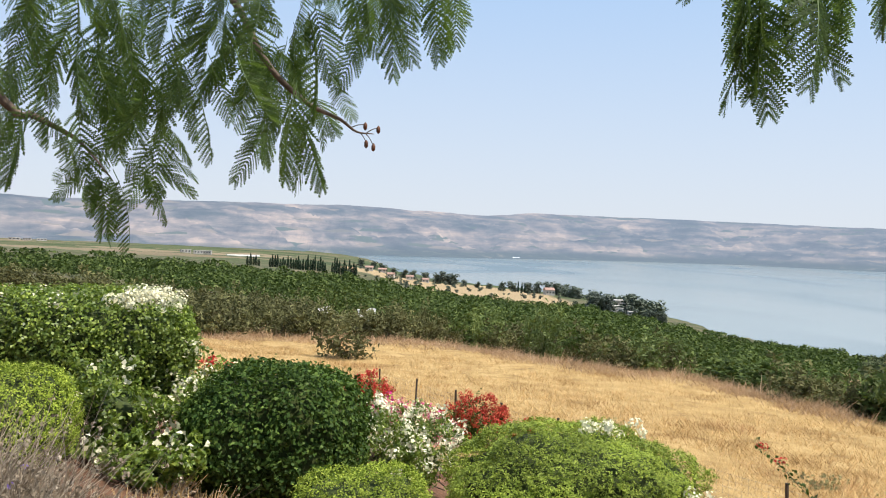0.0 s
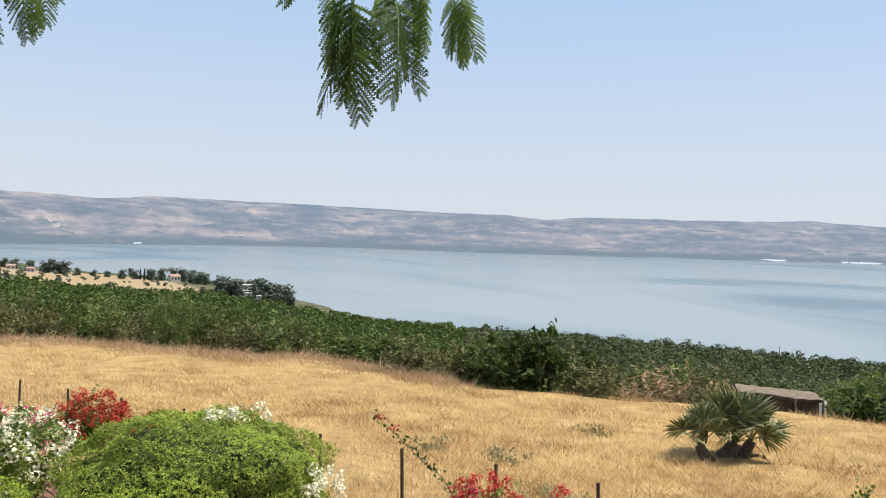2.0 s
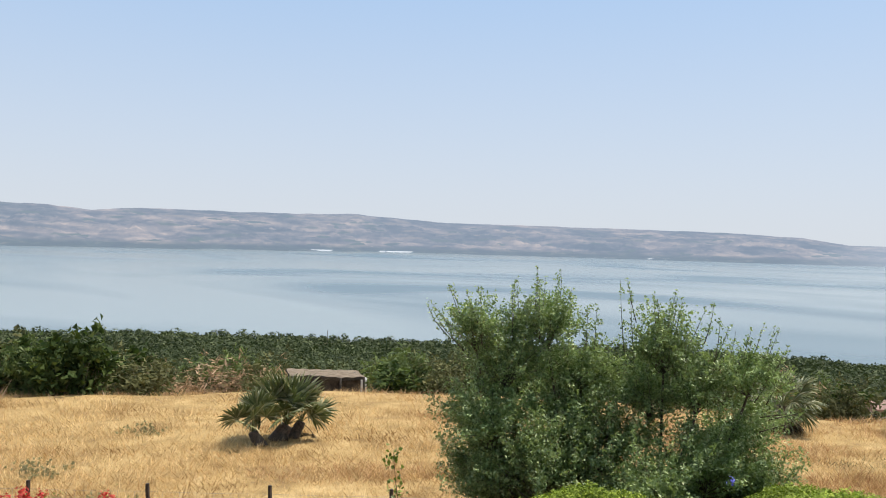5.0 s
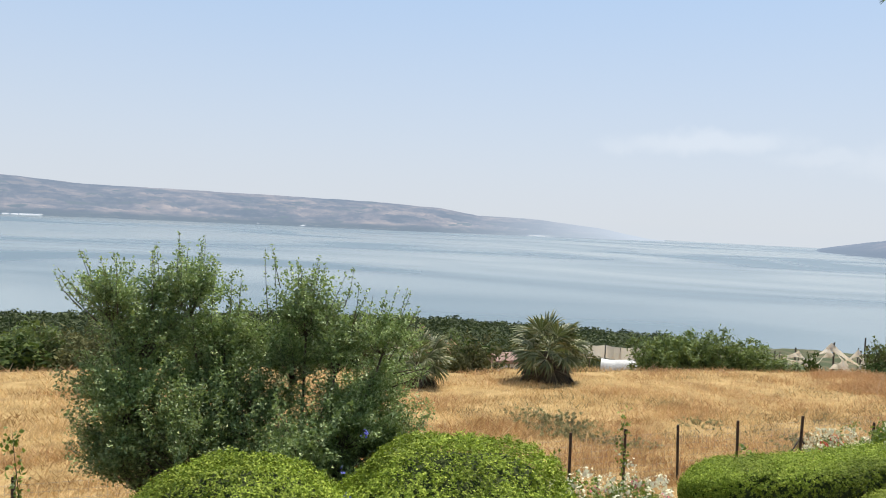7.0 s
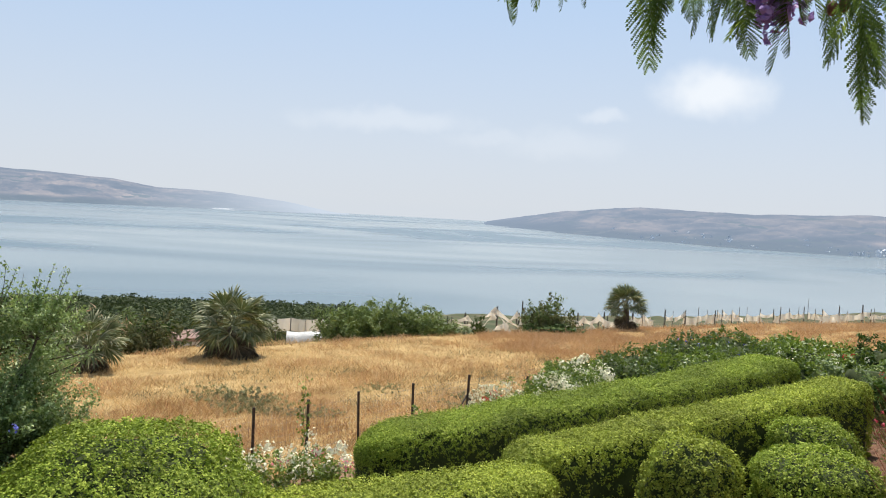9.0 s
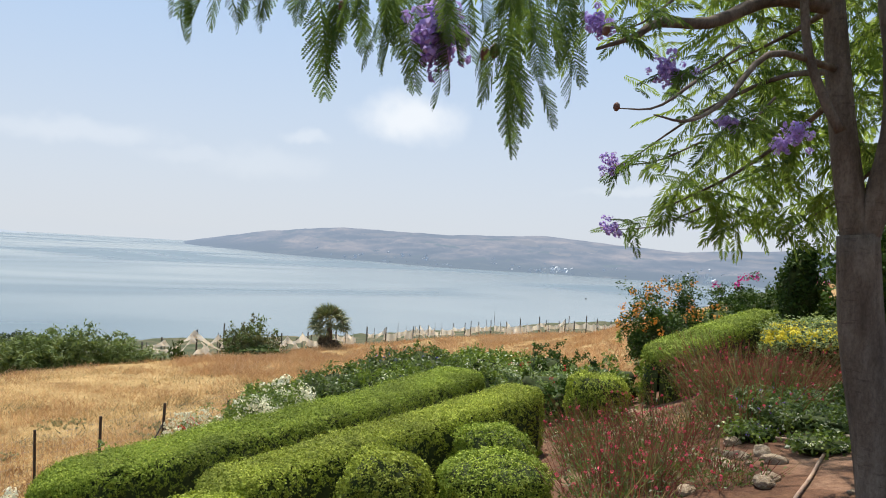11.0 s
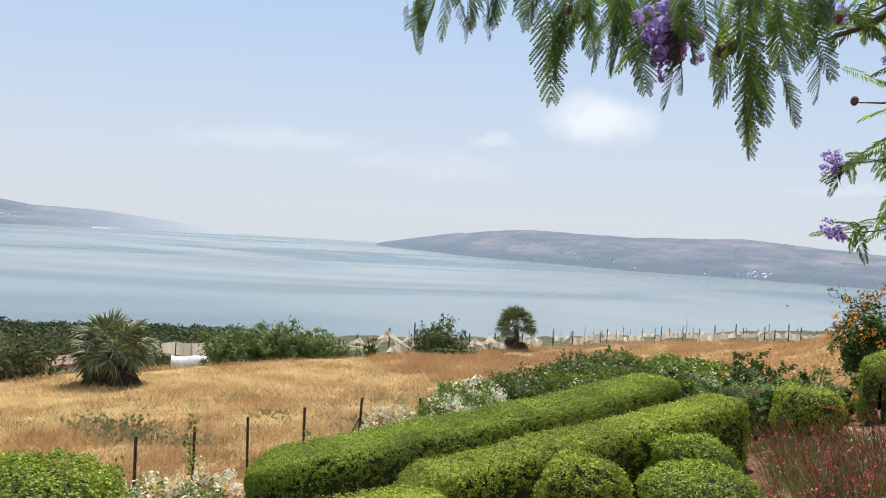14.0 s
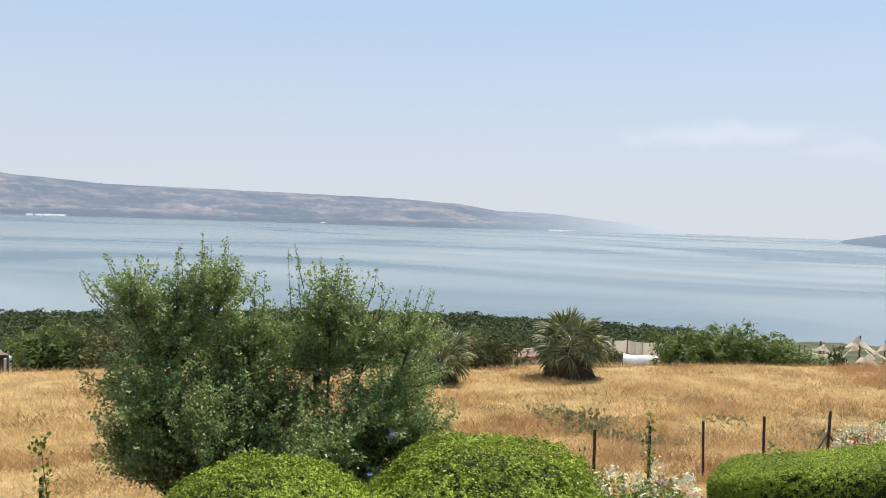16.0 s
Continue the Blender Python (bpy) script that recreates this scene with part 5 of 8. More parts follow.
def fan_palm(at, height, size, leaves, dead, label, seed, lean=(0, 0), lowest=-22, steep=62, skirt=-48):
    ob = thing("fan_palm", at, label, "palm tree", "fan palms in the field")
    g = random.Random(seed)
    trunk = bend((0, 0, -0.1), (lean[0], lean[1], height), 8)
    V, F = tube(trunk, np.linspace(0.30, 0.19, 8) * size, 12)
    part("trunk", mesh_of("trunk", V.tolist(), F, M_PALMTRUNK), ob)
    for i in range(leaves + dead):
        old = i >= leaves
        up = g.uniform(-84, skirt) if old else steep - (steep - lowest) * (i / leaves) ** 0.75 + g.uniform(-7, 7)
        az = i * 137.5 + g.uniform(-12, 12)
        me = FAN_DEAD[i % 2] if old else FAN[0 if up > 40 else (1 if up > 5 else 2)]
        p = part("dead_leaf" if old else "leaf", me, ob, "withered brown leaf" if old else "")
        k = size * g.uniform(0.85, 1.1)
        z = height * (g.uniform(0.45, 1.0) if old else 1.0)
        f = z / height
        p.matrix_local = Matrix.Translation((lean[0] * f, lean[1] * f, z)) @ Euler((g.uniform(-0.95, 0.95), radians(-up), radians(az))).to_matrix().to_4x4() @ Matrix.Diagonal((k, k, k, 1))
    return ob


fan_palm(polar(86.9, 40.2), 1.45, 1.20, 36, 60, "bushy fan palm with a skirt of dead leaves", 1, skirt=-32)
fan_palm(polar(113.4, 62.5), 1.75, 1.02, 38, 26, "fan palm with a rounded crown above the field", 2, steep=82)
fan_palm(polar(78.0, 37.0), 1.1, 1.0, 26, 18, "low greyish fan palm half hidden behind a shrub", 3)
fan_palm(polar(44.6, 28.9), 0.5, 1.08, 24, 7, "stemless fan palm leaning in dry grass", 4, (0.30, -0.2), 18, 84)
fan_palm(polar(43.7, 28.0), 0.45, 0.80, 14, 5, "small fan palm offshoot in dry grass", 5, (-0.25, 0.2), 25, 84)
fan_palm(polar(45.6, 29.3), 0.55, 0.80, 12, 7, "small ragged fan palm in dry grass", 6, (0.3, -0.2), 20, 80)

# ---- bushes and trees beyond the field ----
LINE_A = (-40, -20, -12, -6, 0, 8, 15, 19, 24, 32, 47, 55, 80, 88, 95, 103, 115, 124, 132, 150)
LINE_D = (-1.9, -2.2, -2.7, -3.1, -3.9, -4.3, -5.2, -6.0, -6.4, -6.55, -7.05, -7.2, -6.85, -6.75, -7.1, -7.0, -6.1, -5.3, -4.3, -3.5)


def room(az, r):
    """How high a plant may stand there and still leave the lake in sight."""
    x, y = r * math.sin(radians(az)), r * math.cos(radians(az))
    return EYE_Z + r * math.tan(radians(float(np.interp(az, LINE_A, LINE_D)))) - gz(x, y)


def bush_kind(name, mat, bark, seed, w, h, leaves, leaf, label, spiky=0.15, shoots=26):
    """One bush at the world's origin, to be copied; it is taken away again after the copies."""
    return shoots_bush(name, (0, 0, 0), w / 2, w / 2, h, mat, label, "bush", shoots, leaves * 3 // 5, (leaf[0] * 1.28, leaf[1] * 1.28), seed, 0.22, "bushes beyond the field", spiky, 0.1, 0.11, 0.1, bark, simple=True)


def top_height(az, r, el):
    """How tall a thing there must be for its top to lie el degrees over the eye's level."""
    return EYE_Z + r * math.tan(radians(el)) - polar(az, r).z


def put(kind, az, r, size, turn, group=""):
    at = polar(az, r, -0.05)
    m = Matrix.Translation(at) @ Euler((0, 0, turn)).to_matrix().to_4x4()
    ob = copy_thing(kind, m)
    ob.scale = (size, size, size)
    return ob


def drop_kind(kind):
    for o in (*kind.children_recursive, kind):
        bpy.data.objects.remove(o)


OLIVES = [bush_kind("olive_bush", M_OLIVE, M_TWIG, 80 + k, 3.4, 2.6, 1250, (0.22, 0.10), "olive-green thorny bush beyond the dry field") for k in range(3)]
FEATHERS = [bush_kind("feathery_bush", M_FEATHER, M_TWIG, 90 + k, 3.4, 2.6, 2600, (0.25, 0.085), "feathery light green bush beyond the dry field", 0.3) for k in range(2)]
DARKS = [bush_kind("dark_tree", M_ORCHARD, M_BARK, 95 + k, 3.8, 4.0, 1500, (0.36, 0.24), "dark green leafy tree beyond the dry field", 0.1) for k in range(2)]
BROWNS = [bush_kind("bare_bush", M_BRUSH, M_TWIG, 97 + k, 3.0, 2.2, 1000, (0.26, 0.06), "brownish half-bare bush beyond the dry field", 0.3) for k in range(2)]
rb = random.Random(11)
for az, r, w, h, kinds in ((-6.3, 47.5, 4.3, 3.0, OLIVES), (23.3, 47.0, 4.2, 2.7, OLIVES), (31.0, 43.0, 2.6, 3.1, DARKS), (32.4, 43.4, 2.8, 3.6, DARKS), (29.3, 44.5, 2.6, 2.9, FEATHERS),
                           *((a, 51.5 + 0.3 * (a - 93) + 1.5 * (i % 2), 3.3, top_height(a, 52.5, float(np.interp(a, (93, 95, 97, 99.5, 102), (-7.6, -6.8, -6.45, -6.6, -7.5))) + (0.25, -0.2, 0.0)[i % 3]), FEATHERS) for i, a in enumerate(np.arange(93.4, 102, 0.75))),
                           (108.0, 58.5, 3.4, top_height(108, 58.5, -5.5), OLIVES), (108.5, 59.0, 3.4, top_height(108, 59, -5.7), FEATHERS), (107.4, 58.4, 2.6, top_height(108, 58, -6.2), FEATHERS), (109.3, 58.5, 2.6, top_height(109, 58.5, -6.1), OLIVES), (106.9, 57, 2.4, 1.2, DARKS), (109.0, 57, 3.0, 1.1, DARKS), (103.5, 60, 1.2, 2.2, DARKS),
                           (82.0, 50, 4.6, top_height(82, 50, -7.6), OLIVES), (80.6, 52, 3.2, top_height(80, 52, -7.9), FEATHERS), (79.5, 49, 3.0, top_height(80, 49, -8.3), DARKS), (86.6, 49, 2.6, top_height(87, 49, -8.8), FEATHERS), (76.5, 50, 3.2, top_height(76, 50, -7.7), FEATHERS)):
    k = rb.choice(kinds)
    put(k, az, r, h / (4.0 if kinds is DARKS else 2.6), rb.uniform(0, 6.3)).scale = (w / 3.4, w / 3.4, h / (4.0 if kinds is DARKS else 2.6))
for i in range(200):
    az = rb.uniform(-30, 93)
    if (44.8 < az < 51) or 82.4 < az < 85.6 or az > 88:
        continue
    edge = float(np.interp(az, EDGE_A, EDGE_R))
    r = edge + 2.5 + 34 * rb.random() ** 2.2
    top = room(az, r) * rb.uniform(0.75, 1.05)
    h = min(rb.uniform(1.8, 4.2), top)
    if h < 0.8 or (az < -9 and r > edge + 34):
        continue
    kinds = OLIVES if az < 2 or rb.random() < 0.55 else rb.choice((FEATHERS, FEATHERS, BROWNS, DARKS))
    ob = put(rb.choice(kinds), az, r, 1, rb.uniform(0, 6.3))
    f = rb.uniform(0.85, 1.35) * (0.7 + 0.3 * h / 2.6)
    ob.scale = (f, f, h / (4.0 if kinds is DARKS else 2.6))
for i in range(64):
    az, u = rb.uniform(-31, -6.5), rb.random()
    r = 64 + 46 * u
    if az > -10 and u > 0.5:
        continue
    h = min(top_height(az, r, float(np.interp(az, (-31, -22, -14, -7), (-2.6, -2.9, -3.6, -4.4))) - rb.uniform(0.0, 0.8)), 5.5)
    if h < 1.2:
        continue
    ob = put(rb.choice(OLIVES), az, r, 1, rb.uniform(0, 6.3))
    f = rb.uniform(1.2, 1.7)
    ob.scale = (f, f, h / 2.6)
for i in range(80):
    az = rb.uniform(26, 92)
    if 44.8 < az < 51 or 82.4 < az < 85.6 or az > 88:
        continue
    r = float(np.interp(az, EDGE_A, EDGE_R)) + rb.uniform(4, 30)
    h = min(rb.uniform(2.4, 4.6), room(az, r) * rb.uniform(0.8, 1.02))
    if h < 1.0:
        continue
    kinds = rb.choice((OLIVES, OLIVES, BROWNS, FEATHERS))
    ob = put(rb.choice(kinds), az, r, 1, rb.uniform(0, 6.3))
    f = rb.uniform(0.9, 1.4)
    ob.scale = (f, f, h / 2.6)
# low dull green weeds inside the field
WEED = bush_kind("weed_clump", M_WEED, M_TWIG, 99, 2.8, 0.40, 5200, (0.055, 0.019), "low grey-green weeds among dry grass")
for az, r, f in ((86.2, 29.2, 1.1), (87.4, 28.0, 1.3), (88.6, 26.8, 1.1), (90.2, 26.0, 1.0), (89.5, 28.0, 0.8), (93, 25.5, 0.8), (103.5, 27, 1.1), (105.5, 27.5, 1.2), (25, 26, 0.9), (30, 25, 0.9), (36, 31, 0.9), (63, 26, 0.8), (97, 30, 0.8), (12, 31, 0.8), (34, 20.5, 0.8)):
    put(WEED, az, r, f, rb.uniform(0, 6.3))


def build_orchard():
    """Fruit trees in rows all down the slope to the lake."""
    g = np.random.default_rng(31)
    P, N, S = [], [], []
    for ring, (r0, r1, gap, tall, leaves, leaf) in enumerate(((66, 130, 5.2, 4.4, 190, 0.40), (130, 230, 5.6, 4.6, 95, 0.60), (230, 430, 6.8, 5.0, 46, 1.2), (430, 1150, 11.0, 5.0, 18, 2.4))):
        e = np.arange(-r1, r1, gap)
        X, Y = np.meshgrid(e, e * (0.85 if ring < 3 else 1.0))
        c, s = math.cos(0.55), math.sin(0.55)
        X, Y = (c * X - s * Y).ravel(), (s * X + c * Y).ravel()
        X, Y = X + g.normal(0, gap * 0.10, len(X)), Y + g.normal(0, gap * 0.10, len(Y))
        R, A = np.hypot(X, Y), np.degrees(np.arctan2(X, Y))
        edge = np.interp(A, EDGE_A, EDGE_R)
        shore = np.interp(A, SHORE_A, SHORE_R)
        ok = (R > r0) & (R < r1) & (R > edge + 14) & (R < shore - 14) & (A > -31) & (A < 95)
        tan = (((X - 38) / 60) ** 2 + ((Y - 660) / 235) ** 2 < 1) | ((A > -5.5) & (A < 1.5) & (R > 640)) | ((A > 10.3) & (A < 15.5) & (R > 440))
        ok &= (R > np.interp(A, (-12, -5), (112, 60)))
        ok &= ~tan & ~((R > 455) & (A < -4.5) & (A > -14) & (R < 580))
        ok &= (R < 560) | (g.random(len(R)) < np.interp(R, (560, 900), (0.55, 0.25)))
        X, Y, R, A = X[ok], Y[ok], R[ok], A[ok]
        Z = ground_z(X, Y)
        top = EYE_Z + R * np.tan(np.radians(np.interp(A, LINE_A, LINE_D))) - Z + 1.2 * (R > 300)
        H = np.minimum(tall * g.uniform(0.65, 1.25, len(X)), top + R * 0.0055 * np.clip(g.normal(-0.3, 0.9, len(X)), -2, 1.6))
        for x, y, z, h in zip(X, Y, Z, H):
            if h < 1.0:
                continue
            D = g.normal(0, 1, (leaves, 3))
            D /= np.linalg.norm(D, axis=1, keepdims=True)
            D[:, 2] = np.abs(D[:, 2]) * 1.15 - 0.25
            w = gap * (0.46 if ring < 3 else 0.42) * g.uniform(0.75, 1.1)
            q = D * (w, w, h * 0.5) * g.uniform(0.72, 1.08, (leaves, 1)) + (x, y, z + h * 0.5)
            P.append(q)
            N.append(D + (0, 0, 0.35))
            S.append(np.full(leaves, ring + 10 * (math.degrees(math.atan2(x, y)) > 27)))
    P, N, S = np.vstack(P), np.vstack(N), np.concatenate(S)
    for ring, length, wide, name, mat, label in ((0, 0.40, 0.28, "orchard", M_ORCHARD, "dense green orchard in rows below the field"), (1, 0.62, 0.44, "orchard", M_ORCHARD, "green orchard rows further down the slope"), (2, 1.25, 0.9, "orchard", M_ORCHARD, "far rows of the green orchard near the lake"), (3, 2.5, 1.8, "far_trees", M_ORCHARD, "scattered far fruit trees and hedgerows"),
                                                 (10, 0.40, 0.26, "plantation", M_DARKWOOD, "dark grey-green plantation below the field"), (11, 0.62, 0.40, "plantation", M_DARKWOOD, "dark plantation rows further down the slope"), (12, 1.25, 0.8, "plantation", M_DARKWOOD, "far dark plantation rows near the lake")):
        pick = S == ring
        if pick.any():
            tagged(new(name, leaf_mesh(name, P[pick], N[pick], length, wide, mat, 0.5, 33 + ring, simple=True)), label, "orchard", kind="stuff")


build_orchard()


def crown_tree(name, at, h, w, mat, label, seed, leaves=420, leaf=1.9, trunk=0.3, group=""):
    """A far broad-leaved tree: trunk, limbs and an uneven crown of clumps."""
    ob = thing(name, at, label, "tree", group)
    g = np.random.default_rng(seed)
    limbs = [(bend((0, 0, -0.2), (0.05 * w, 0, h * 0.45), 4), np.linspace(trunk, trunk * 0.6, 4))]
    C = []
    for i in range(14):
        th, rr = g.uniform(0, 6.28), g.uniform(0.1, 0.36) * w
        c = np.array((rr * np.cos(th), rr * np.sin(th), h * (0.10 + 0.72 * i / 13)))
        C.append(c)
        limbs.append((bend((0.03 * w, 0, h * 0.32), c, 3), np.linspace(trunk * 0.5, trunk * 0.12, 3)))
    part("trunk", tubes_mesh("trunk", limbs, M_BARK, 5), ob)
    C = np.array(C)[g.integers(0, 14, leaves)]
    D = g.normal(0, 1, (leaves, 3))
    D /= np.linalg.norm(D, axis=1, keepdims=True)
    P = C + D * (w * 0.25, w * 0.25, h * 0.17) * g.uniform(0.6, 1.1, (leaves, 1))
    P[:, 2] = np.maximum(P[:, 2], 0.02 * h)
    tagged(part("crown", leaf_mesh("crown", P, D + (0, 0, 0.3), leaf, leaf * 0.6, mat, 0.5, seed, simple=True), ob), kind="stuff")
    return ob


def far_put(kind, az, r, k, kz=None):
    ob = copy_thing(kind, Matrix.Translation(polar(az, r, -0.2)) @ Euler((0, 0, rb.uniform(0, 6.3))).to_matrix().to_4x4())
    ob.scale = (k, k, kz or k)
    return ob


SCRUB = [crown_tree("scrub_bush", (0, 0, 0), 2.6, 3.4, M_FAR_TREE, "dark shrub on the dry headland", 140 + k, 130, 0.8, 0.08, "shrubs on the headland") for k in range(2)]
EUC = [crown_tree("eucalyptus", (0, 0, 0), 13, 10, M_FAR_TREE, "tall grey-green tree by the lake shore", 120 + k, group="trees by the lake") for k in range(3)]
for az, r, k in ((10.3, 478, 0.75), (10.8, 485, 0.95), (11.3, 480, 0.85), (11.0, 500, 0.8), (12.9, 505, 1.0), (13.3, 512, 1.05), (13.7, 515, 0.9), (14.2, 520, 0.85), (14.6, 522, 0.95), (14.9, 525, 0.7), (12.2, 535, 0.85), (11.8, 540, 0.8), (13.4, 535, 0.85),
                 (4.2, 770, 0.7), (4.9, 775, 0.8), (6.6, 770, 0.9), (7.3, 765, 0.95), (7.9, 755, 1.0), (8.5, 740, 0.9), (9.0, 720, 0.85), (9.5, 690, 0.8), (5.9, 770, 0.8), (-0.3, 800, 0.85), (0.3, 800, 1.05), (0.8, 800, 0.95), (-1.2, 820, 0.8), (-2.0, 830, 0.8), (-2.6, 850, 0.75), (-3.3, 880, 0.75), (-4.0, 900, 0.8), (-4.7, 930, 0.75), (-5.6, 950, 0.7), (1.6, 790, 0.55), (2.5, 790, 0.5), (3.3, 785, 0.5)):
    far_put(rb.choice(EUC), az, r, k * 1.3, k * 1.0)


def cypress_tree(seed):
    ob = thing("cypress", (0, 0, 0), "narrow dark cypress in a windbreak row", "tree", "cypress windbreak")
    g = np.random.default_rng(seed)
    n = 420
    u, th = g.uniform(0, 1, n), g.uniform(0, 6.28, n)
    rad = 1.15 * (np.sin(np.pi * np.clip(u * 0.93 + 0.07, 0, 1)) ** 0.7) * (1 - 0.55 * u) * g.uniform(0.75, 1.1, n)
    P = np.stack([rad * np.cos(th), rad * np.sin(th), 0.4 + 10.6 * u], 1)
    N = np.stack([np.cos(th), np.sin(th), np.full(n, 0.5)], 1)
    V, F = tube(bend((0, 0, -0.2), (0, 0, 9), 4), np.linspace(0.22, 0.04, 4), 5)
    part("trunk", mesh_of("trunk", V.tolist(), F, M_BARK), ob)
    tagged(part("crown", leaf_mesh("crown", P, N, 0.9, 0.5, M_CYPRESS, 0.3, seed), ob), kind="stuff")
    return ob


CYP = [cypress_tree(130 + k) for k in range(2)]
for i in range(44):
    u = i / 43
    az = -13.2 + 7.3 * u ** 0.95
    if 0.10 < u < 0.17 or 0.72 < u < 0.75:
        continue
    far_put(rb.choice(CYP), az + rb.uniform(-0.03, 0.03), 520 - 40 * u + rb.uniform(-3, 3), rb.uniform(0.7, 0.9), rb.uniform(0.55, 0.95) * (0.75 + 0.25 * u))
for az in (5.3, 5.55, 5.75):
    far_put(CYP[0], az, 765, 0.9)
for i in range(110):
    az = rb.uniform(-6, 13)
    r = rb.uniform(520, 900) if az < 9 else rb.uniform(455, 540)
    ob = far_put(rb.choice(SCRUB), az, r, rb.uniform(0.6, 1.4))
for i in range(26):
    far_put(rb.choice(EUC), rb.uniform(10.2, 15.2), rb.uniform(480, 530), rb.uniform(0.3, 0.6))
for k in OLIVES + FEATHERS + DARKS + BROWNS + [WEED] + EUC + CYP + SCRUB:
    drop_kind(k)

# ---- buildings, nets and sheds ----
M_PLASTER = surface("pale_plaster", ((0.3, (0.36, 0.33, 0.30)), (0.7, (0.50, 0.47, 0.42))), 0.6, 5, 0.85)
M_ROOFTILE = surface("red_roof", ((0.3, (0.28, 0.17, 0.13)), (0.7, (0.38, 0.25, 0.20))), 0.8, 6, 0.85)
M_DARKGLASS = surface("dark_window", ((0.3, (0.02, 0.025, 0.03)), (0.7, (0.04, 0.05, 0.06))), 1, rough=0.15)
M_SHEET = surface("white_sheeting", ((0.3, (0.40, 0.38, 0.35)), (0.7, (0.58, 0.56, 0.52))), 1.2, 8, 0.5, 0.2)
M_THATCH = surface("dry_thatch", ((0.3, (0.12, 0.088, 0.058)), (0.7, (0.25, 0.19, 0.13))), 3, 30, 0.95, 1.0)
M_OLDWOOD = surface("weathered_wood", ((0.3, (0.035, 0.028, 0.023)), (0.7, (0.095, 0.078, 0.064))), 4, 30, 0.9, 0.6)


def box_mesh(name, size, at, mat, bevel=0.02):
    bm = bmesh.new()
    bmesh.ops.create_cube(bm, size=1, matrix=Matrix.Translation(at) @ Matrix.Diagonal((*size, 1)))
    if bevel:
        bmesh.ops.bevel(bm, geom=bm.edges[:], offset=bevel, segments=1, affect="EDGES")
    me = bpy.data.meshes.new(name)
    bm.to_mesh(me)
    bm.free()
    me.materials.append(mat)
    return me


def house(az, r, w, d, h, turn, label, gable=0.0, wall=None, windows=3, up=0.0):
    ob = thing("house", polar(az, r, up), label, "house", "houses by the lake")
    ob.rotation_euler = (0, 0, radians(-az + turn))
    part("wall", box_mesh("wall", (w, d, h), (0, 0, h / 2 - 0.2), wall or M_PLASTER, 0.05), ob)
    if gable:
        V = [(-w * 0.55, -d * 0.55, h), (w * 0.55, -d * 0.55, h), (w * 0.55, d * 0.55, h), (-w * 0.55, d * 0.55, h), (-w * 0.55, 0, h + gable), (w * 0.55, 0, h + gable)]
        V = [(x, y, z - 0.25) for x, y, z in V] + V
        V = V[6:] + V[:4]
        F = [(0, 1, 5, 4), (2, 3, 4, 5), (0, 4, 3), (1, 2, 5), (6, 9, 8, 7), (0, 6, 7, 1), (1, 7, 8, 2), (2, 8, 9, 3), (3, 9, 6, 0)]
        part("roof", mesh_of("roof", V, F, M_ROOFTILE, False), ob, "red tiled roof")
    else:
        part("roof", box_mesh("roof", (w * 1.08, d * 1.08, 0.35), (0, 0, h), M_PLASTER, 0.05), ob)
    for i in range(windows):
        x = (i + 0.5) / windows * w - w / 2
        pane = part("window", box_mesh("window", (w / windows * 0.45, 0.12, h * 0.3), (x, -d / 2 - 0.04, h * 0.58), M_DARKGLASS, 0), ob)
        part("sill", box_mesh("sill", (w / windows * 0.52, 0.24, 0.10), (x, -d / 2 - 0.08, h * 0.43 - 0.05), M_PLASTER, 0), pane)
    return ob


house(12.35, 520, 13, 9, 4.2, 8, "pale flat-roofed lakeside building among trees", 0, None, 5)
house(12.4, 528, 11, 8, 7.6, 8, "upper pale storey of a lakeside building", 0, None, 5)
house(12.0, 503, 7, 5, 2.8, 8, "low white lakeside outbuilding", 0, M_SHEET, 2)
house(13.0, 498, 5, 4, 2.5, 8, "low white lakeside outbuilding", 0, M_SHEET, 2)
house(7.4, 730, 8, 7, 5.0, 20, "pale house with a red gable roof among trees", 2.0)
for az, r, w in ((-5.0, 780, 7), (-4.1, 860, 8), (-3.5, 740, 6), (-2.2, 800, 7), (-1.1, 770, 6)):
    house(az, r, w, w * 0.8, 3.4, rb.uniform(-40, 40), "small pale house with a red roof by the lake", 1.4, None, 2)
for az, r, w in ((-27.3, 1500, 16), (-26.6, 1520, 12), (-25.8, 1480, 14), (-17.2, 900, 10), (-16.4, 880, 9), (-15.8, 890, 8)):
    house(az, r, w, w * 0.6, 3.6, rb.uniform(-20, 20), "pale farm building on the far slope", 0, None, 3)


def tarp_shed(az, r, w, d, h, label, turn=0):
    """A low tunnel covered with white sheeting."""
    ob = thing("tunnel_house", polar(az, r), label, "greenhouse")
    ob.rotation_euler = (0, 0, radians(-az + turn))
    th = np.linspace(0, np.pi, 11)
    X, T = np.meshgrid(np.linspace(-w / 2, w / 2, 12), th, indexing="ij")
    Z = h * np.sin(T) ** 0.7 * (1 + 0.03 * np.sin(X * 3))
    V = np.stack([X, -d / 2 * np.cos(T), Z], -1)
    part("cover", grid_mesh("cover", V, M_SHEET), ob)
    for x in (-w / 2, w / 2):
        e = np.stack([np.full(11, x), -d / 2 * np.cos(th), h * np.sin(th) ** 0.7], -1)
        part("end_wall", mesh_of("end_wall", [(x, 0, 0)] + e.tolist(), [(0, i + 1, i + 2) for i in range(10)], M_SHEET, False), ob)
    return ob


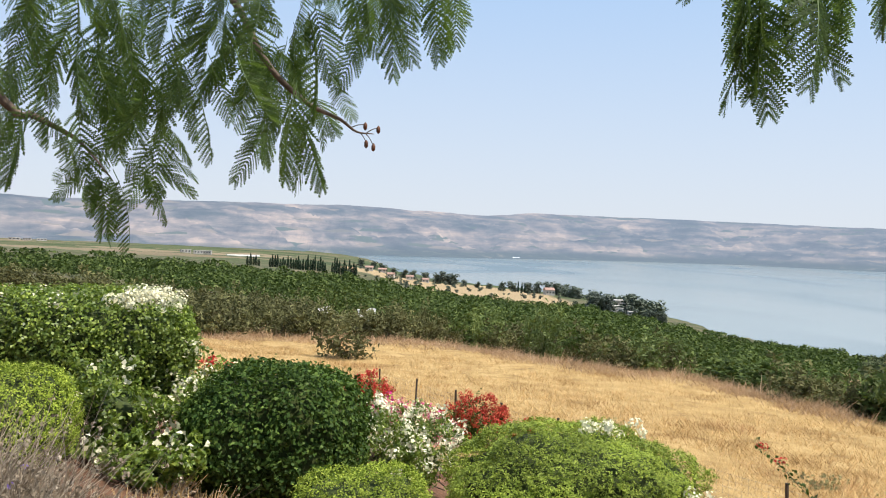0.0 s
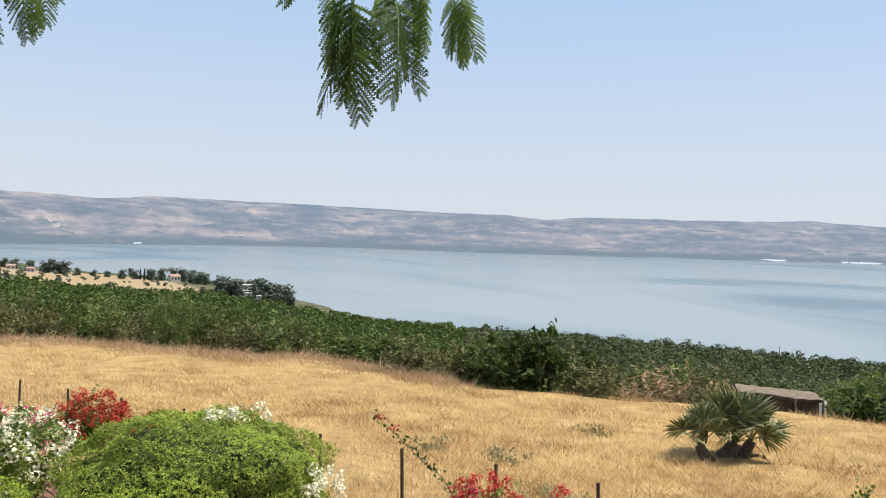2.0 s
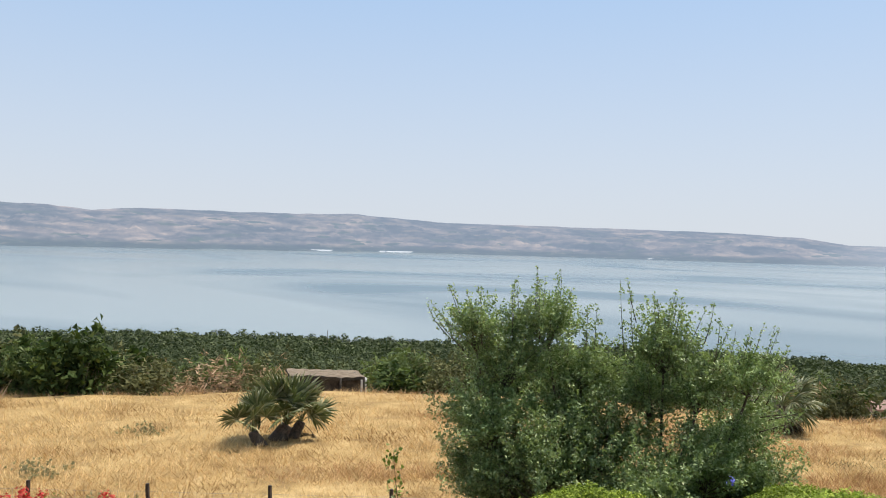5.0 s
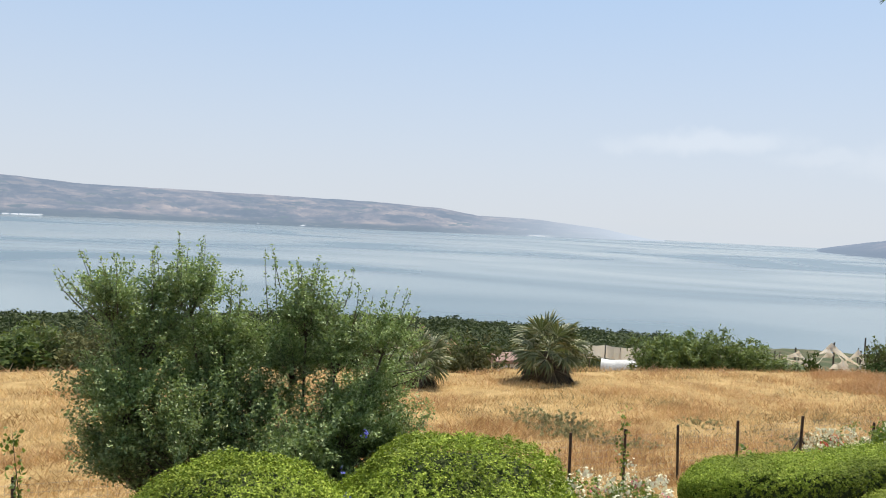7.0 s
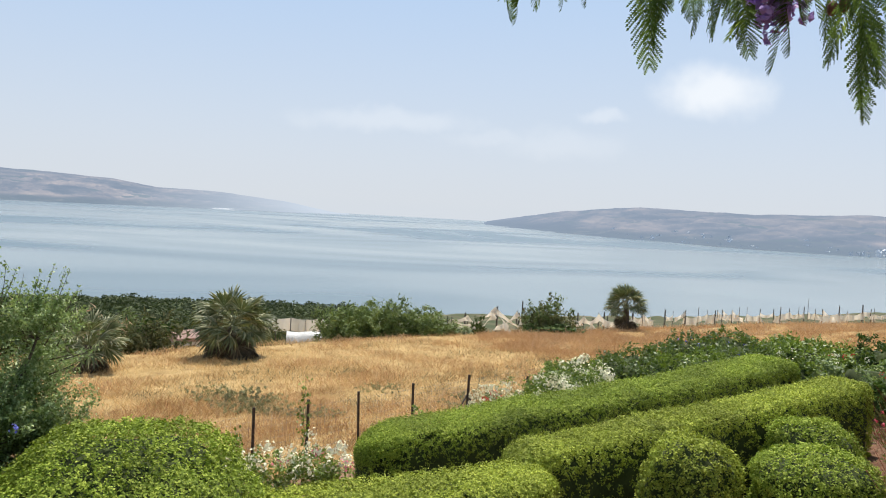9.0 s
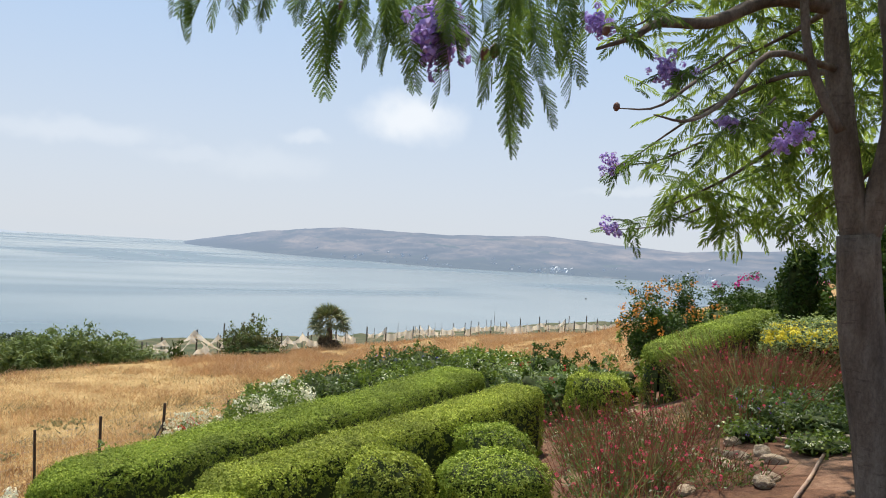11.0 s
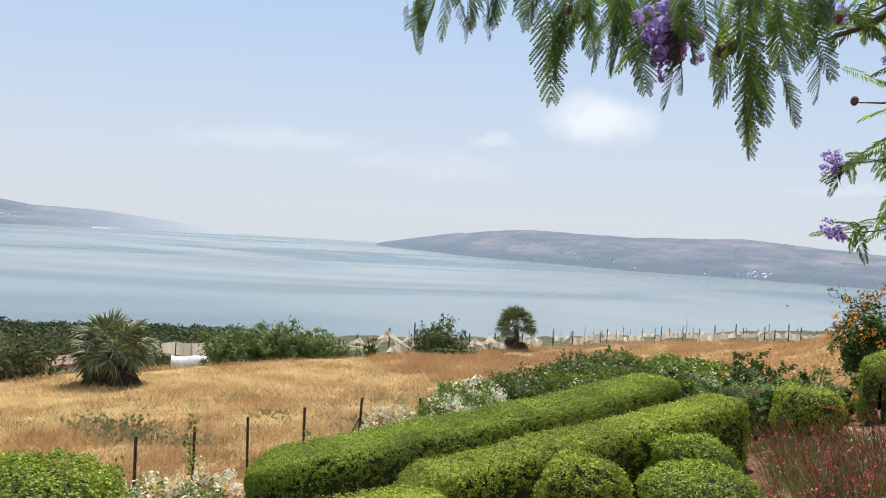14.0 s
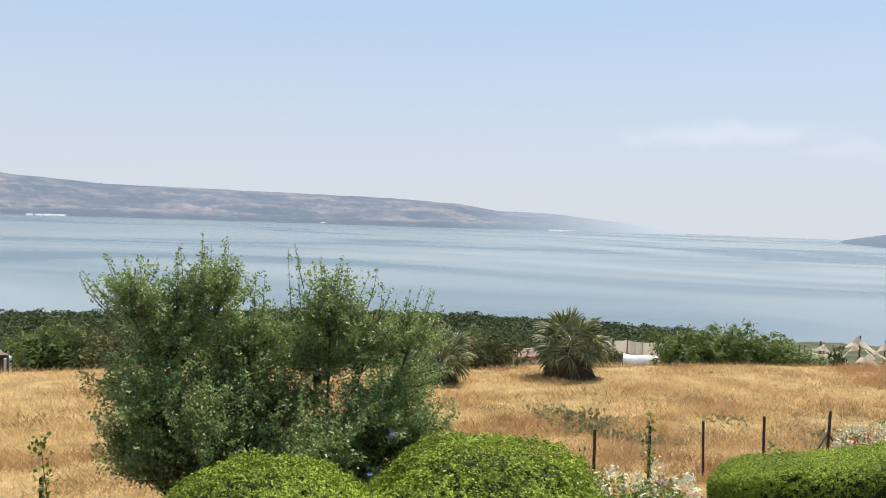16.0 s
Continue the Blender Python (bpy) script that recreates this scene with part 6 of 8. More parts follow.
tarp_shed(-5.1, 84, 1.9, 3.0, 2.5, "white sheeted tunnel among dark orchard trees")
tarp_shed(-8.0, 84, 1.2, 2.0, 2.3, "white sheeted tunnel among dark orchard trees")
tarp_shed(-13.5, 900, 34, 8, 1.6, "long white tunnel greenhouse on the far slope", 12)


def build_hut():
    ob = thing("field_hut", polar(47.6, 47.0), "low hut with a ragged thatched flat roof", "hut")
    ob.rotation_euler = (0, 0, radians(-47.6 + 8))
    part("wall", box_mesh("wall", (3.7, 2.6, 1.7), (0, 0, 0.65), M_OLDWOOD, 0.03), ob)
    X, Y = np.meshgrid(np.linspace(-2.05, 2.05, 40), np.linspace(-1.55, 0.9, 14), indexing="ij")
    Z = 1.44 + 0.04 * np.sin(X * 2.1) * np.cos(Y * 1.7) + 0.02 * np.sin(X * 9 + Y * 5) - 0.04 * X
    top = np.stack([X, Y, Z + 0.16], -1)
    roof = part("roof", grid_mesh("roof", top, M_THATCH), ob, "dry grey-brown thatch")
    edge = np.concatenate([top[:, 0], top[-1, 1:], top[::-1, -1][1:], top[0, ::-1][1:]])
    low = edge - (0, 0, 0.17) + np.stack([0 * edge[:, 0], 0 * edge[:, 0], 0.03 * np.sin(np.arange(len(edge)) * 1.7)], -1)
    part("roof_edge", grid_mesh("roof_edge", np.stack([edge, low], 1), M_OLDWOOD), roof, "ragged dry thatch fringe")
    for x in (-2.0, -0.7, 0.7, 2.0):
        me = tubes_mesh("post", [(np.array(((x, -1.55, -0.2), (x, -1.55, 1.52))), 0.06)], M_OLDWOOD, 6)
        part("post", me, ob)
    for i in range(9):
        x = -1.7 + i * 0.42
        part("plank", box_mesh("plank", (0.38, 0.05, 1.4), (x, -1.33, 0.62), M_OLDWOOD, 0.01), ob)
    t = thing("water_tank", polar(49.9, 47.2), "white plastic tank beside the hut", "tank")
    part("body", box_mesh("body", (0.95, 0.8, 1.35), (0, 0, 0.68), M_SHEET, 0.12), t)
    part("lid", box_mesh("lid", (0.4, 0.4, 0.10), (0, 0, 1.4), M_SHEET, 0.04), t)


build_hut()

m, nt, out = nodes_of("shade_net")
pb = nt.nodes.new("ShaderNodeBsdfPrincipled")
nn = noise_node(nt, 0.7, 4, 0.6, position(nt))
nt.links.new(ramp_node(nt, nn.outputs["Fac"], ((0.3, (0.50, 0.44, 0.36)), (0.7, (0.76, 0.69, 0.58)))).outputs[0], pb.inputs["Base Color"])
pb.inputs["Roughness"].default_value = 0.9
tp = nt.nodes.new("ShaderNodeBsdfTransparent")
mx = nt.nodes.new("ShaderNodeMixShader")
mx.inputs[0].default_value = 0.80
nt.links.new(tp.outputs[0], mx.inputs[1])
tl = nt.nodes.new("ShaderNodeBsdfTranslucent")
tl.inputs[0].default_value = (0.80, 0.72, 0.60, 1)
both = nt.nodes.new("ShaderNodeMixShader")
both.inputs[0].default_value = 0.45
nt.links.new(pb.outputs[0], both.inputs[1])
nt.links.new(tl.outputs[0], both.inputs[2])
nt.links.new(both.outputs[0], mx.inputs[2])
nt.links.new(mx.outputs[0], out.inputs[0])
M_NET = m


def pole(az, r, top_elev=None, h=4.0, thick=0.07, parent=None):
    """A pole, either of a given height or reaching up to an angle below the eye's level."""
    p = polar(az, r)
    if top_elev is not None:
        h = EYE_Z + r * math.tan(radians(top_elev)) - p.z
    ob = tagged(new("pole", tubes_mesh("pole", [(bend((0, 0, -0.3), (rb.uniform(-0.05, 0.05), 0, h), 3), (thick, thick * 0.9, thick * 0.8))], M_OLDWOOD, 6)), "weathered wooden net pole", "pole", "poles of the net plantation")
    ob.location = p
    return ob, np.array((p.x, p.y, p.z + h))


def net_sheet(a, b, drop, label, sag=1.2, seed=1, slack=0.0, folds=1.0):
    """A shade net hung between two high points, falling in folds; its lower edge droops."""
    g = np.random.default_rng(seed)
    U, V = np.meshgrid(np.linspace(0, 1, 26), np.linspace(0, 1, 9), indexing="ij")
    a, b = np.asarray(a), np.asarray(b)
    P = a[None, None] * (1 - U[..., None]) + b[None, None] * U[..., None]
    side = np.cross(b - a, (0, 0, 1))
    side /= np.linalg.norm(side) + 1e-9
    ph = g.uniform(0, 6.28, 4)
    P[..., 2] -= sag * 4 * U * (1 - U) * (1 - 0.25 * V) + drop * V * (1 - slack * 4 * U * (1 - U))
    P += side * (folds * (0.10 * np.sin(U * 23 + ph[0]) * V + 0.22 * np.sin(U * 9 + ph[1]) * V))[..., None]
    me = grid_mesh("shade_net", P - a, M_NET)
    ob = tagged(new("shade_net", me), label, "net", "shade nets")
    ob.location = a
    return ob


LBL = "torn beige shade net sagging between poles"
tops = {}
for i, (az, r, el) in enumerate(((104.7, 66, -6.4), (106.2, 67, -6.75), (107.45, 68, -6.85), (108.5, 70, -7.1), (110.2, 70, -6.45), (111.2, 72, -6.75), (111.95, 72, -6.3), (102.5, 68, -6.95), (101.3, 68, -7.3), (106.4, 70, -5.95), (112.9, 74, -6.5), (113.8, 76, -6.2))):
    ob, tops[i] = pole(az, r, el, thick=0.08)


def spot(az, r, el):
    """A point in the air, by bearing, distance and height above the eye's level."""
    return np.array((r * math.sin(radians(az)), r * math.cos(radians(az)), EYE_Z + r * math.tan(radians(el))))


SWAGS = ((104.55, -6.43, 101.7, -7.55, 0.75, 0.5), (104.55, -6.43, 108.0, -8.10, 0.45, 0.5), (104.55, -6.43, 105.7, -8.0, 0.2, 0.35), (104.55, -6.50, 103.6, -8.0, 0.25, 0.4), (106.05, -6.66, 104.75, -7.72, 0.3, 0.45), (106.05, -6.66, 106.7, -7.8, 0.1, 0.5), (107.35, -6.85, 106.4, -7.75, 0.2, 0.3), (107.35, -6.85, 108.6, -7.1, 0.25, 0.25), (102.7, -7.1, 101.6, -7.45, 0.2, 0.3), (102.7, -7.1, 103.3, -7.75, 0.1, 0.4), (108.6, -7.1, 109.9, -6.8, 0.4, 0.35),
         (109.9, -6.8, 109.1, -7.7, 0.15, 0.4), (109.9, -6.8, 110.6, -6.65, 0.35, 0.6), (110.6, -6.65, 111.6, -6.4, 0.5, 0.5), (110.6, -6.65, 109.7, -7.7, 0.2, 0.4), (111.6, -6.4, 112.6, -6.9, 0.2, 0.6), (112.6, -6.9, 113.8, -6.5, 0.4, 0.5), (111.6, -6.4, 110.9, -7.5, 0.1, 0.35))
for k, (a0, e0, a1, e1, sag, drop) in enumerate(SWAGS):
    net_sheet(spot(a0, 66, e0), spot(a1, 63.5, e1), drop, LBL, sag, 1 + k, 0.2, 1.4)
for az, el in ((101.6, -7.3), (102.7, -7.05), (106.05, -6.6), (107.35, -6.8), (109.9, -6.75), (110.6, -6.6), (111.6, -6.35), (109.1, -7.0), (112.2, -6.5)):
    pole(az, 66.2, el, thick=0.05)
rp = random.Random(5)
prev = None
for i in range(46):
    az = 113.8 + 20.5 * i / 45 + rp.uniform(-0.25, 0.25)
    crest = float(np.interp(az, (113, 120, 129, 134), (-6.75, -5.9, -4.95, -4.55)))
    tall = rp.choice((0.35, 0.45, 0.5, 0.6, 0.7, 1.15 if i % 6 == 0 else 0.5))
    r = float(np.interp(az, (113, 134), (82, 106))) + rp.uniform(-4, 6)
    ob, top = pole(az, r, crest + tall, thick=rp.choice((0.025, 0.035, 0.055, 0.08)))
    hang = spot(az, r, crest + rp.uniform(0.12, 0.30))
    if prev is not None and rp.random() < 0.9:
        net_sheet(prev, hang, rp.uniform(0.5, 1.2), LBL, rp.uniform(0.05, 0.45), 20 + i, 0.3)
        if rp.random() < 0.16:
            net_sheet(top, spot(az + rp.choice((-0.7, 0.7)), r, crest), 0.5, LBL, 0.2, 120 + i, 0.2, 1.4)
    prev = hang
# the netted house below the field
for i, az in enumerate((88.6, 89.6, 90.6, 91.6, 92.6, 93.4)):
    ob, tops[20 + i] = pole(az, 62 + i % 2, -7.85 - 0.1 * (i % 2), thick=0.05)
for i in range(5):
    net_sheet(tops[20 + i], tops[21 + i], 0.95, "pale shade net wall of a plant house", 0.05, 60 + i, 0.0, 0.3)
tarp_shed(91.6, 56, 2.4, 2.0, top_height(91.2, 56, -8.8), "low white plastic tunnel below the net house")
house(83.7, 58, 1.7, 1.5, top_height(83.7, 58, -9.25), 30, "small white gabled shed below the field", 0.45, M_SHEET, 1)
# a power pole among the trees
ob, _ = pole(47.6, 330, -6.35, thick=0.16)

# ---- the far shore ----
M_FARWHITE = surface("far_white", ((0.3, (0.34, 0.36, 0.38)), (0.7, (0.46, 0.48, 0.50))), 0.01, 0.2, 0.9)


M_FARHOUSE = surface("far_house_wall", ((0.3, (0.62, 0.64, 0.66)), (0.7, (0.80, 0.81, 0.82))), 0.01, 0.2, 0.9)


def far_boxes(name, spots, label, category, mat, front=1.0):
    V, F = [], []
    for x, y, z, w, d, h, turn in spots:
        k = len(V)
        c, s = math.cos(turn), math.sin(turn)
        for zz in (z - 2, z + h):
            for ex, ey in ((-w, -d), (w, -d), (w, d), (-w, d)):
                V.append((x + (c * ex - s * ey) / 2, y + (s * ex + c * ey) / 2, z + h * front if zz > z and ey < 0 else zz))
        F += [(k, k + 1, k + 2, k + 3)[::-1], (k + 4, k + 5, k + 6, k + 7), (k, k + 1, k + 5, k + 4), (k + 1, k + 2, k + 6, k + 5), (k + 2, k + 3, k + 7, k + 6), (k + 3, k, k + 4, k + 7)]
    return tagged(new(name, mesh_of(name, V, F, mat, False)), label, category, kind="stuff")


def hill_spot(az, t):
    """A place on the hills: t from the far shore (0) to the ridge (1)."""
    shore = float(np.interp(az, FAR_A, FAR_R))
    ridge = min(shore * 1.28 + 150, 4750)
    r = shore - 20 + (ridge - shore + 20) * t
    top = ridge * math.tan(radians(float(np.interp(az, RIDGE_A, RIDGE_E)))) + EYE_Z
    z = LAKE_Z - 1 + (top - LAKE_Z + 1) * (0.05 * t + 0.95 * max((t - 0.10) / 0.90, 0) ** 1.15)
    return r * math.sin(radians(az)), r * math.cos(radians(az)), z


spots = []
for az0, n, w in ((43.8, 3, 30), (46.5, 4, 22), (51.2, 7, 26), (52.8, 5, 22), (66.5, 3, 24), (69.5, 3, 26), (77.0, 5, 20), (85.0, 5, 20), (28.5, 1, 26), (0.5, 1, 40), (5.0, 2, 26)):
    for i in range(n):
        x, y, z = hill_spot(az0 + i * 0.42 + rp.uniform(-0.1, 0.1), 0.055 + rp.uniform(0, 0.02))
        spots.append((x, y, z, w * rp.uniform(0.8, 1.5), 20, 5.5, -radians(az0)))
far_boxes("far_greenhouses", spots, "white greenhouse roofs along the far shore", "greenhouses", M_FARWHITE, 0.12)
spots = []
for i in range(300):
    az = rp.gauss(124, 4.5) if i < 110 else rp.uniform(112, 140)
    x, y, z = hill_spot(az, 0.06 + abs(rp.gauss(0, 0.2)))
    spots.append((x, y, z, rp.uniform(4, 10), rp.uniform(4, 8), rp.uniform(3, 8), rp.uniform(0, 3)))
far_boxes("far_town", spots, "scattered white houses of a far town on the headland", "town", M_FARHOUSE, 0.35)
bt = tagged(new("boat", tubes_mesh("boat", [(np.array(((-3.2, 0, 0.1), (-2.2, 0, 0.5), (2.2, 0, 0.5), (3.4, 0, 0.9))), np.array((0.5, 1.1, 1.1, 0.1)))], M_POST, 8)), "small dark boat far out on the lake", "boat")
bt.scale = (0.55, 0.55, 0.55)
bt.location = (1000 * math.sin(radians(130.6)), 1000 * math.cos(radians(130.6)), LAKE_Z)


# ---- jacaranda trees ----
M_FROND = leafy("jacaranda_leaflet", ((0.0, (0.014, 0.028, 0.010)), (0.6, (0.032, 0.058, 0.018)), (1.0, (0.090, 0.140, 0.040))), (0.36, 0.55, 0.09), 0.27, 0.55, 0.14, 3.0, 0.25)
# lit copy of the leaflet for crowns: backlight put into colour and translucency
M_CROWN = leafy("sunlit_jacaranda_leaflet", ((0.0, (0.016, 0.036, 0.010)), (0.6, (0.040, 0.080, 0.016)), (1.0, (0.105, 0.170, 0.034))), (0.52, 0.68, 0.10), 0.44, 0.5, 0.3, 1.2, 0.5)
M_JACFLOWER = petal_stuff("jacaranda_flower", (0.36, 0.22, 0.58), (0.60, 0.45, 0.85))
M_POD = surface("seed_pod", ((0.3, (0.07, 0.030, 0.018)), (0.7, (0.20, 0.085, 0.045))), 25, rough=0.6)


def frond_mesh(name, pairs, leaflets, seed, size=1.0, droop=0.10, length=0.42, fold=0.5):
    """A feathery twice-divided leaf along +x: stalk, side stalks close together on both sides, leaflets in pairs."""
    g = np.random.default_rng(seed)
    stalks, Q = [], []
    axis = bend((0, 0, 0), (length, 0, -droop * length), 8, -0.03)
    stalks.append((axis, np.linspace(0.0026, 0.0009, 8)))
    for i in range(pairs):
        u = 0.14 + 0.84 * (i + 0.5) / pairs
        k = min(int(u * 7), 6)
        o = axis[k] * (1 - (u * 7 - k)) + axis[k + 1] * (u * 7 - k)
        full = 0.096 * size * (math.sin(math.pi * (0.20 + 0.72 * u)) ** 0.75)
        for sgn in (-1, 1):
            ln = full * g.uniform(0.86, 1.12)
            an = radians(72 - 34 * u + g.uniform(-6, 6))
            d = np.array((math.cos(an), sgn * math.sin(an) * (1 - 0.35 * fold), -fold * g.uniform(0.7, 1.2)))
            d /= np.linalg.norm(d)
            curl = np.array((0.16 * ln, 0, -0.10 * ln))
            n = np.cross(d, (0, 0, 1.0) + g.normal(0, 0.2, 3))
            n /= np.linalg.norm(n) + 1e-9
            nz = np.cross(n, d)
            step = ln / leaflets
            e = o + d * ln + curl
            Q += [o - n * 0.0010, o + n * 0.0010, e]
            for j in range(leaflets):
                f = (j + 0.6) / leaflets
                c = o + d * ln * f + curl * f * f
                ll = 0.0128 * (1 if leaflets > 8 else 1.35) * (0.62 + 0.38 * math.sin(math.pi * (0.15 + 0.8 * f)))
                for s2 in (-1, 1):
                    v = n * s2 * 0.86 + d * 0.48 + nz * g.uniform(-0.30, 0.10)
                    v /= np.linalg.norm(v)
                    w = d * step * 0.60
                    Q += [c - w, c + w, c + v * ll + w * 0.4]
            Q += [e - n * step * 0.5, e + n * step * 0.5, e + d * step * 1.3]
    me = tri_mesh(name, np.array(Q), 3, M_FROND)
    bm = bmesh.new()
    bm.from_mesh(me)
    for P, R in stalks:
        v, f = tube(P, R, 3, False)
        vs = [bm.verts.new(x) for x in v]
        for q in f:
            bm.faces.new([vs[i] for i in q]).material_index = 1
    bm.to_mesh(me)
    bm.free()
    me.materials.append(M_STEM)
    return me


FINE = [frond_mesh("frond", 16, 10, k, 1.0, dr, 0.42, fo) for k, dr, fo in ((1, 0.05, 0.4), (2, 0.12, 0.9), (3, 0.25, 0.7), (4, 0.02, 1.2), (8, 0.3, 0.3))]
def blade_frond(name, pairs, seed, droop):
    """The same leaf as it looks from further off: each side stalk with its leaflets is one narrow folded blade."""
    g = np.random.default_rng(seed)
    V = []
    axis = bend((0, 0, 0), (0.42, 0, -droop * 0.42), pairs + 3, -0.03)
    for i in range(pairs):
        o, u = axis[i + 2], (i + 2) / (pairs + 2)
        full = 0.078 * math.sin(math.pi * (0.20 + 0.72 * u)) ** 0.75
        for sgn in (-1, 1):
            an = radians(72 - 34 * u + g.uniform(-7, 7))
            d = np.array((math.cos(an), sgn * math.sin(an), -g.uniform(0.1, 0.55)))
            d *= full * g.uniform(0.85, 1.12) / np.linalg.norm(d)
            wide = np.cross(d, (0, 0, 1.0) + g.normal(0, 0.25, 3))
            wide *= 0.0072 / (np.linalg.norm(wide) + 1e-9)
            m = o + d * 0.5 + (0, 0, 0.004)
            V += [o, m - wide, o + d + (0.012, 0, -0.01), o, o + d + (0.012, 0, -0.01), m + wide]
    me = tri_mesh(name, np.array(V), 3, M_FROND)
    bm = bmesh.new()
    bm.from_mesh(me)
    v, f = tube(axis[::3], np.linspace(0.003, 0.001, len(axis[::3])), 3, False)
    vs = [bm.verts.new(x) for x in v]
    for q in f:
        bm.faces.new([vs[i] for i in q]).material_index = 1
    bm.to_mesh(me)
    bm.free()
    me.materials.append(M_STEM)
    return me


COARSE = [blade_frond("frond", 20, k, dr) for k, dr in ((5, 0.10), (6, 0.25), (7, 0.18))]


def frond(tree, base, tip, roll, kinds, g):
    """Hang one leaf on a tree, from base to tip in world metres."""
    base, tip = Vector(base), Vector(tip)
    d = tip - base
    k = d.length * 0.86 / 0.42
    x = d.normalized()
    y = Vector((0, 0, 1)).cross(x)
    y = y.normalized() if y.length > 1e-3 else Vector((0, 1, 0))
    z = x.cross(y)
    m = Matrix((x, y, z)).transposed().to_4x4()
    ob = part("frond", g.choice(kinds), tree)
    ob.matrix_local = Matrix.Translation(-tree.location) @ Matrix.Translation(base) @ m @ Matrix.Rotation(roll, 4, "X") @ Matrix.Diagonal((k, k, k, 1))
    return ob


def seen_at(az, el, r):
    """A place r metres from the terrace's edge, by bearing and height above the eye's level."""
    return Vector((r * math.sin(radians(az)), r * math.cos(radians(az)), EYE_Z + r * math.tan(radians(el))))


def branch(tree, ctrl, r0, r1, n=12, mat=None, name="branch"):
    P = spline([Vector(c) - tree.location for c in ctrl], n)
    return part(name, tubes_mesh(name, [(P, np.linspace(r0, r1, n))], mat or M_BARK, 8), tree)


gj = random.Random(21)


def coarse_data():
    """The leaflets of the plainer leaves as arrays of corners, for whole crowns."""
    out = []
    for me in COARSE:
        V = np.empty(len(me.vertices) * 3, dtype=np.float32)
        me.vertices.foreach_get("co", V)
        V = V.reshape(-1, 3)
        idx = [tuple(q.vertices) for q in me.polygons if q.material_index == 0]
        out.append(V[np.array(idx)].reshape(-1, 3))
    return out


COARSE_V = coarse_data()


def crown_mass(tree, count, place, size, seed):
    """Many leaves joined into one crown; place(g) gives where each one grows."""
    g = np.random.default_rng(seed)
    parts = []
    for i in range(count):
        p = np.array(place(g)) - np.array(tree.location)
        th, ph, ro = g.uniform(0, 6.28), g.uniform(-0.9, 0.05), g.uniform(-0.8, 0.8)
        m = np.array(Euler((ro, -ph, th)).to_matrix())
        parts.append((COARSE_V[i % 3] * (size / 0.42 * g.uniform(0.75, 1.2))) @ m.T + p)
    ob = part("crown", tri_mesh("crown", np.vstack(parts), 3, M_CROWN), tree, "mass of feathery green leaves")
    return tagged(ob, kind="stuff")


# a tree behind the terrace whose outer branches hang into the view
north = thing("jacaranda_tree", on_ground(-2.3, -0.9), "jacaranda tree with drooping feathery green leaves", "tree", "jacaranda trees")
branch(north, ((-2.3, -0.9, gz(-2.3, -0.9) - 0.1), (-2.25, -0.85, 1.2), (-2.15, -0.7, 2.3), (-1.9, -0.3, 3.1)), 0.14, 0.08, 12, M_BARK, "trunk")
branch(north, ((-2.15, -0.7, 2.3), (-1.8, 0.5, 2.75), (-1.3, 1.4, 2.45), seen_at(-28.9, 8.3, 2.0), seen_at(-26.4, 6.7, 2.0), seen_at(-23.8, 5.3, 2.0), seen_at(-21.8, 3.0, 2.0)), 0.020, 0.001, 26)
branch(north, ((-1.9, -0.3, 3.1), (-1.3, 0.9, 3.0), (-0.8, 1.7, 2.5), seen_at(-15.2, 15.7, 2.0), seen_at(-12.4, 11.3, 2.0), seen_at(-9.7, 8.9, 2.0), seen_at(-7.4, 7.9, 2.0), seen_at(-6.2, 7.1, 2.0), seen_at(-5.0, 7.0, 2.0)), 0.014, 0.0010, 34)
for a0, e0, a1, e1 in ((-6.6, 7.35, -5.6, 7.6), (-6.0, 7.1, -5.5, 6.4), (-5.6, 7.05, -5.0, 6.2), (-5.5, 7.05, -4.7, 7.4)):
    branch(north, (seen_at(a0, e0, 2.0), seen_at((a0 + a1) / 2, (e0 + e1) / 2 + 0.08, 2.0), seen_at(a1, e1, 2.0)), 0.0013, 0.0009, 5, M_TWIG, "twig")
    bud = part("seed_pod", tubes_mesh("seed_pod", [(np.array(((0, 0, 0.006), (0, 0, 0.0), (0, 0, -0.009), (0, 0, -0.014))), np.array((0.001, 0.005, 0.005, 0.001)))], M_POD, 7), north, "small dark seed pod")
    bud.location = seen_at(a1, e1, 2.0) - north.location
branch(north, ((-1.9, -0.3, 3.1), (-0.9, 0.8, 3.05), (-0.1, 1.6, 2.6), (0.3, 1.9, 2.45)), 0.035, 0.006, 14)
branch(north, ((-1.9, -0.3, 3.1), (-0.8, 0.5, 3.1), (0.2, 1.2, 2.75), (0.72, 1.55, 2.36), (0.98, 1.55, 2.25)), 0.035, 0.005, 16)
branch(north, ((-1.3, 1.4, 2.45), (-1.0, 1.75, 2.3), (-0.7, 1.9, 2.25), (-0.45, 2.0, 2.2)), 0.015, 0.004, 12)
LEFT_1 = ((-9.9, 8.5, -8.6, 2.8), (-12.0, 8.0, -13.6, 2.9), (-10.8, 8.5, -11.4, 3.2), (-9.0, 9.0, -7.3, 5.5), (-7.9, 10.2, -6.3, 8.6), (-12.4, 11.0, -15.4, 6.1), (-13.2, 11.6, -14.2, 7.5), (-14.3, 13.0, -17.1, 8.0), (-10.7, 14.0, -9.0, 10.5), (-6.9, 16.4, -5.6, 11.6), (-4.2, 16.6, -3.7, 10.9), (-1.2, 17.1, -0.7, 11.2), (0.0, 17.4, 0.7, 13.1))
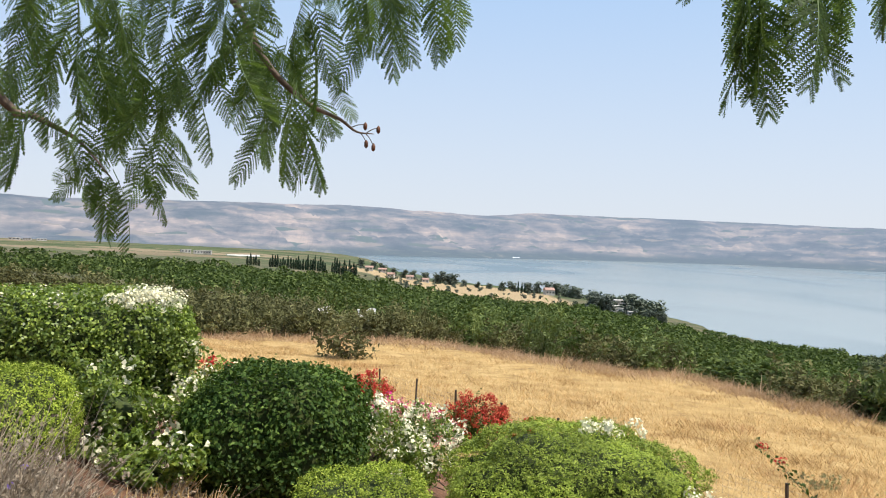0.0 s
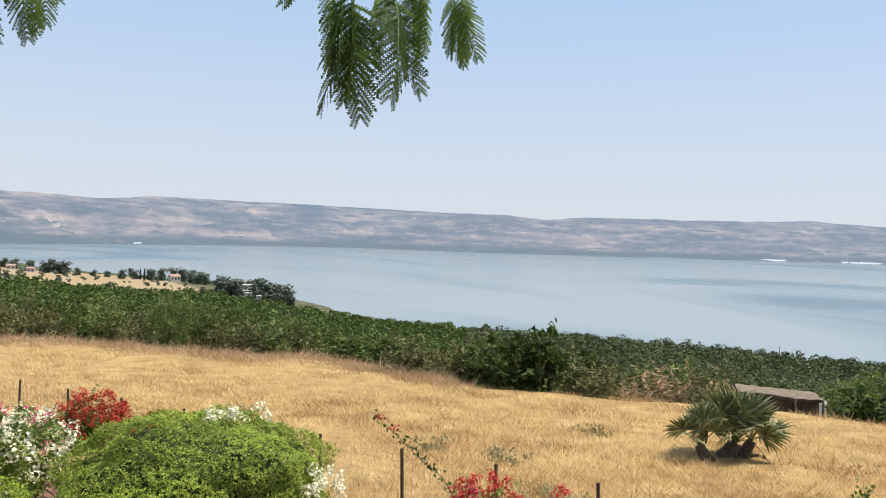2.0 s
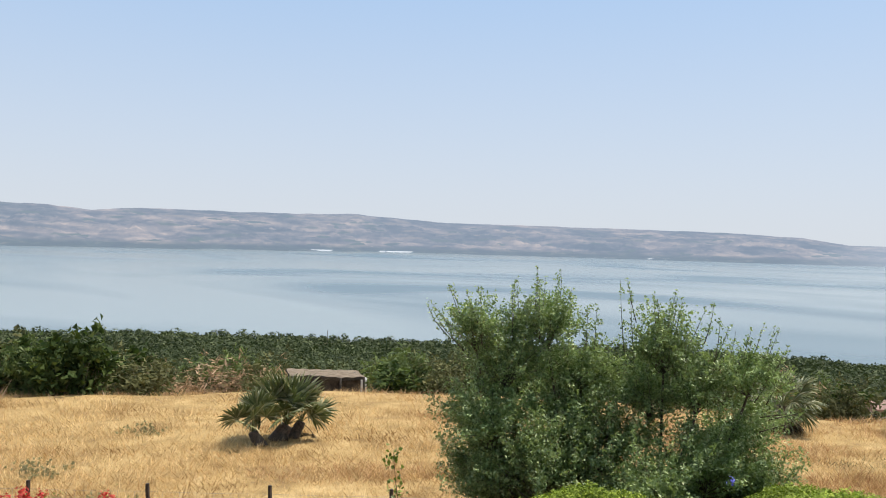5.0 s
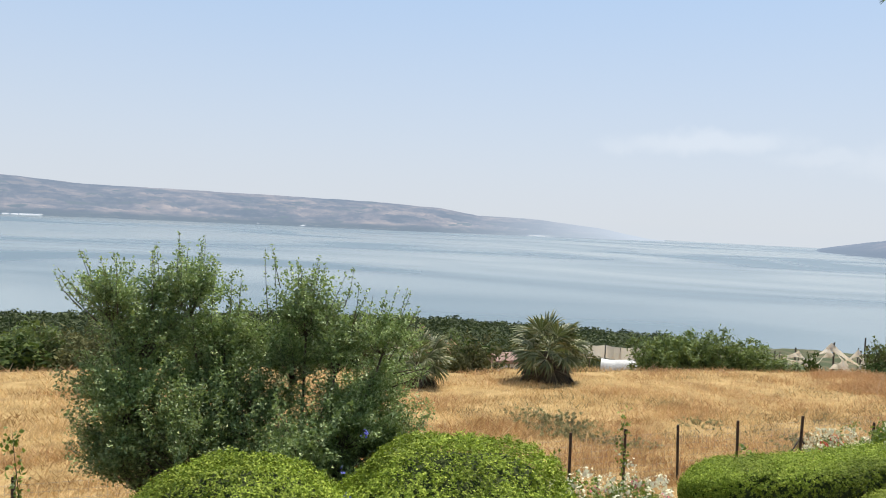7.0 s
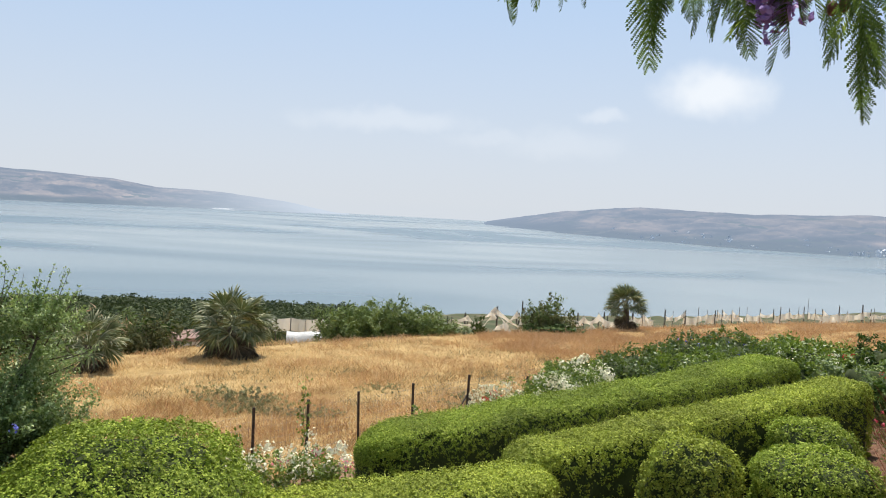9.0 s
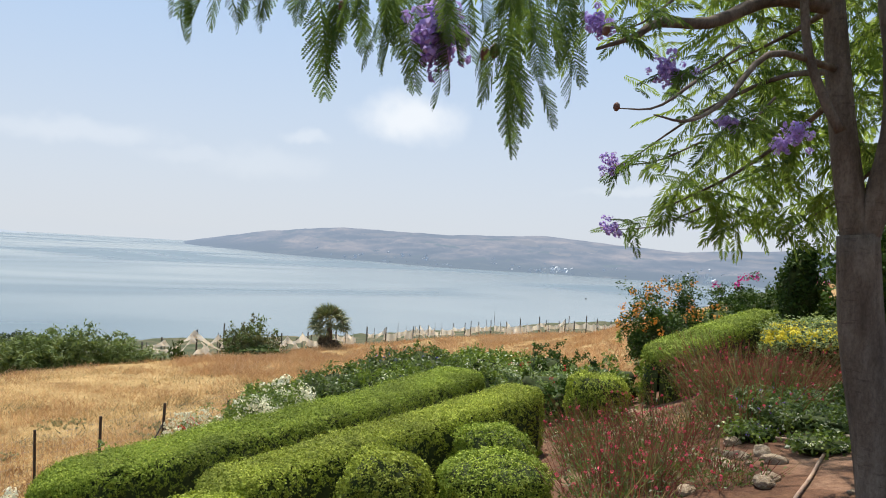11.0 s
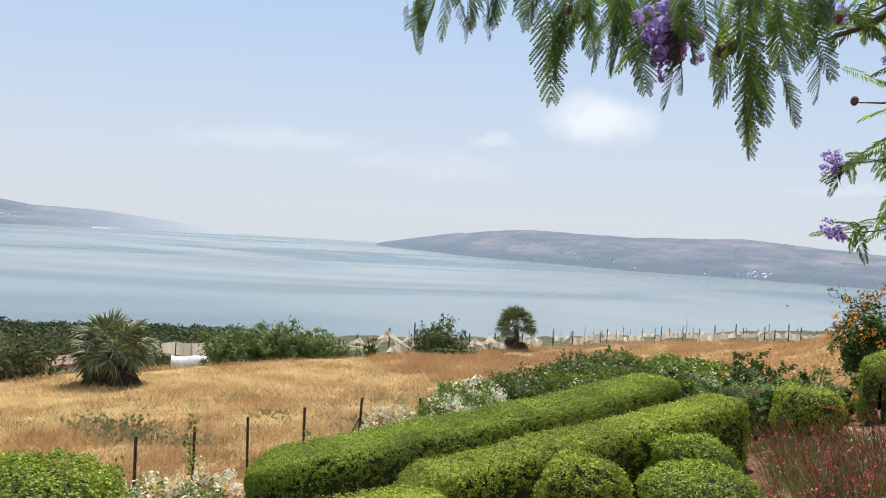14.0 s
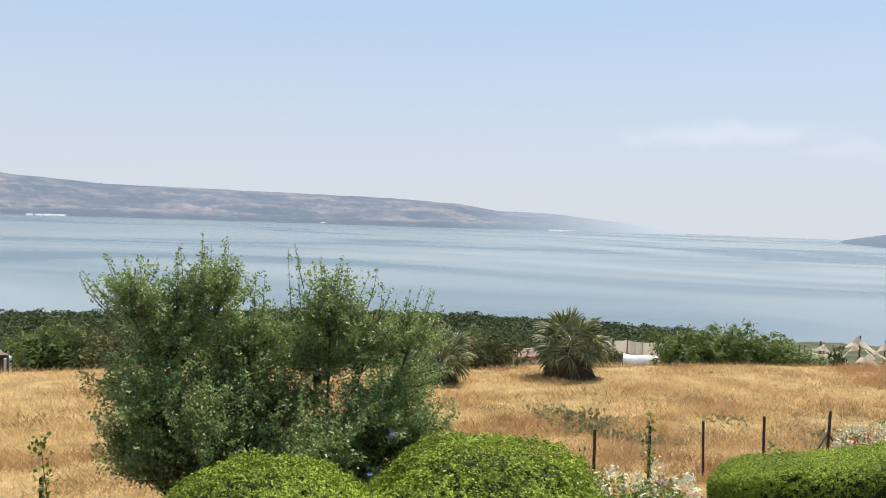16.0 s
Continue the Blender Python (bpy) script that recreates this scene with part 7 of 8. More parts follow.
LEFT_2 = ((-21.8, 3.7, -20.4, -2.4), (-21.4, 3.0, -22.3, -1.4), (-19.8, 4.6, -16.5, 2.0), (-23.4, 3.2, -25.5, 1.4), (-27.1, 7.1, -27.6, 2.1), (-18.4, 6.5, -16.8, 4.0), (-20.1, 3.8, -17.2, 0.3), (-19.5, 6.0, -19.7, 1.3), (-24.8, 6.0, -23.8, 2.5), (-22.6, 3.6, -21.3, -1.0))
SPRAY = ((20.4, 17.7, 21.1, 7.1), (23.4, 17.1, 23.8, 9.0), (25.4, 17.3, 25.8, 10.7), (27.3, 16.5, 27.4, 12.1), (19.4, 17.1, 18.9, 10.1), (22.1, 17.6, 22.2, 11.5), (28.4, 17.0, 29.2, 12.1), (24.4, 18.0, 24.6, 13.4), (17.4, 19.9, 17.4, 15.7), (20.9, 16.0, 20.2, 9.0))
for rows in (LEFT_1, LEFT_2, SPRAY):
    for a0, e0, a1, e1 in rows:
        r = gj.uniform(1.85, 2.1) if rows is not SPRAY else gj.uniform(1.72, 1.86)
        for k in range(2 if rows is not SPRAY else 3):
            j = 0.0 if k == 0 else 1.3
            frond(north, seen_at(a0 + gj.uniform(-j, j), e0 + gj.uniform(0, j), r), seen_at(a1 + gj.uniform(-j, j), e1 + gj.uniform(0, 2 * j), r + gj.uniform(-0.15, 0.2)), gj.uniform(-1.4, 1.4), FINE, gj)
for i in range(190):
    az, el = gj.uniform(-30, -9), gj.uniform(8.0, 23)
    if el < 11 and -17 < az < -12.5:
        continue
    r = gj.uniform(1.7, 2.6)
    b0 = seen_at(az, el, r)
    frond(north, b0, b0 + Vector((gj.uniform(-0.14, 0.14), gj.uniform(-0.12, 0.16), gj.uniform(-0.26, -0.10))), gj.uniform(-1.6, 1.6), FINE, gj)
for i in range(44):
    az, el = gj.uniform(-10, 1), gj.uniform(14.5, 23)
    b0 = seen_at(az, el, gj.uniform(1.8, 2.5))
    frond(north, b0, b0 + Vector((gj.uniform(-0.16, 0.16), gj.uniform(-0.12, 0.16), gj.uniform(-0.22, -0.06))), gj.uniform(-1.6, 1.6), FINE, gj)

crown_mass(north, 60, lambda g: (-2.1 + g.normal(0, 0.7), -0.5 + g.normal(0, 0.7), 3.9 + g.uniform(-0.5, 0.7)), 0.46, 60)
# the forked tree on the right of the terrace
south = thing("jacaranda_tree", on_ground(2.74, -4.8), "forked jacaranda tree with feathery leaves and violet blossom", "tree", "jacaranda trees")
branch(south, ((2.72, -4.80, gz(2.72, -4.8) - 0.1), (2.80, -4.75, 0.7), (2.89, -4.70, 1.25), (2.93, -4.67, 1.81)), 0.145, 0.112, 14, M_BARK, "trunk")
branch(south, ((2.92, -4.67, 1.7), (3.0, -4.62, 2.24), (3.06, -4.59, 2.74), (3.09, -4.56, 3.12), (3.13, -4.5, 3.5), (3.3, -4.4, 4.1)), 0.085, 0.045, 16)
branch(south, ((2.92, -4.68, 1.7), (2.81, -4.75, 2.34), (2.82, -4.74, 2.81), (2.86, -4.72, 3.3), (2.7, -4.9, 4.2)), 0.080, 0.04, 16)
branch(south, ((2.83, -4.75, 2.42), (2.68, -4.82, 2.87), (2.6, -4.87, 3.25), (2.4, -5.0, 3.9)), 0.05, 0.025, 12)
branch(south, ((3.09, -4.56, 3.1), (3.23, -4.21, 3.11), (3.2, -3.71, 2.88), (3.11, -3.24, 2.77), (3.04, -3.02, 2.65), (3.0, -2.76, 2.54)), 0.05, 0.007, 18)
branch(south, ((3.05, -4.22, 3.23), (3.01, -4.25, 2.78), (2.92, -4.31, 2.49), (2.87, -4.37, 2.35)), 0.022, 0.03, 10)
branch(south, ((3.05, -4.59, 2.74), (2.97, -3.91, 2.71), (2.74, -3.31, 2.35), (2.65, -2.99, 2.21), (2.61, -2.75, 2.2)), 0.022, 0.003, 16)
branch(south, ((3.1, -4.5, 3.2), (2.9, -3.2, 3.2), (2.4, -2.2, 2.75), (1.95, -1.6, 2.35), (1.85, -1.35, 2.25)), 0.035, 0.006, 18)
branch(south, ((2.4, -2.2, 2.75), (2.2, -1.5, 2.5), (2.15, -1.0, 2.3)), 0.015, 0.004, 10)
for ctrl in (((3.06, -4.59, 2.6), (3.5, -4.9, 2.5), (3.95, -4.8, 2.2), (4.35, -4.55, 1.95)), ((3.06, -4.59, 2.74), (3.6, -4.75, 2.8), (4.1, -4.6, 2.6), (4.5, -4.4, 2.3)), ((3.09, -4.56, 3.1), (3.7, -4.9, 3.1), (4.3, -4.8, 2.9)), ((2.81, -4.75, 2.34), (3.2, -5.4, 2.4), (3.6, -5.5, 2.1), (3.8, -5.3, 1.9))):
    branch(south, ctrl, 0.022, 0.004, 12)
PENDANT = ((117.1, 14.5, 118.0, 9.3), (109.4, 13.7, 109.9, 11.6), (108.9, 13.5, 109.1, 11.9), (112.2, 14.1, 112.4, 12.5), (113.5, 14.3, 114.0, 12.9), (122.7, 13.2, 123.6, 9.4), (124.8, 11.8, 125.3, 8.9), (127.3, 12.9, 126.9, 9.6), (128.7, 13.8, 129.2, 9.1), (129.0, 11.5, 129.5, 6.0), (129.7, 11.0, 130.4, 6.7), (131.1, 10.7, 131.8, 8.2), (132.3, 13.2, 133.3, 9.3), (120.8, 12.8, 119.5, 11.6), (118.2, 14.9, 118.8, 11.4), (133.1, 15.0, 133.8, 11.8), (119.5, 14.7, 120.3, 12.1), (121.6, 14.1, 122.5, 11.6), (125.7, 14.1, 126.2, 11.3), (130.4, 14.4, 131.1, 10.7))
branch(south, ((2.15, -1.0, 2.3), seen_at(117.5, 16.6, 2.33), seen_at(113.5, 16.6, 2.33), seen_at(109.2, 15.8, 2.33)), 0.006, 0.0018, 12)
for a0, e0 in ((109.4, 15.8), (110.3, 16.0), (111.3, 16.2), (112.4, 16.4), (113.4, 16.6), (114.5, 16.6), (115.6, 16.6), (116.6, 16.6)):
    for k in range(2):
        b0 = seen_at(a0 + gj.uniform(-0.3, 0.3), e0, 2.33)
        frond(south, b0, b0 + Vector((gj.uniform(-0.07, 0.07), gj.uniform(-0.07, 0.07), gj.uniform(-0.19, -0.09))), gj.uniform(-1.5, 1.5), FINE, gj)
for a0, e0, a1, e1 in PENDANT:
    for k in range(2):
        r, j = 2.33 + gj.uniform(-0.06, 0.06), 0.5 * k
        frond(south, seen_at(a0 + gj.uniform(-j, j), e0 + 2 * j, r), seen_at(a1 + gj.uniform(-j, j), e1 + gj.uniform(-0.3, 0.3) - 0.6 + 2 * j, r + gj.uniform(-0.08, 0.08)), gj.uniform(-1.5, 1.5), FINE, gj)
for i in range(95):
    b0 = seen_at(gj.uniform(116.5, 134), gj.uniform(14.6, 20), gj.uniform(2.2, 2.7))
    frond(south, b0, b0 + Vector((gj.uniform(-0.08, 0.08), gj.uniform(-0.08, 0.08), gj.uniform(-0.24, -0.12))), gj.uniform(-1.6, 1.6), FINE, gj)
LOW_A, LOW_E = (131.5, 133, 136, 140, 146, 152, 157), (12.0, 0.8, 1.5, -0.5, 0.5, 5.0, 5.0)
n = 0
while n < 120:
    az, el, r = gj.uniform(133.5, 157), gj.uniform(1.0, 26), gj.uniform(4.2, 6.6)
    if az < np.interp(el, (4, 8, 10, 16, 19), (135.5, 136, 138, 138, 134.5)):
        continue
    if el < np.interp(az, LOW_A, LOW_E) + 2.5 or (137 < az < 153 and r < 5.9):
        continue
    if 131 < az < 136 and 9.5 < el < 20 and gj.random() < 0.75:
        continue
    b0 = seen_at(az, el, r)
    th = gj.uniform(0, 6.28)
    frond(south, b0, b0 + Vector((0.33 * math.cos(th), 0.33 * math.sin(th), gj.uniform(-0.26, -0.02))), gj.uniform(-0.9, 0.9), COARSE, gj)
    n += 1
def south_crown(g):
    while True:
        az, el, r = g.uniform(134, 158), g.uniform(1.5, 30), g.uniform(4.4, 7.2)
        if az < np.interp(el, (4, 8, 10, 16, 19), (136.5, 137, 138.5, 138.5, 135)):
            continue
        if 137 < az < 153 and r < 5.9:
            continue
        if el > np.interp(az, LOW_A, LOW_E) + 3.0 and not (131 < az < 137 and 9.0 < el < 19 and g.random() < 0.8):
            return seen_at(az, el, r)


# upper crown out of view, there to shade the soil below
def south_roof(g):
    th, rr = g.uniform(0, 6.28), 2.6 * math.sqrt(g.random())
    return (3.1 + rr * math.cos(th), -4.9 + rr * math.sin(th), 5.0 - 0.22 * rr * rr + g.uniform(-0.6, 0.6))


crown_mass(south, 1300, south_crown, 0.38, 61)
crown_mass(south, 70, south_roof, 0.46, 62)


# extra canopy above the view, added to throw dappled shade on the soil
def outer_shade_roof(g):
    th, rr = g.uniform(0, 6.28), 2.0 * math.sqrt(g.random())
    return (5.9 + rr * math.cos(th), -6.7 + rr * math.sin(th), 4.7 - 0.15 * rr * rr + g.uniform(-0.5, 0.5))


# branch added to carry the extra shading canopy
branch(south, ((3.1, -4.5, 3.4), (4.0, -5.2, 3.9), (5.0, -6.0, 4.3), (6.0, -6.8, 4.6)), 0.04, 0.01, 12)
crown_mass(south, 70, outer_shade_roof, 0.52, 65)


def panicle(tree, at, size, seed, count=34):
    """A loose head of violet bells."""
    g = np.random.default_rng(seed)
    C = np.array(at)[None] + g.normal(0, 1, (count, 3)) * (size * 0.42, size * 0.42, size * 0.36) - np.array(tree.location)
    return bloom(tree, "blossom", C, M_JACFLOWER, 9, 0.016 + size * 0.03, 0.024, seed, "violet blossom")


for i, (az, el, r, sz) in enumerate(((132.2, 14.7, 4.2, 0.06), (132.9, 14.3, 4.2, 0.05), (137.1, 11.5, 4.6, 0.10), (136.6, 11.9, 4.6, 0.07), (133.2, 6.0, 6.0, 0.09), (133.4, 1.9, 6.1, 0.10), (144.4, 8.1, 5.0, 0.09), (140.5, 8.6, 5.0, 0.05), (143.6, 7.4, 5.0, 0.06))):
    panicle(south, seen_at(az, el, r), sz, 200 + i, 26)
for az, el, r, reach in ((133.2, 6.0, 6.0, 5.5), (133.4, 1.9, 6.1, 5.5), (132.9, 14.3, 4.2, 4.0), (136.9, 11.6, 4.6, 4.0), (134.4, 9.4, 3.5, 4.5), (140.5, 8.6, 5.0, 2.5)):
    inner, end = seen_at(az + reach, el + 1.6, r + 0.25), seen_at(az, el - 0.1, r)
    branch(south, (inner, inner * 0.5 + end * 0.5 + Vector((0, 0, -0.05)), end), 0.008, 0.002, 8)
    for k in range(4 if r < 4 else 13):
        u = gj.uniform(0.35 if r < 4 else 0.0, 0.75)
        b0 = end * (1 - u) + inner * u
        th = gj.uniform(0, 6.28)
        frond(south, b0, b0 + Vector((0.26 * math.cos(th), 0.26 * math.sin(th), gj.uniform(-0.20, 0.06))) * (0.6 if r < 4 else 1.0), gj.uniform(-0.9, 0.9), COARSE, gj)
panicle(south, seen_at(124.6, 13.4, 2.36), 0.08, 231, 46)
panicle(south, seen_at(125.0, 12.5, 2.36), 0.07, 232, 34)
for az, el, r, k in ((128.2, 12.2, 2.33, 0.02), (127.6, 12.0, 2.33, 0.018), (118.6, 14.4, 2.33, 0.014), (133.1, 14.1, 4.1, 0.025), (134.4, 9.4, 3.5, 0.018), (130.2, 13.7, 3.9, 0.02)):
    bm = bmesh.new()
    bmesh.ops.create_icosphere(bm, subdivisions=2, radius=1)
    for v in bm.verts:
        v.co *= 1 + 0.08 * noise.noise(v.co * 2)
    me = bpy.data.meshes.new("seed_pod")
    bm.to_mesh(me)
    me.materials.append(M_POD)
    p = part("seed_pod", me, south, "round brown seed pod")
    p.location, p.scale = seen_at(az, el, r) - south.location, (k, k * 0.45, k)
# a leaning trunk close by
lean = thing("jacaranda_tree", on_ground(1.96, -3.84), "leaning smooth-barked tree trunk beside the path", "tree", "jacaranda trees")
M_SMOOTH = bark_material("smooth_tan_bark", ((0.3, (0.17, 0.115, 0.076)), (0.5, (0.27, 0.190, 0.130)), (0.7, (0.38, 0.285, 0.205))), (0.11, 0.075, 0.05))
branch(lean, ((1.95, -3.86, gz(1.95, -3.86) - 0.1), (1.90, -3.88, 0.64), (1.87, -3.90, 1.03), (1.85, -3.91, 1.47), (1.835, -3.92, 1.86), (1.83, -3.92, 2.22), (1.88, -3.89, 2.69), (1.95, -3.85, 3.1), (2.2, -3.9, 3.9)), 0.080, 0.046, 22, M_SMOOTH, "trunk")
branch(lean, ((1.85, -3.9, 2.3), (1.72, -3.95, 2.7), (1.6, -4.0, 3.3)), 0.055, 0.03, 10, M_SMOOTH)
crown_mass(lean, 60, lambda g: (2.3 + g.normal(0, 0.8), -4.2 + g.normal(0, 0.8), 4.0 + g.uniform(-0.3, 0.8)), 0.46, 63)
# a third tree among the rocks
far = thing("jacaranda_tree", on_ground(5.06, -9.0), "smaller jacaranda tree among boulders", "tree", "jacaranda trees")
branch(far, ((5.06, -8.99, gz(5.06, -8.99) - 0.1), (5.05, -9.0, 1.09), (5.0, -9.03, 1.9), (5.01, -9.02, 2.5), (5.1, -9.1, 4.6)), 0.15, 0.03, 14, M_BARK, "trunk")
branch(far, ((5.03, -9.01, 1.6), (5.24, -8.89, 2.07), (5.4, -8.8, 2.5), (5.6, -8.6, 3.2)), 0.07, 0.03, 10)
branch(far, ((4.99, -9.03, 1.6), (4.75, -9.16, 2.04), (4.4, -9.3, 2.4), (4.1, -9.5, 3.0)), 0.07, 0.03, 10)


def far_crown(g):
    th, rr = g.uniform(0, 6.28), 2.5 * math.sqrt(g.random())
    return (5.0 + rr * math.cos(th), -9.1 + rr * math.sin(th), 2.25 + 0.12 * rr * rr * g.random() + g.uniform(0.0, 2.8))


crown_mass(far, 700, far_crown, 0.50, 64)

# ---- garden plants beside the path ----
M_GAURA = straw_material("thin_reddish_stem", ((0.0, (0.20, 0.040, 0.040)), (0.45, (0.18, 0.070, 0.045)), (0.7, (0.13, 0.12, 0.04)), (1.0, (0.27, 0.22, 0.10))), ((0.3, (0.85, 0.85, 0.85)), (0.7, (1.15, 1.15, 1.15))), 1.5)
M_LAVENDER = straw_material("dry_lavender", ((0.0, (0.14, 0.105, 0.07)), (0.5, (0.32, 0.255, 0.18)), (1.0, (0.56, 0.47, 0.36))), ((0.3, (0.75, 0.75, 0.75)), (0.7, (1.15, 1.12, 1.1))), 1.5)
M_GREENSTEM = straw_material("green_blades", ((0.0, (0.06, 0.10, 0.025)), (1.0, (0.17, 0.22, 0.06))), ((0.3, (0.8, 0.8, 0.8)), (0.7, (1.15, 1.15, 1.15))), 1.5)


def wispy(name, x, y, r, h, stems, mat, label, seed, flower=None, heads=0, wide=0.006, lean=0.6, leafmat=None, wild=0.16):
    """A clump of thin stems, with small flowers towards their tips."""
    ob = thing(name, on_ground(x, y), label, "plant", "wispy garden plants")
    g = np.random.default_rng(seed)
    th, rr = g.uniform(0, 6.28, stems), np.sqrt(g.uniform(0, 1, stems)) * r
    B = np.stack([rr * np.cos(th), rr * np.sin(th), np.full(stems, -0.02)], 1)
    L = h * g.uniform(0.55, 1.15, stems)
    D = np.stack([np.cos(th) * lean * rr / r, np.sin(th) * lean * rr / r, np.ones(stems)], 1) + g.normal(0, wild, (stems, 3)) * (1, 1, 0.6)
    T = B + D * L[:, None]
    Mi = (B + T) / 2 + g.normal(0, wild * 0.3 * h, (stems, 3))
    S = g.normal(0, 1, (stems, 3))
    S[:, 2] = 0
    S *= wide / (np.linalg.norm(S, axis=1, keepdims=True) + 1e-9)
    V = np.empty((stems * 2, 4, 3))
    V[0::2, 0], V[0::2, 1], V[0::2, 2], V[0::2, 3] = B - S, B + S, Mi + S * 0.8, Mi - S * 0.8
    V[1::2, 0], V[1::2, 1], V[1::2, 2], V[1::2, 3] = Mi - S * 0.8, Mi + S * 0.8, T + S * 0.3, T - S * 0.3
    tagged(part("stalk_clump", tri_mesh("stalk_clump", V.reshape(-1, 3), 4, mat), ob), kind="stuff")
    k = stems * 5
    i = g.integers(0, stems, k)
    u = g.uniform(0.05, 0.65, k)[:, None]
    P = B[i] * (1 - u) + T[i] * u + g.normal(0, 0.03, (k, 3))
    P[:, 2] = np.maximum(P[:, 2], 0.01)
    tagged(part("foliage", leaf_mesh("foliage", P, g.normal(0, 1, (k, 3)) + (0, 0, 0.5), 0.050, 0.013, leafmat or M_SHRUB, 0.4, seed, simple=True), ob), kind="stuff")
    if flower:
        i = g.integers(0, stems, heads)
        u = g.uniform(0.75, 1.03, heads)[:, None]
        bloom(ob, "blossom", B[i] * (1 - u) + T[i] * u, flower, 6, 0.016, 0.022, seed + 1)
    return ob


M_ROSE = petal_stuff("rose_red_petal", (0.50, 0.03, 0.06), (0.74, 0.14, 0.18))
M_GREENLEAF = leafy("fresh_green_leaf", ((0.0, (0.040, 0.065, 0.018)), (1.0, (0.110, 0.150, 0.040))), (0.26, 0.36, 0.05), 0.2, 0.5, 0.25)
GL = "wispy clump of thin reddish stems with pink flowers"
for i, (x, y, r, h, n, hd) in enumerate(((4.75, -4.75, 0.42, 0.62, 420, 40), (5.4, -5.5, 0.5, 0.75, 480, 46), (5.0, -5.35, 0.42, 0.6, 360, 40), (6.1, -6.7, 0.5, 0.75, 420, 50), (5.75, -7.35, 0.5, 0.7, 420, 46), (6.75, -8.85, 0.7, 0.95, 1300, 60), (7.35, -9.05, 0.6, 0.9, 1000, 60), (6.3, -8.4, 0.5, 0.8, 700, 40), (7.2, -9.9, 0.4, 0.55, 320, 8), (6.5, -6.0, 0.35, 0.7, 260, 40), (7.4, -6.9, 0.4, 0.7, 300, 36), (8.2, -7.2, 0.4, 0.7, 240, 24), (4.3, -5.3, 0.3, 0.4, 160, 16))):
    wispy("gaura_plant", x, y, r * 1.05, h * 0.62, int(n * 0.62), M_GAURA, GL, 300 + i, M_ROSE, int(hd * 0.8), 0.0045, 0.75, M_GREENLEAF, 0.26)
for i in range(30):
    az, r = gj.uniform(-35, -25.0), gj.uniform(3.3, 5.0)
    if az > -27 and r > 4.0:
        continue
    x, y = r * math.sin(radians(az)), r * math.cos(radians(az))
    wispy("lavender", x, y, 0.30, gj.uniform(0.32, 0.48) * (0.75 if az > -28.5 else 1.0), 320, M_LAVENDER, "dry grey-brown lavender gone to seed", 340 + i, M_VIOLET if i % 9 == 0 else M_LAVENDER, 7 if i % 9 == 0 else 110, 0.0036, 0.75, M_LAVENDER, 0.5)
for i, (x, y, r, h) in enumerate(((-2.35, 7.1, 0.35, 0.5), (-1.95, 6.7, 0.35, 0.45), (-2.2, 6.1, 0.3, 0.4), (-1.7, 6.2, 0.3, 0.35), (7.9, -7.4, 0.3, 0.35), (6.6, -7.7, 0.4, 0.3), (8.5, -6.5, 0.3, 0.4))):
    wispy("dry_tuft", x, y, r * 0.7, h * 0.38, 160, M_STRAW, "dry straw-coloured grass tuft in garden soil", 400 + i, None, 0, 0.005, 0.8, M_LAVENDER)
for i, (x, y, rx, ry, h) in enumerate(((5.15, -7.5, 0.75, 0.5, 0.18), (4.55, -7.2, 0.5, 0.4, 0.15), (5.7, -8.2, 0.5, 0.45, 0.18), (4.3, -6.5, 0.3, 0.22, 0.10), (5.2, -6.75, 0.36, 0.22, 0.10), (4.9, -8.3, 0.5, 0.4, 0.24))):
    b = clipped_bush("ground_cover", on_ground(x, y), rx, ry, h / 2, M_GREENLEAF if i in (0, 1, 2, 5) else M_VINELEAF, "low dark green ground cover with tiny pale flowers", "plant", 1500, (0.05, 0.028), 2.2, 0.22, 30 * i, 420 + i, 0.8, 3.0)
    bloom(b, "pale_blossom", surface_spots(16, rx, ry, h / 2, 430 + i), M_WHITE if i % 2 else M_VIOLET, 5, 0.02, 0.02, 440 + i)


def leafy_bush(x, y, w, h, mat, label, seed, leaves=3500, leaf=(0.07, 0.040), flowers=None, shoots=30, dome=0.42, core=0.0):
    ob = shoots_bush("garden_bush", on_ground(x, y), w / 2, w / 2, h, mat, label, "bush", shoots, leaves, leaf, seed, 0.25, low=0.05, dome=dome, simple=math.hypot(x, y) > 10.5)
    if core:
        part("woody_core", blob_body("woody_core", w / 2 * core, w / 2 * core, h * 0.5 * core, M_INNER, 2.4, 0.16, seed), ob).location = (0, 0, h * 0.40)
    if flowers:
        mat2, n = flowers
        g = np.random.default_rng(seed)
        th, rr = g.uniform(0, 6.28, n), np.sqrt(g.uniform(0, 1, n))
        bloom(ob, "blossom", np.stack([w / 2 * rr * np.cos(th), w / 2 * rr * np.sin(th), h * g.uniform(0.75, 1.08, n) * (1 - 0.35 * rr ** 2)], 1), mat2, 10, 0.05, 0.035, seed + 1)
    return ob




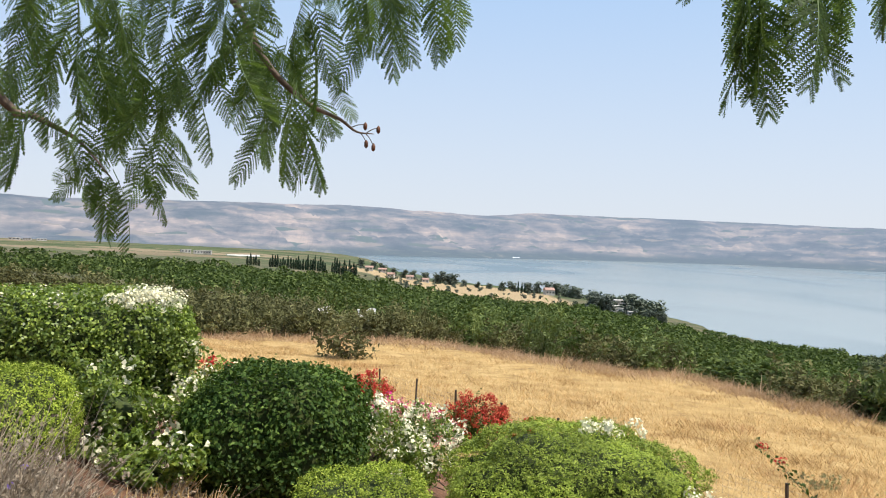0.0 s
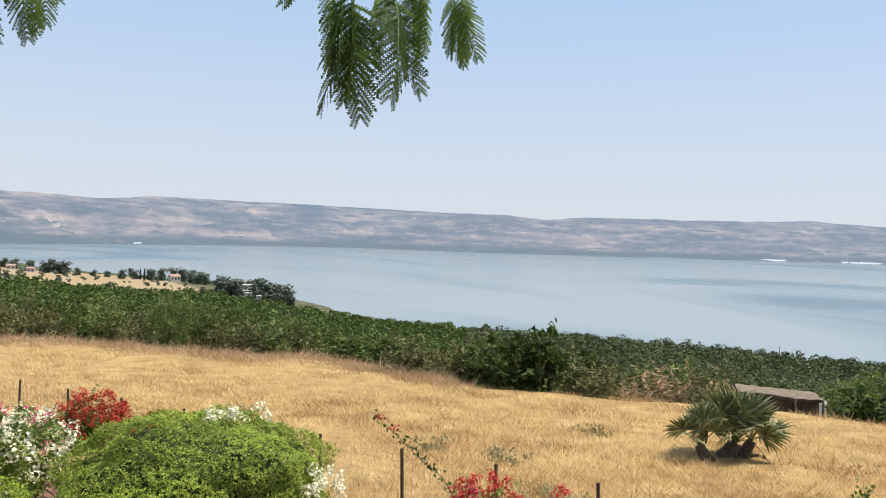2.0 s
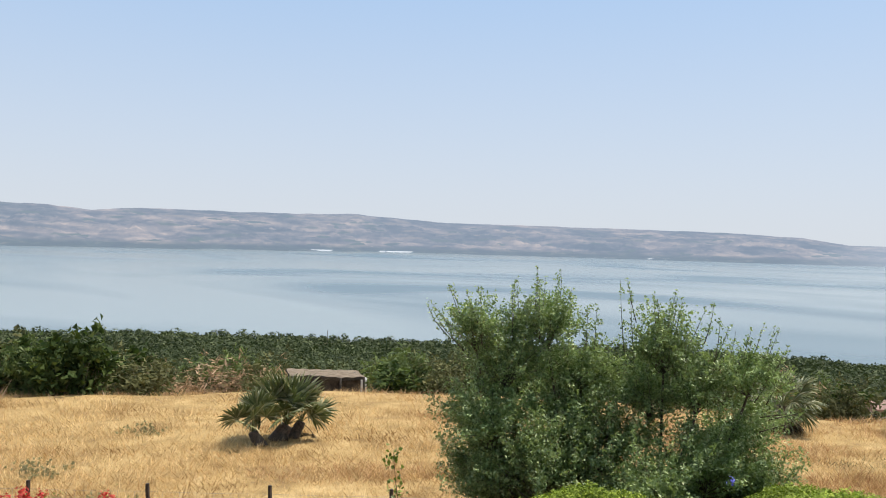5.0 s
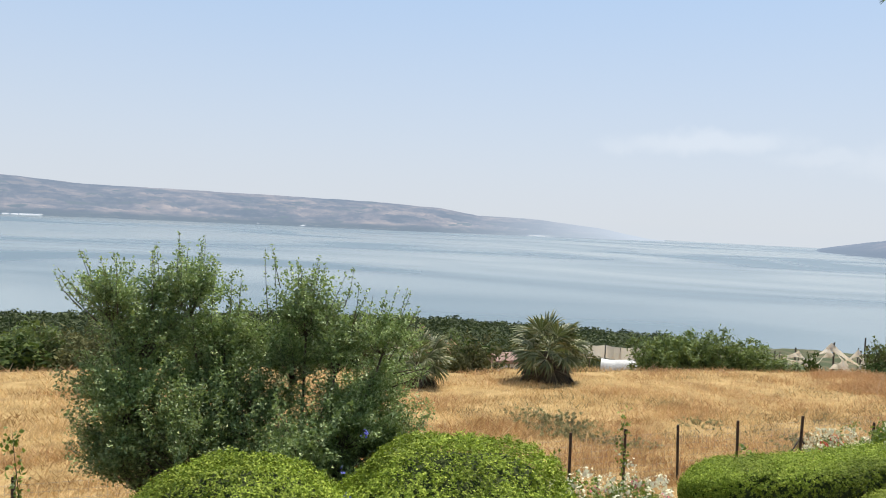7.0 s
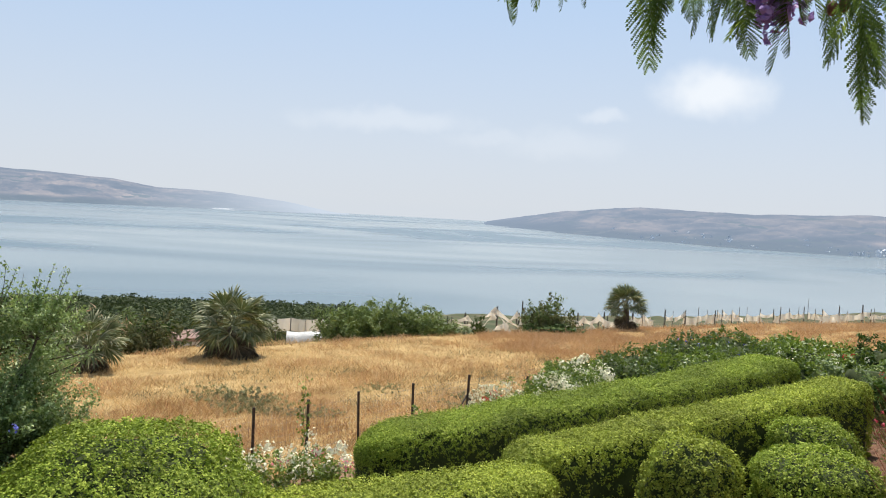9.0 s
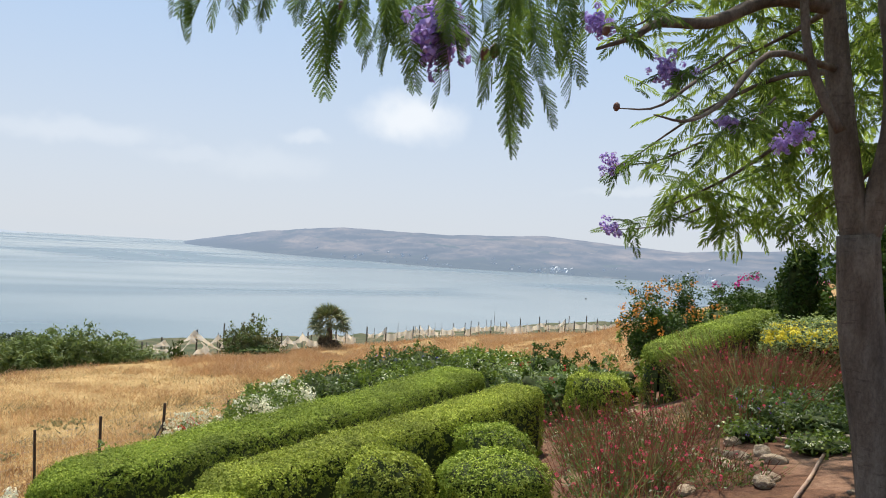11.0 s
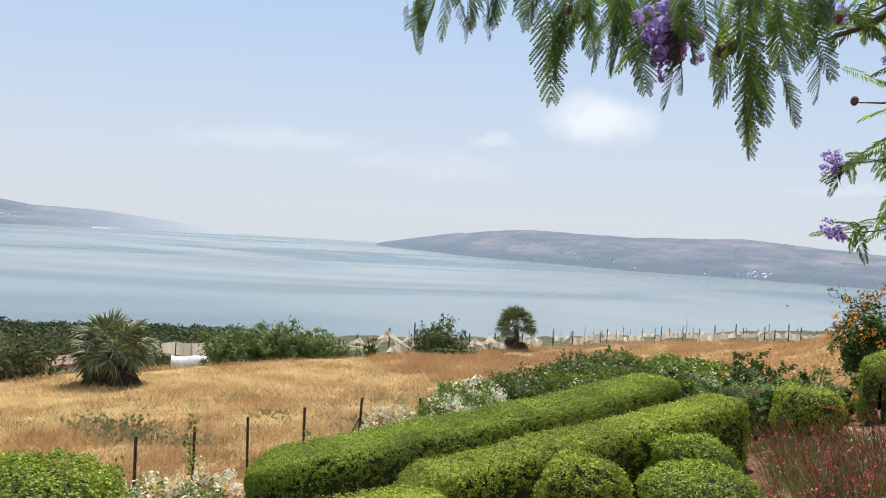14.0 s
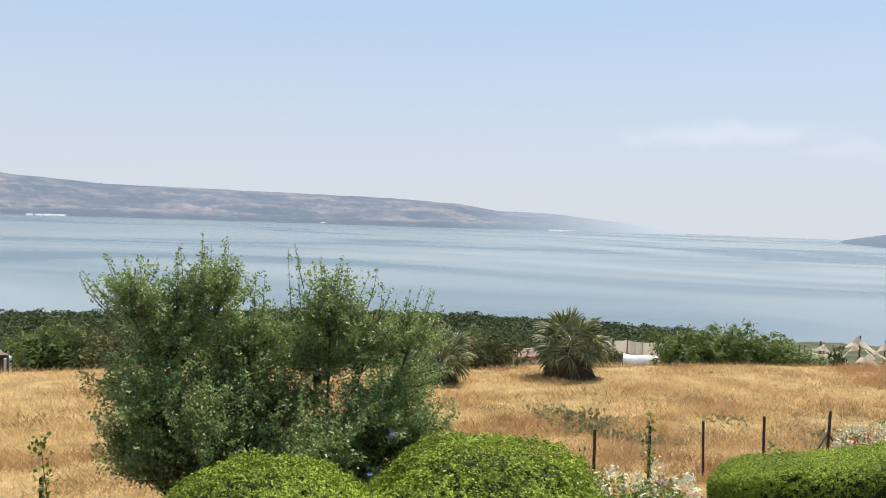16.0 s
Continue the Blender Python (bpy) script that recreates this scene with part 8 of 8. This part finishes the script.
def dense_bush(x, y, w, d, h, mat, label, seed, flowers=None):
    """An untrimmed but thick bush: a lumpy mass of leaves with shoots that break its outline."""
    ob = clipped_bush("garden_bush", on_ground(x, y), w / 2, d / 2, h * 0.47, mat, label, "bush", 900, (0.080, 0.048), 2.2, 0.20, 30 * seed, seed, 0.95, 2.6)
    g = np.random.default_rng(seed)
    tops = surface_spots(34, w / 2, d / 2, h * 0.47, seed + 3, 0.1, 2.2)
    stems = [(np.stack([p * 0.8, p * (1, 1, 0.97), p + (g.normal(0, 0.07), g.normal(0, 0.07), g.uniform(0.08, 0.30))]), np.array((0.005, 0.004, 0.0015))) for p in tops]
    part("shoots", tubes_mesh("shoots", stems, M_STEM, 3), ob)
    C = np.vstack([q[1:].mean(0) * (1 - u) + q[2] * u for q, r in stems for u in (0.1, 0.4, 0.7, 1.0)])
    C = np.repeat(C, 5, axis=0) + g.normal(0, 0.035, (len(C) * 5, 3))
    tagged(part("shoot_leaves", leaf_mesh("shoot_leaves", C, g.normal(0, 1, C.shape) + (0, 0, 0.5), 0.07, 0.04, mat, 0.5, seed), ob), kind="stuff")
    if flowers:
        bloom(ob, "blossom", surface_spots(flowers[1], w / 2, d / 2, h * 0.49, seed + 7, 0.35, 2.2), flowers[0], 7, 0.035, 0.030, seed + 1)
    return ob


for x, y, w, d, h, mat, lab, sd, fl in ((15.5, -5.9, 2.6, 1.8, 1.25, M_VINELEAF, "thick green bush behind white blossom", 450, None), (15.5, -7.3, 2.8, 2.2, 1.35, M_GREENLEAF, "dark green bush beside white blossom", 451, None), (15.6, -9.0, 2.9, 2.4, 1.45, M_GREENLEAF, "grey-green bush dotted with blue flowers", 452, (M_BLUE, 26)), (14.4, -8.4, 2.6, 2.0, 1.15, M_VINELEAF, "green bush dotted with blue flowers", 453, (M_BLUE, 14)),
                                        (16.2, -11.0, 3.0, 2.4, 1.15, M_VINELEAF, "leafy green rose bush with a few pale roses", 462, (M_WHITE, 6)), (14.0, -10.2, 2.4, 2.0, 1.0, M_VINELEAF, "leafy green bush behind the hedge's end", 463, (M_WHITE, 4))):
    dense_bush(x, y, w, d, h, mat, lab, sd + 60, fl)

leafy_bush(13.6, -9.4, 1.3, 1.0, M_VINELEAF, "leafy green rose bush behind the hedge", 454, 5000, flowers=(M_WHITE, 5), core=0.62)
leafy_bush(12.0, -9.3, 1.5, 1.0, M_VINELEAF, "leafy green rose bush at the hedge's end", 455, 6000, flowers=(M_RED, 4), core=0.62)
leafy_bush(10.6, -8.7, 1.9, 1.0, M_SHRUB, "low grey-green bush at the hedge's end", 456, 5000, flowers=(M_WHITE, 6), core=0.6)
leafy_bush(9.4, -8.3, 1.4, 0.85, M_DARKLEAF, "low dark green bush by the gravel path", 457, 5000, flowers=(M_RED, 5), core=0.6)
leafy_bush(13.4, -10.8, 1.6, 1.2, M_DARKLEAF, "dark green bush below the orange-flowered shrub", 458, 6000, core=0.62)
leafy_bush(9.95, -9.25, 1.6, 0.95, M_VINELEAF, "green bush between the round bush and the hedge", 467, 6000, core=0.62)
leafy_bush(12.5, -14.9, 2.4, 1.3, M_DARKLEAF, "dark green bush beyond the clipped hedge", 468, 7000, core=0.66)
leafy_bush(11.6, -13.4, 1.9, 1.05, M_VINELEAF, "green bush at the far side of the clipped hedge", 469, 6000, core=0.66)
leafy_bush(10.9, -14.0, 2.2, 1.15, M_DARKLEAF, "dark green bush behind the clipped hedge", 465, 7000, core=0.66)
leafy_bush(12.9, -13.6, 2.4, 1.25, M_VINELEAF, "green bush beside the orange-flowered shrub", 466, 7000, core=0.66)
leafy_bush(8.4, 1.7, 1.3, 1.5, M_VINELEAF, "light green bush with white flowers beside the large shrub", 459, 7000, flowers=(M_WHITE, 12))
leafy_bush(8.9, 2.3, 1.2, 1.9, M_VINELEAF, "light green shoots with blue flowers beside the large shrub", 460, 5000, flowers=(M_BLUE, 12))
leafy_bush(13.6, -2.6, 1.0, 1.0, M_VINELEAF, "leafy young shoots by the fence", 461, 2600, flowers=(M_RED, 6))
leafy_bush(14.0, 1.4, 1.0, 0.7, M_VINELEAF, "low leafy shoots by the fence", 462, 2200, flowers=(M_WHITE, 14))
leafy_bush(3.3, 11.3, 0.9, 0.75, M_VINELEAF, "light green shoots with white flowers", 463, 3000, flowers=(M_WHITE, 20))
leafy_bush(5.6, 12.4, 0.9, 0.7, M_VINELEAF, "leafy bougainvillea shoots by the wire", 464, 2600, flowers=(M_MAGENTA, 10))
for i, (x, y, w, h) in enumerate(((7.1, -14.4, 2.4, 2.0), (6.0, -15.2, 2.6, 2.2), (8.2, -14.8, 2.2, 1.5), (9.8, -15.0, 2.2, 1.5), (5.0, -13.6, 2.0, 1.5), (7.0, -16.8, 3.0, 2.4))):
    leafy_bush(x, y, w, h, M_DARKLEAF if i % 2 else M_SHRUB, "dense dark green shrub behind the boulders", 470 + i, 5000, (0.105, 0.066))
for i, (x, y, w, h) in enumerate(((7.4, -12.7, 2.6, 2.9), (6.3, -13.2, 2.8, 3.3), (8.4, -14.2, 2.6, 2.6))):
    leafy_bush(x, y, w, h, M_DARKLEAF, "tall dark leafy shrub behind the boulders", 480 + i, 6000, (0.12, 0.075))
b = clipped_bush("ivy_column", on_ground(8.9, -12.4), 0.28, 0.27, 0.95, M_DARKLEAF, "narrow upright column of dark ivy", "bush", 2000, (0.07, 0.048), 2.4, 0.22, 0, 480, 0.8, 3.2)


def tall_shoot(pts, label, seed, mat, flower=None, leaf=(0.07, 0.05)):
    """One long arching shoot with leaves along it."""
    g = np.random.default_rng(seed)
    base = Vector(pts[0])
    P = spline([Vector(p) - base for p in pts], 26)
    ob = thing("long_shoot", base, label, "plant")
    part("stem", tubes_mesh("stem", [(P, np.linspace(0.008, 0.002, 26))], M_TWIG, 5), ob)
    Q = P[g.integers(4, 26, 110)] + g.normal(0, 0.045, (110, 3))
    tagged(part("foliage", leaf_mesh("foliage", Q, g.normal(0, 1, (110, 3)), leaf[0], leaf[1], mat, 0.4, seed), ob), kind="stuff")
    if flower:
        bloom(ob, "blossom", P[[21, 22, 24, 25]] + g.normal(0, 0.05, (4, 3)), flower, 14, 0.06, 0.045, seed)
    return ob


tall_shoot((on_ground(13.2, -0.6), (13.25, -0.65, -2.3), (13.3, -0.6, -1.8), (13.45, -0.62, -1.25)), "tall thin leafy shoot by the fence", 490, M_VINELEAF)
tall_shoot((on_ground(13.0, 0.4), (13.05, 0.42, -2.4), (13.1, 0.4, -2.0)), "short thin leafy shoot by the fence", 491, M_VINELEAF)
tall_shoot((on_ground(7.4, 5.4), (7.38, 5.42, -1.5), (7.33, 5.44, -1.05), (7.29, 5.46, -0.69)), "tall thin leafy shoot beside the large shrub", 492, M_VINELEAF, None, (0.06, 0.045))
tall_shoot((on_ground(6.3, 11.5), (5.75, 11.6, -2.29), (5.4, 11.75, -1.95), (5.09, 11.9, -1.62), (4.71, 12.06, -1.23)), "arching bougainvillea shoot with red tips", 493, M_DARKLEAF, M_RED)

# ---- stones, soil, small things ----
M_ROCK = surface("basalt_boulder", ((0.3, (0.12, 0.075, 0.045)), (0.5, (0.27, 0.180, 0.115)), (0.7, (0.45, 0.33, 0.23))), 3, 18, 0.95, 1.0, 0.0, 0.2)
M_PALE_ROCK = surface("pale_limestone", ((0.3, (0.30, 0.205, 0.125)), (0.5, (0.50, 0.37, 0.245)), (0.7, (0.66, 0.53, 0.39))), 3, 18, 0.95, 1.0, 0.0, 0.15)


def boulder_mesh(name, seed, mat, sub=3):
    bm = bmesh.new()
    bmesh.ops.create_icosphere(bm, subdivisions=sub, radius=1)
    o = Vector((seed * 3.1, seed * 1.7, 0))
    for v in bm.verts:
        c = v.co.copy()
        k = 1 + 0.28 * noise.noise(c * 1.1 + o) + 0.12 * noise.noise(c * 2.7 + o) + 0.05 * noise.noise(c * 6 + o)
        v.co = Vector([math.copysign(abs(a) ** 0.8, a) for a in c]) * k
    me = bpy.data.meshes.new(name)
    bm.to_mesh(me)
    bm.free()
    me.materials.append(mat)
    return me


STONES = [boulder_mesh("boulder", k, M_ROCK) for k in range(3)]
PALES = [boulder_mesh("stone", 5 + k, M_PALE_ROCK) for k in range(3)]


def boulder(x, y, up, sx, sy, sz, turn, pale=False, label="", name="boulder"):
    ob = tagged(new(name, gj.choice(PALES if pale else STONES)), label or ("pale rough limestone block" if pale else "dark weathered basalt boulder"), "rock", "rocks beside the path")
    ob.location, ob.scale, ob.rotation_euler = on_ground(x, y, up), (sx, sy, sz), (gj.uniform(-0.15, 0.15), gj.uniform(-0.15, 0.15), turn)
    return ob


boulder(5.0, -9.95, 0.12, 0.46, 0.36, 0.36, 0.4, label="large dark weathered boulder beside a tree")
boulder(5.55, -9.75, 0.18, 0.22, 0.22, 0.32, 1.2)
boulder(5.3, -10.6, 0.34, 0.28, 0.26, 0.20, 2.2)
boulder(5.5, -11.1, 0.42, 0.26, 0.22, 0.16, 0.2, True)
boulder(4.7, -9.2, 0.12, 0.34, 0.26, 0.34, 0.9, True)
boulder(4.35, -8.6, 0.10, 0.30, 0.24, 0.28, 1.9)
for i in range(34):
    u = i / 33
    x, y = 4.35 - 1.75 * u + gj.uniform(-0.14, 0.14), -9.0 + 3.6 * u + gj.uniform(-0.2, 0.2)
    k = gj.uniform(0.10, 0.19)
    boulder(x, y, k * gj.uniform(0.2, 0.9), k * gj.uniform(1.0, 1.6), k * gj.uniform(0.8, 1.1), k * gj.uniform(0.55, 0.85), gj.uniform(0, 3), i % 5 != 0)
for i in range(16):
    u = i / 15
    x, y = 3.7 - 1.3 * u + gj.uniform(-0.1, 0.1), -8.9 + 3.1 * u + gj.uniform(-0.15, 0.15)
    k = gj.uniform(0.12, 0.19)
    boulder(x, y, 0.12 + gj.uniform(0, 0.10), k * 1.5, k, k * 0.6, gj.uniform(0, 3), i % 4 != 0)
for i in range(70):
    x, y = gj.choice(((3.9, -5.7), (4.2, -6.4), (5.4, -6.1), (7.7, -7.0), (8.6, -7.4), (7.2, -10.6), (6.2, -10.4)))
    x, y = x + gj.gauss(0, 0.55), y + gj.gauss(0, 0.45)
    k = gj.uniform(0.02, 0.075)
    boulder(x, y, k * 0.3, k * 1.4, k, k * 0.6, gj.uniform(0, 3), True, "small pale stone lying on bare soil", "stone")
hose = tagged(new("garden_hose", tubes_mesh("garden_hose", [(spline([on_ground(x, y, 0.016) for x, y in ((3.45, -4.95), (3.58, -5.2), (3.78, -5.6), (4.0, -6.0), (4.22, -6.4), (4.45, -6.65), (4.9, -6.7))], 40), 0.013)], surface("faded_hose", ((0.3, (0.30, 0.18, 0.12)), (0.7, (0.45, 0.30, 0.20))), 6, rough=0.6), 8)), "faded brown garden hose lying on soil", "hose")


def build_pot():
    """A big ochre pot on the upper path."""
    ob = thing("plant_pot", on_ground(5.45, -12.4, 0.25), "large ochre earthenware pot on the upper path", "pot")
    prof = ((0.0, 0.0), (0.34, 0.0), (0.40, 0.12), (0.46, 0.45), (0.50, 0.78), (0.53, 0.80), (0.53, 0.86), (0.47, 0.86), (0.44, 0.70), (0.0, 0.66))
    th = np.linspace(0, 2 * np.pi, 28)
    V = np.array([[(r * math.cos(t), r * math.sin(t), z) for t in th] for r, z in prof])
    part("body", grid_mesh("body", V, surface("ochre_clay", ((0.3, (0.42, 0.27, 0.12)), (0.7, (0.56, 0.38, 0.19))), 4, 30, 0.85, 0.3)), ob)


build_pot()
slab = tagged(new("stone_slab", box_mesh("stone_slab", (0.7, 0.35, 0.14), (0, 0, 0), M_PALE_ROCK, 0.02)), "pale cut stone slab on the boulders", "stone")
slab.location, slab.rotation_euler = on_ground(5.75, -12.2, 0.62), (0, 0.03, 0.5)
path = []
for i in range(9):
    u = i / 8
    path.append((on_ground(3.4 + 3.2 * u, -8.6 - 6.0 * u, 0.12), on_ground(2.2 + 3.2 * u, -9.2 - 6.0 * u, 0.15)))
V = np.array([[a, a * 0.5 + b * 0.5 + Vector((0, 0, 0.01)), b, b - Vector((0, 0, 0.6))] for a, b in path])
V = np.concatenate([np.array([[a - Vector((0, 0, 0.6))] for a, b in path]), V], 1)
tagged(new("pavement", grid_mesh("pavement", V, M_PALE_ROCK, False)), "pale gravelled upper path held by stones", "path", kind="structure")
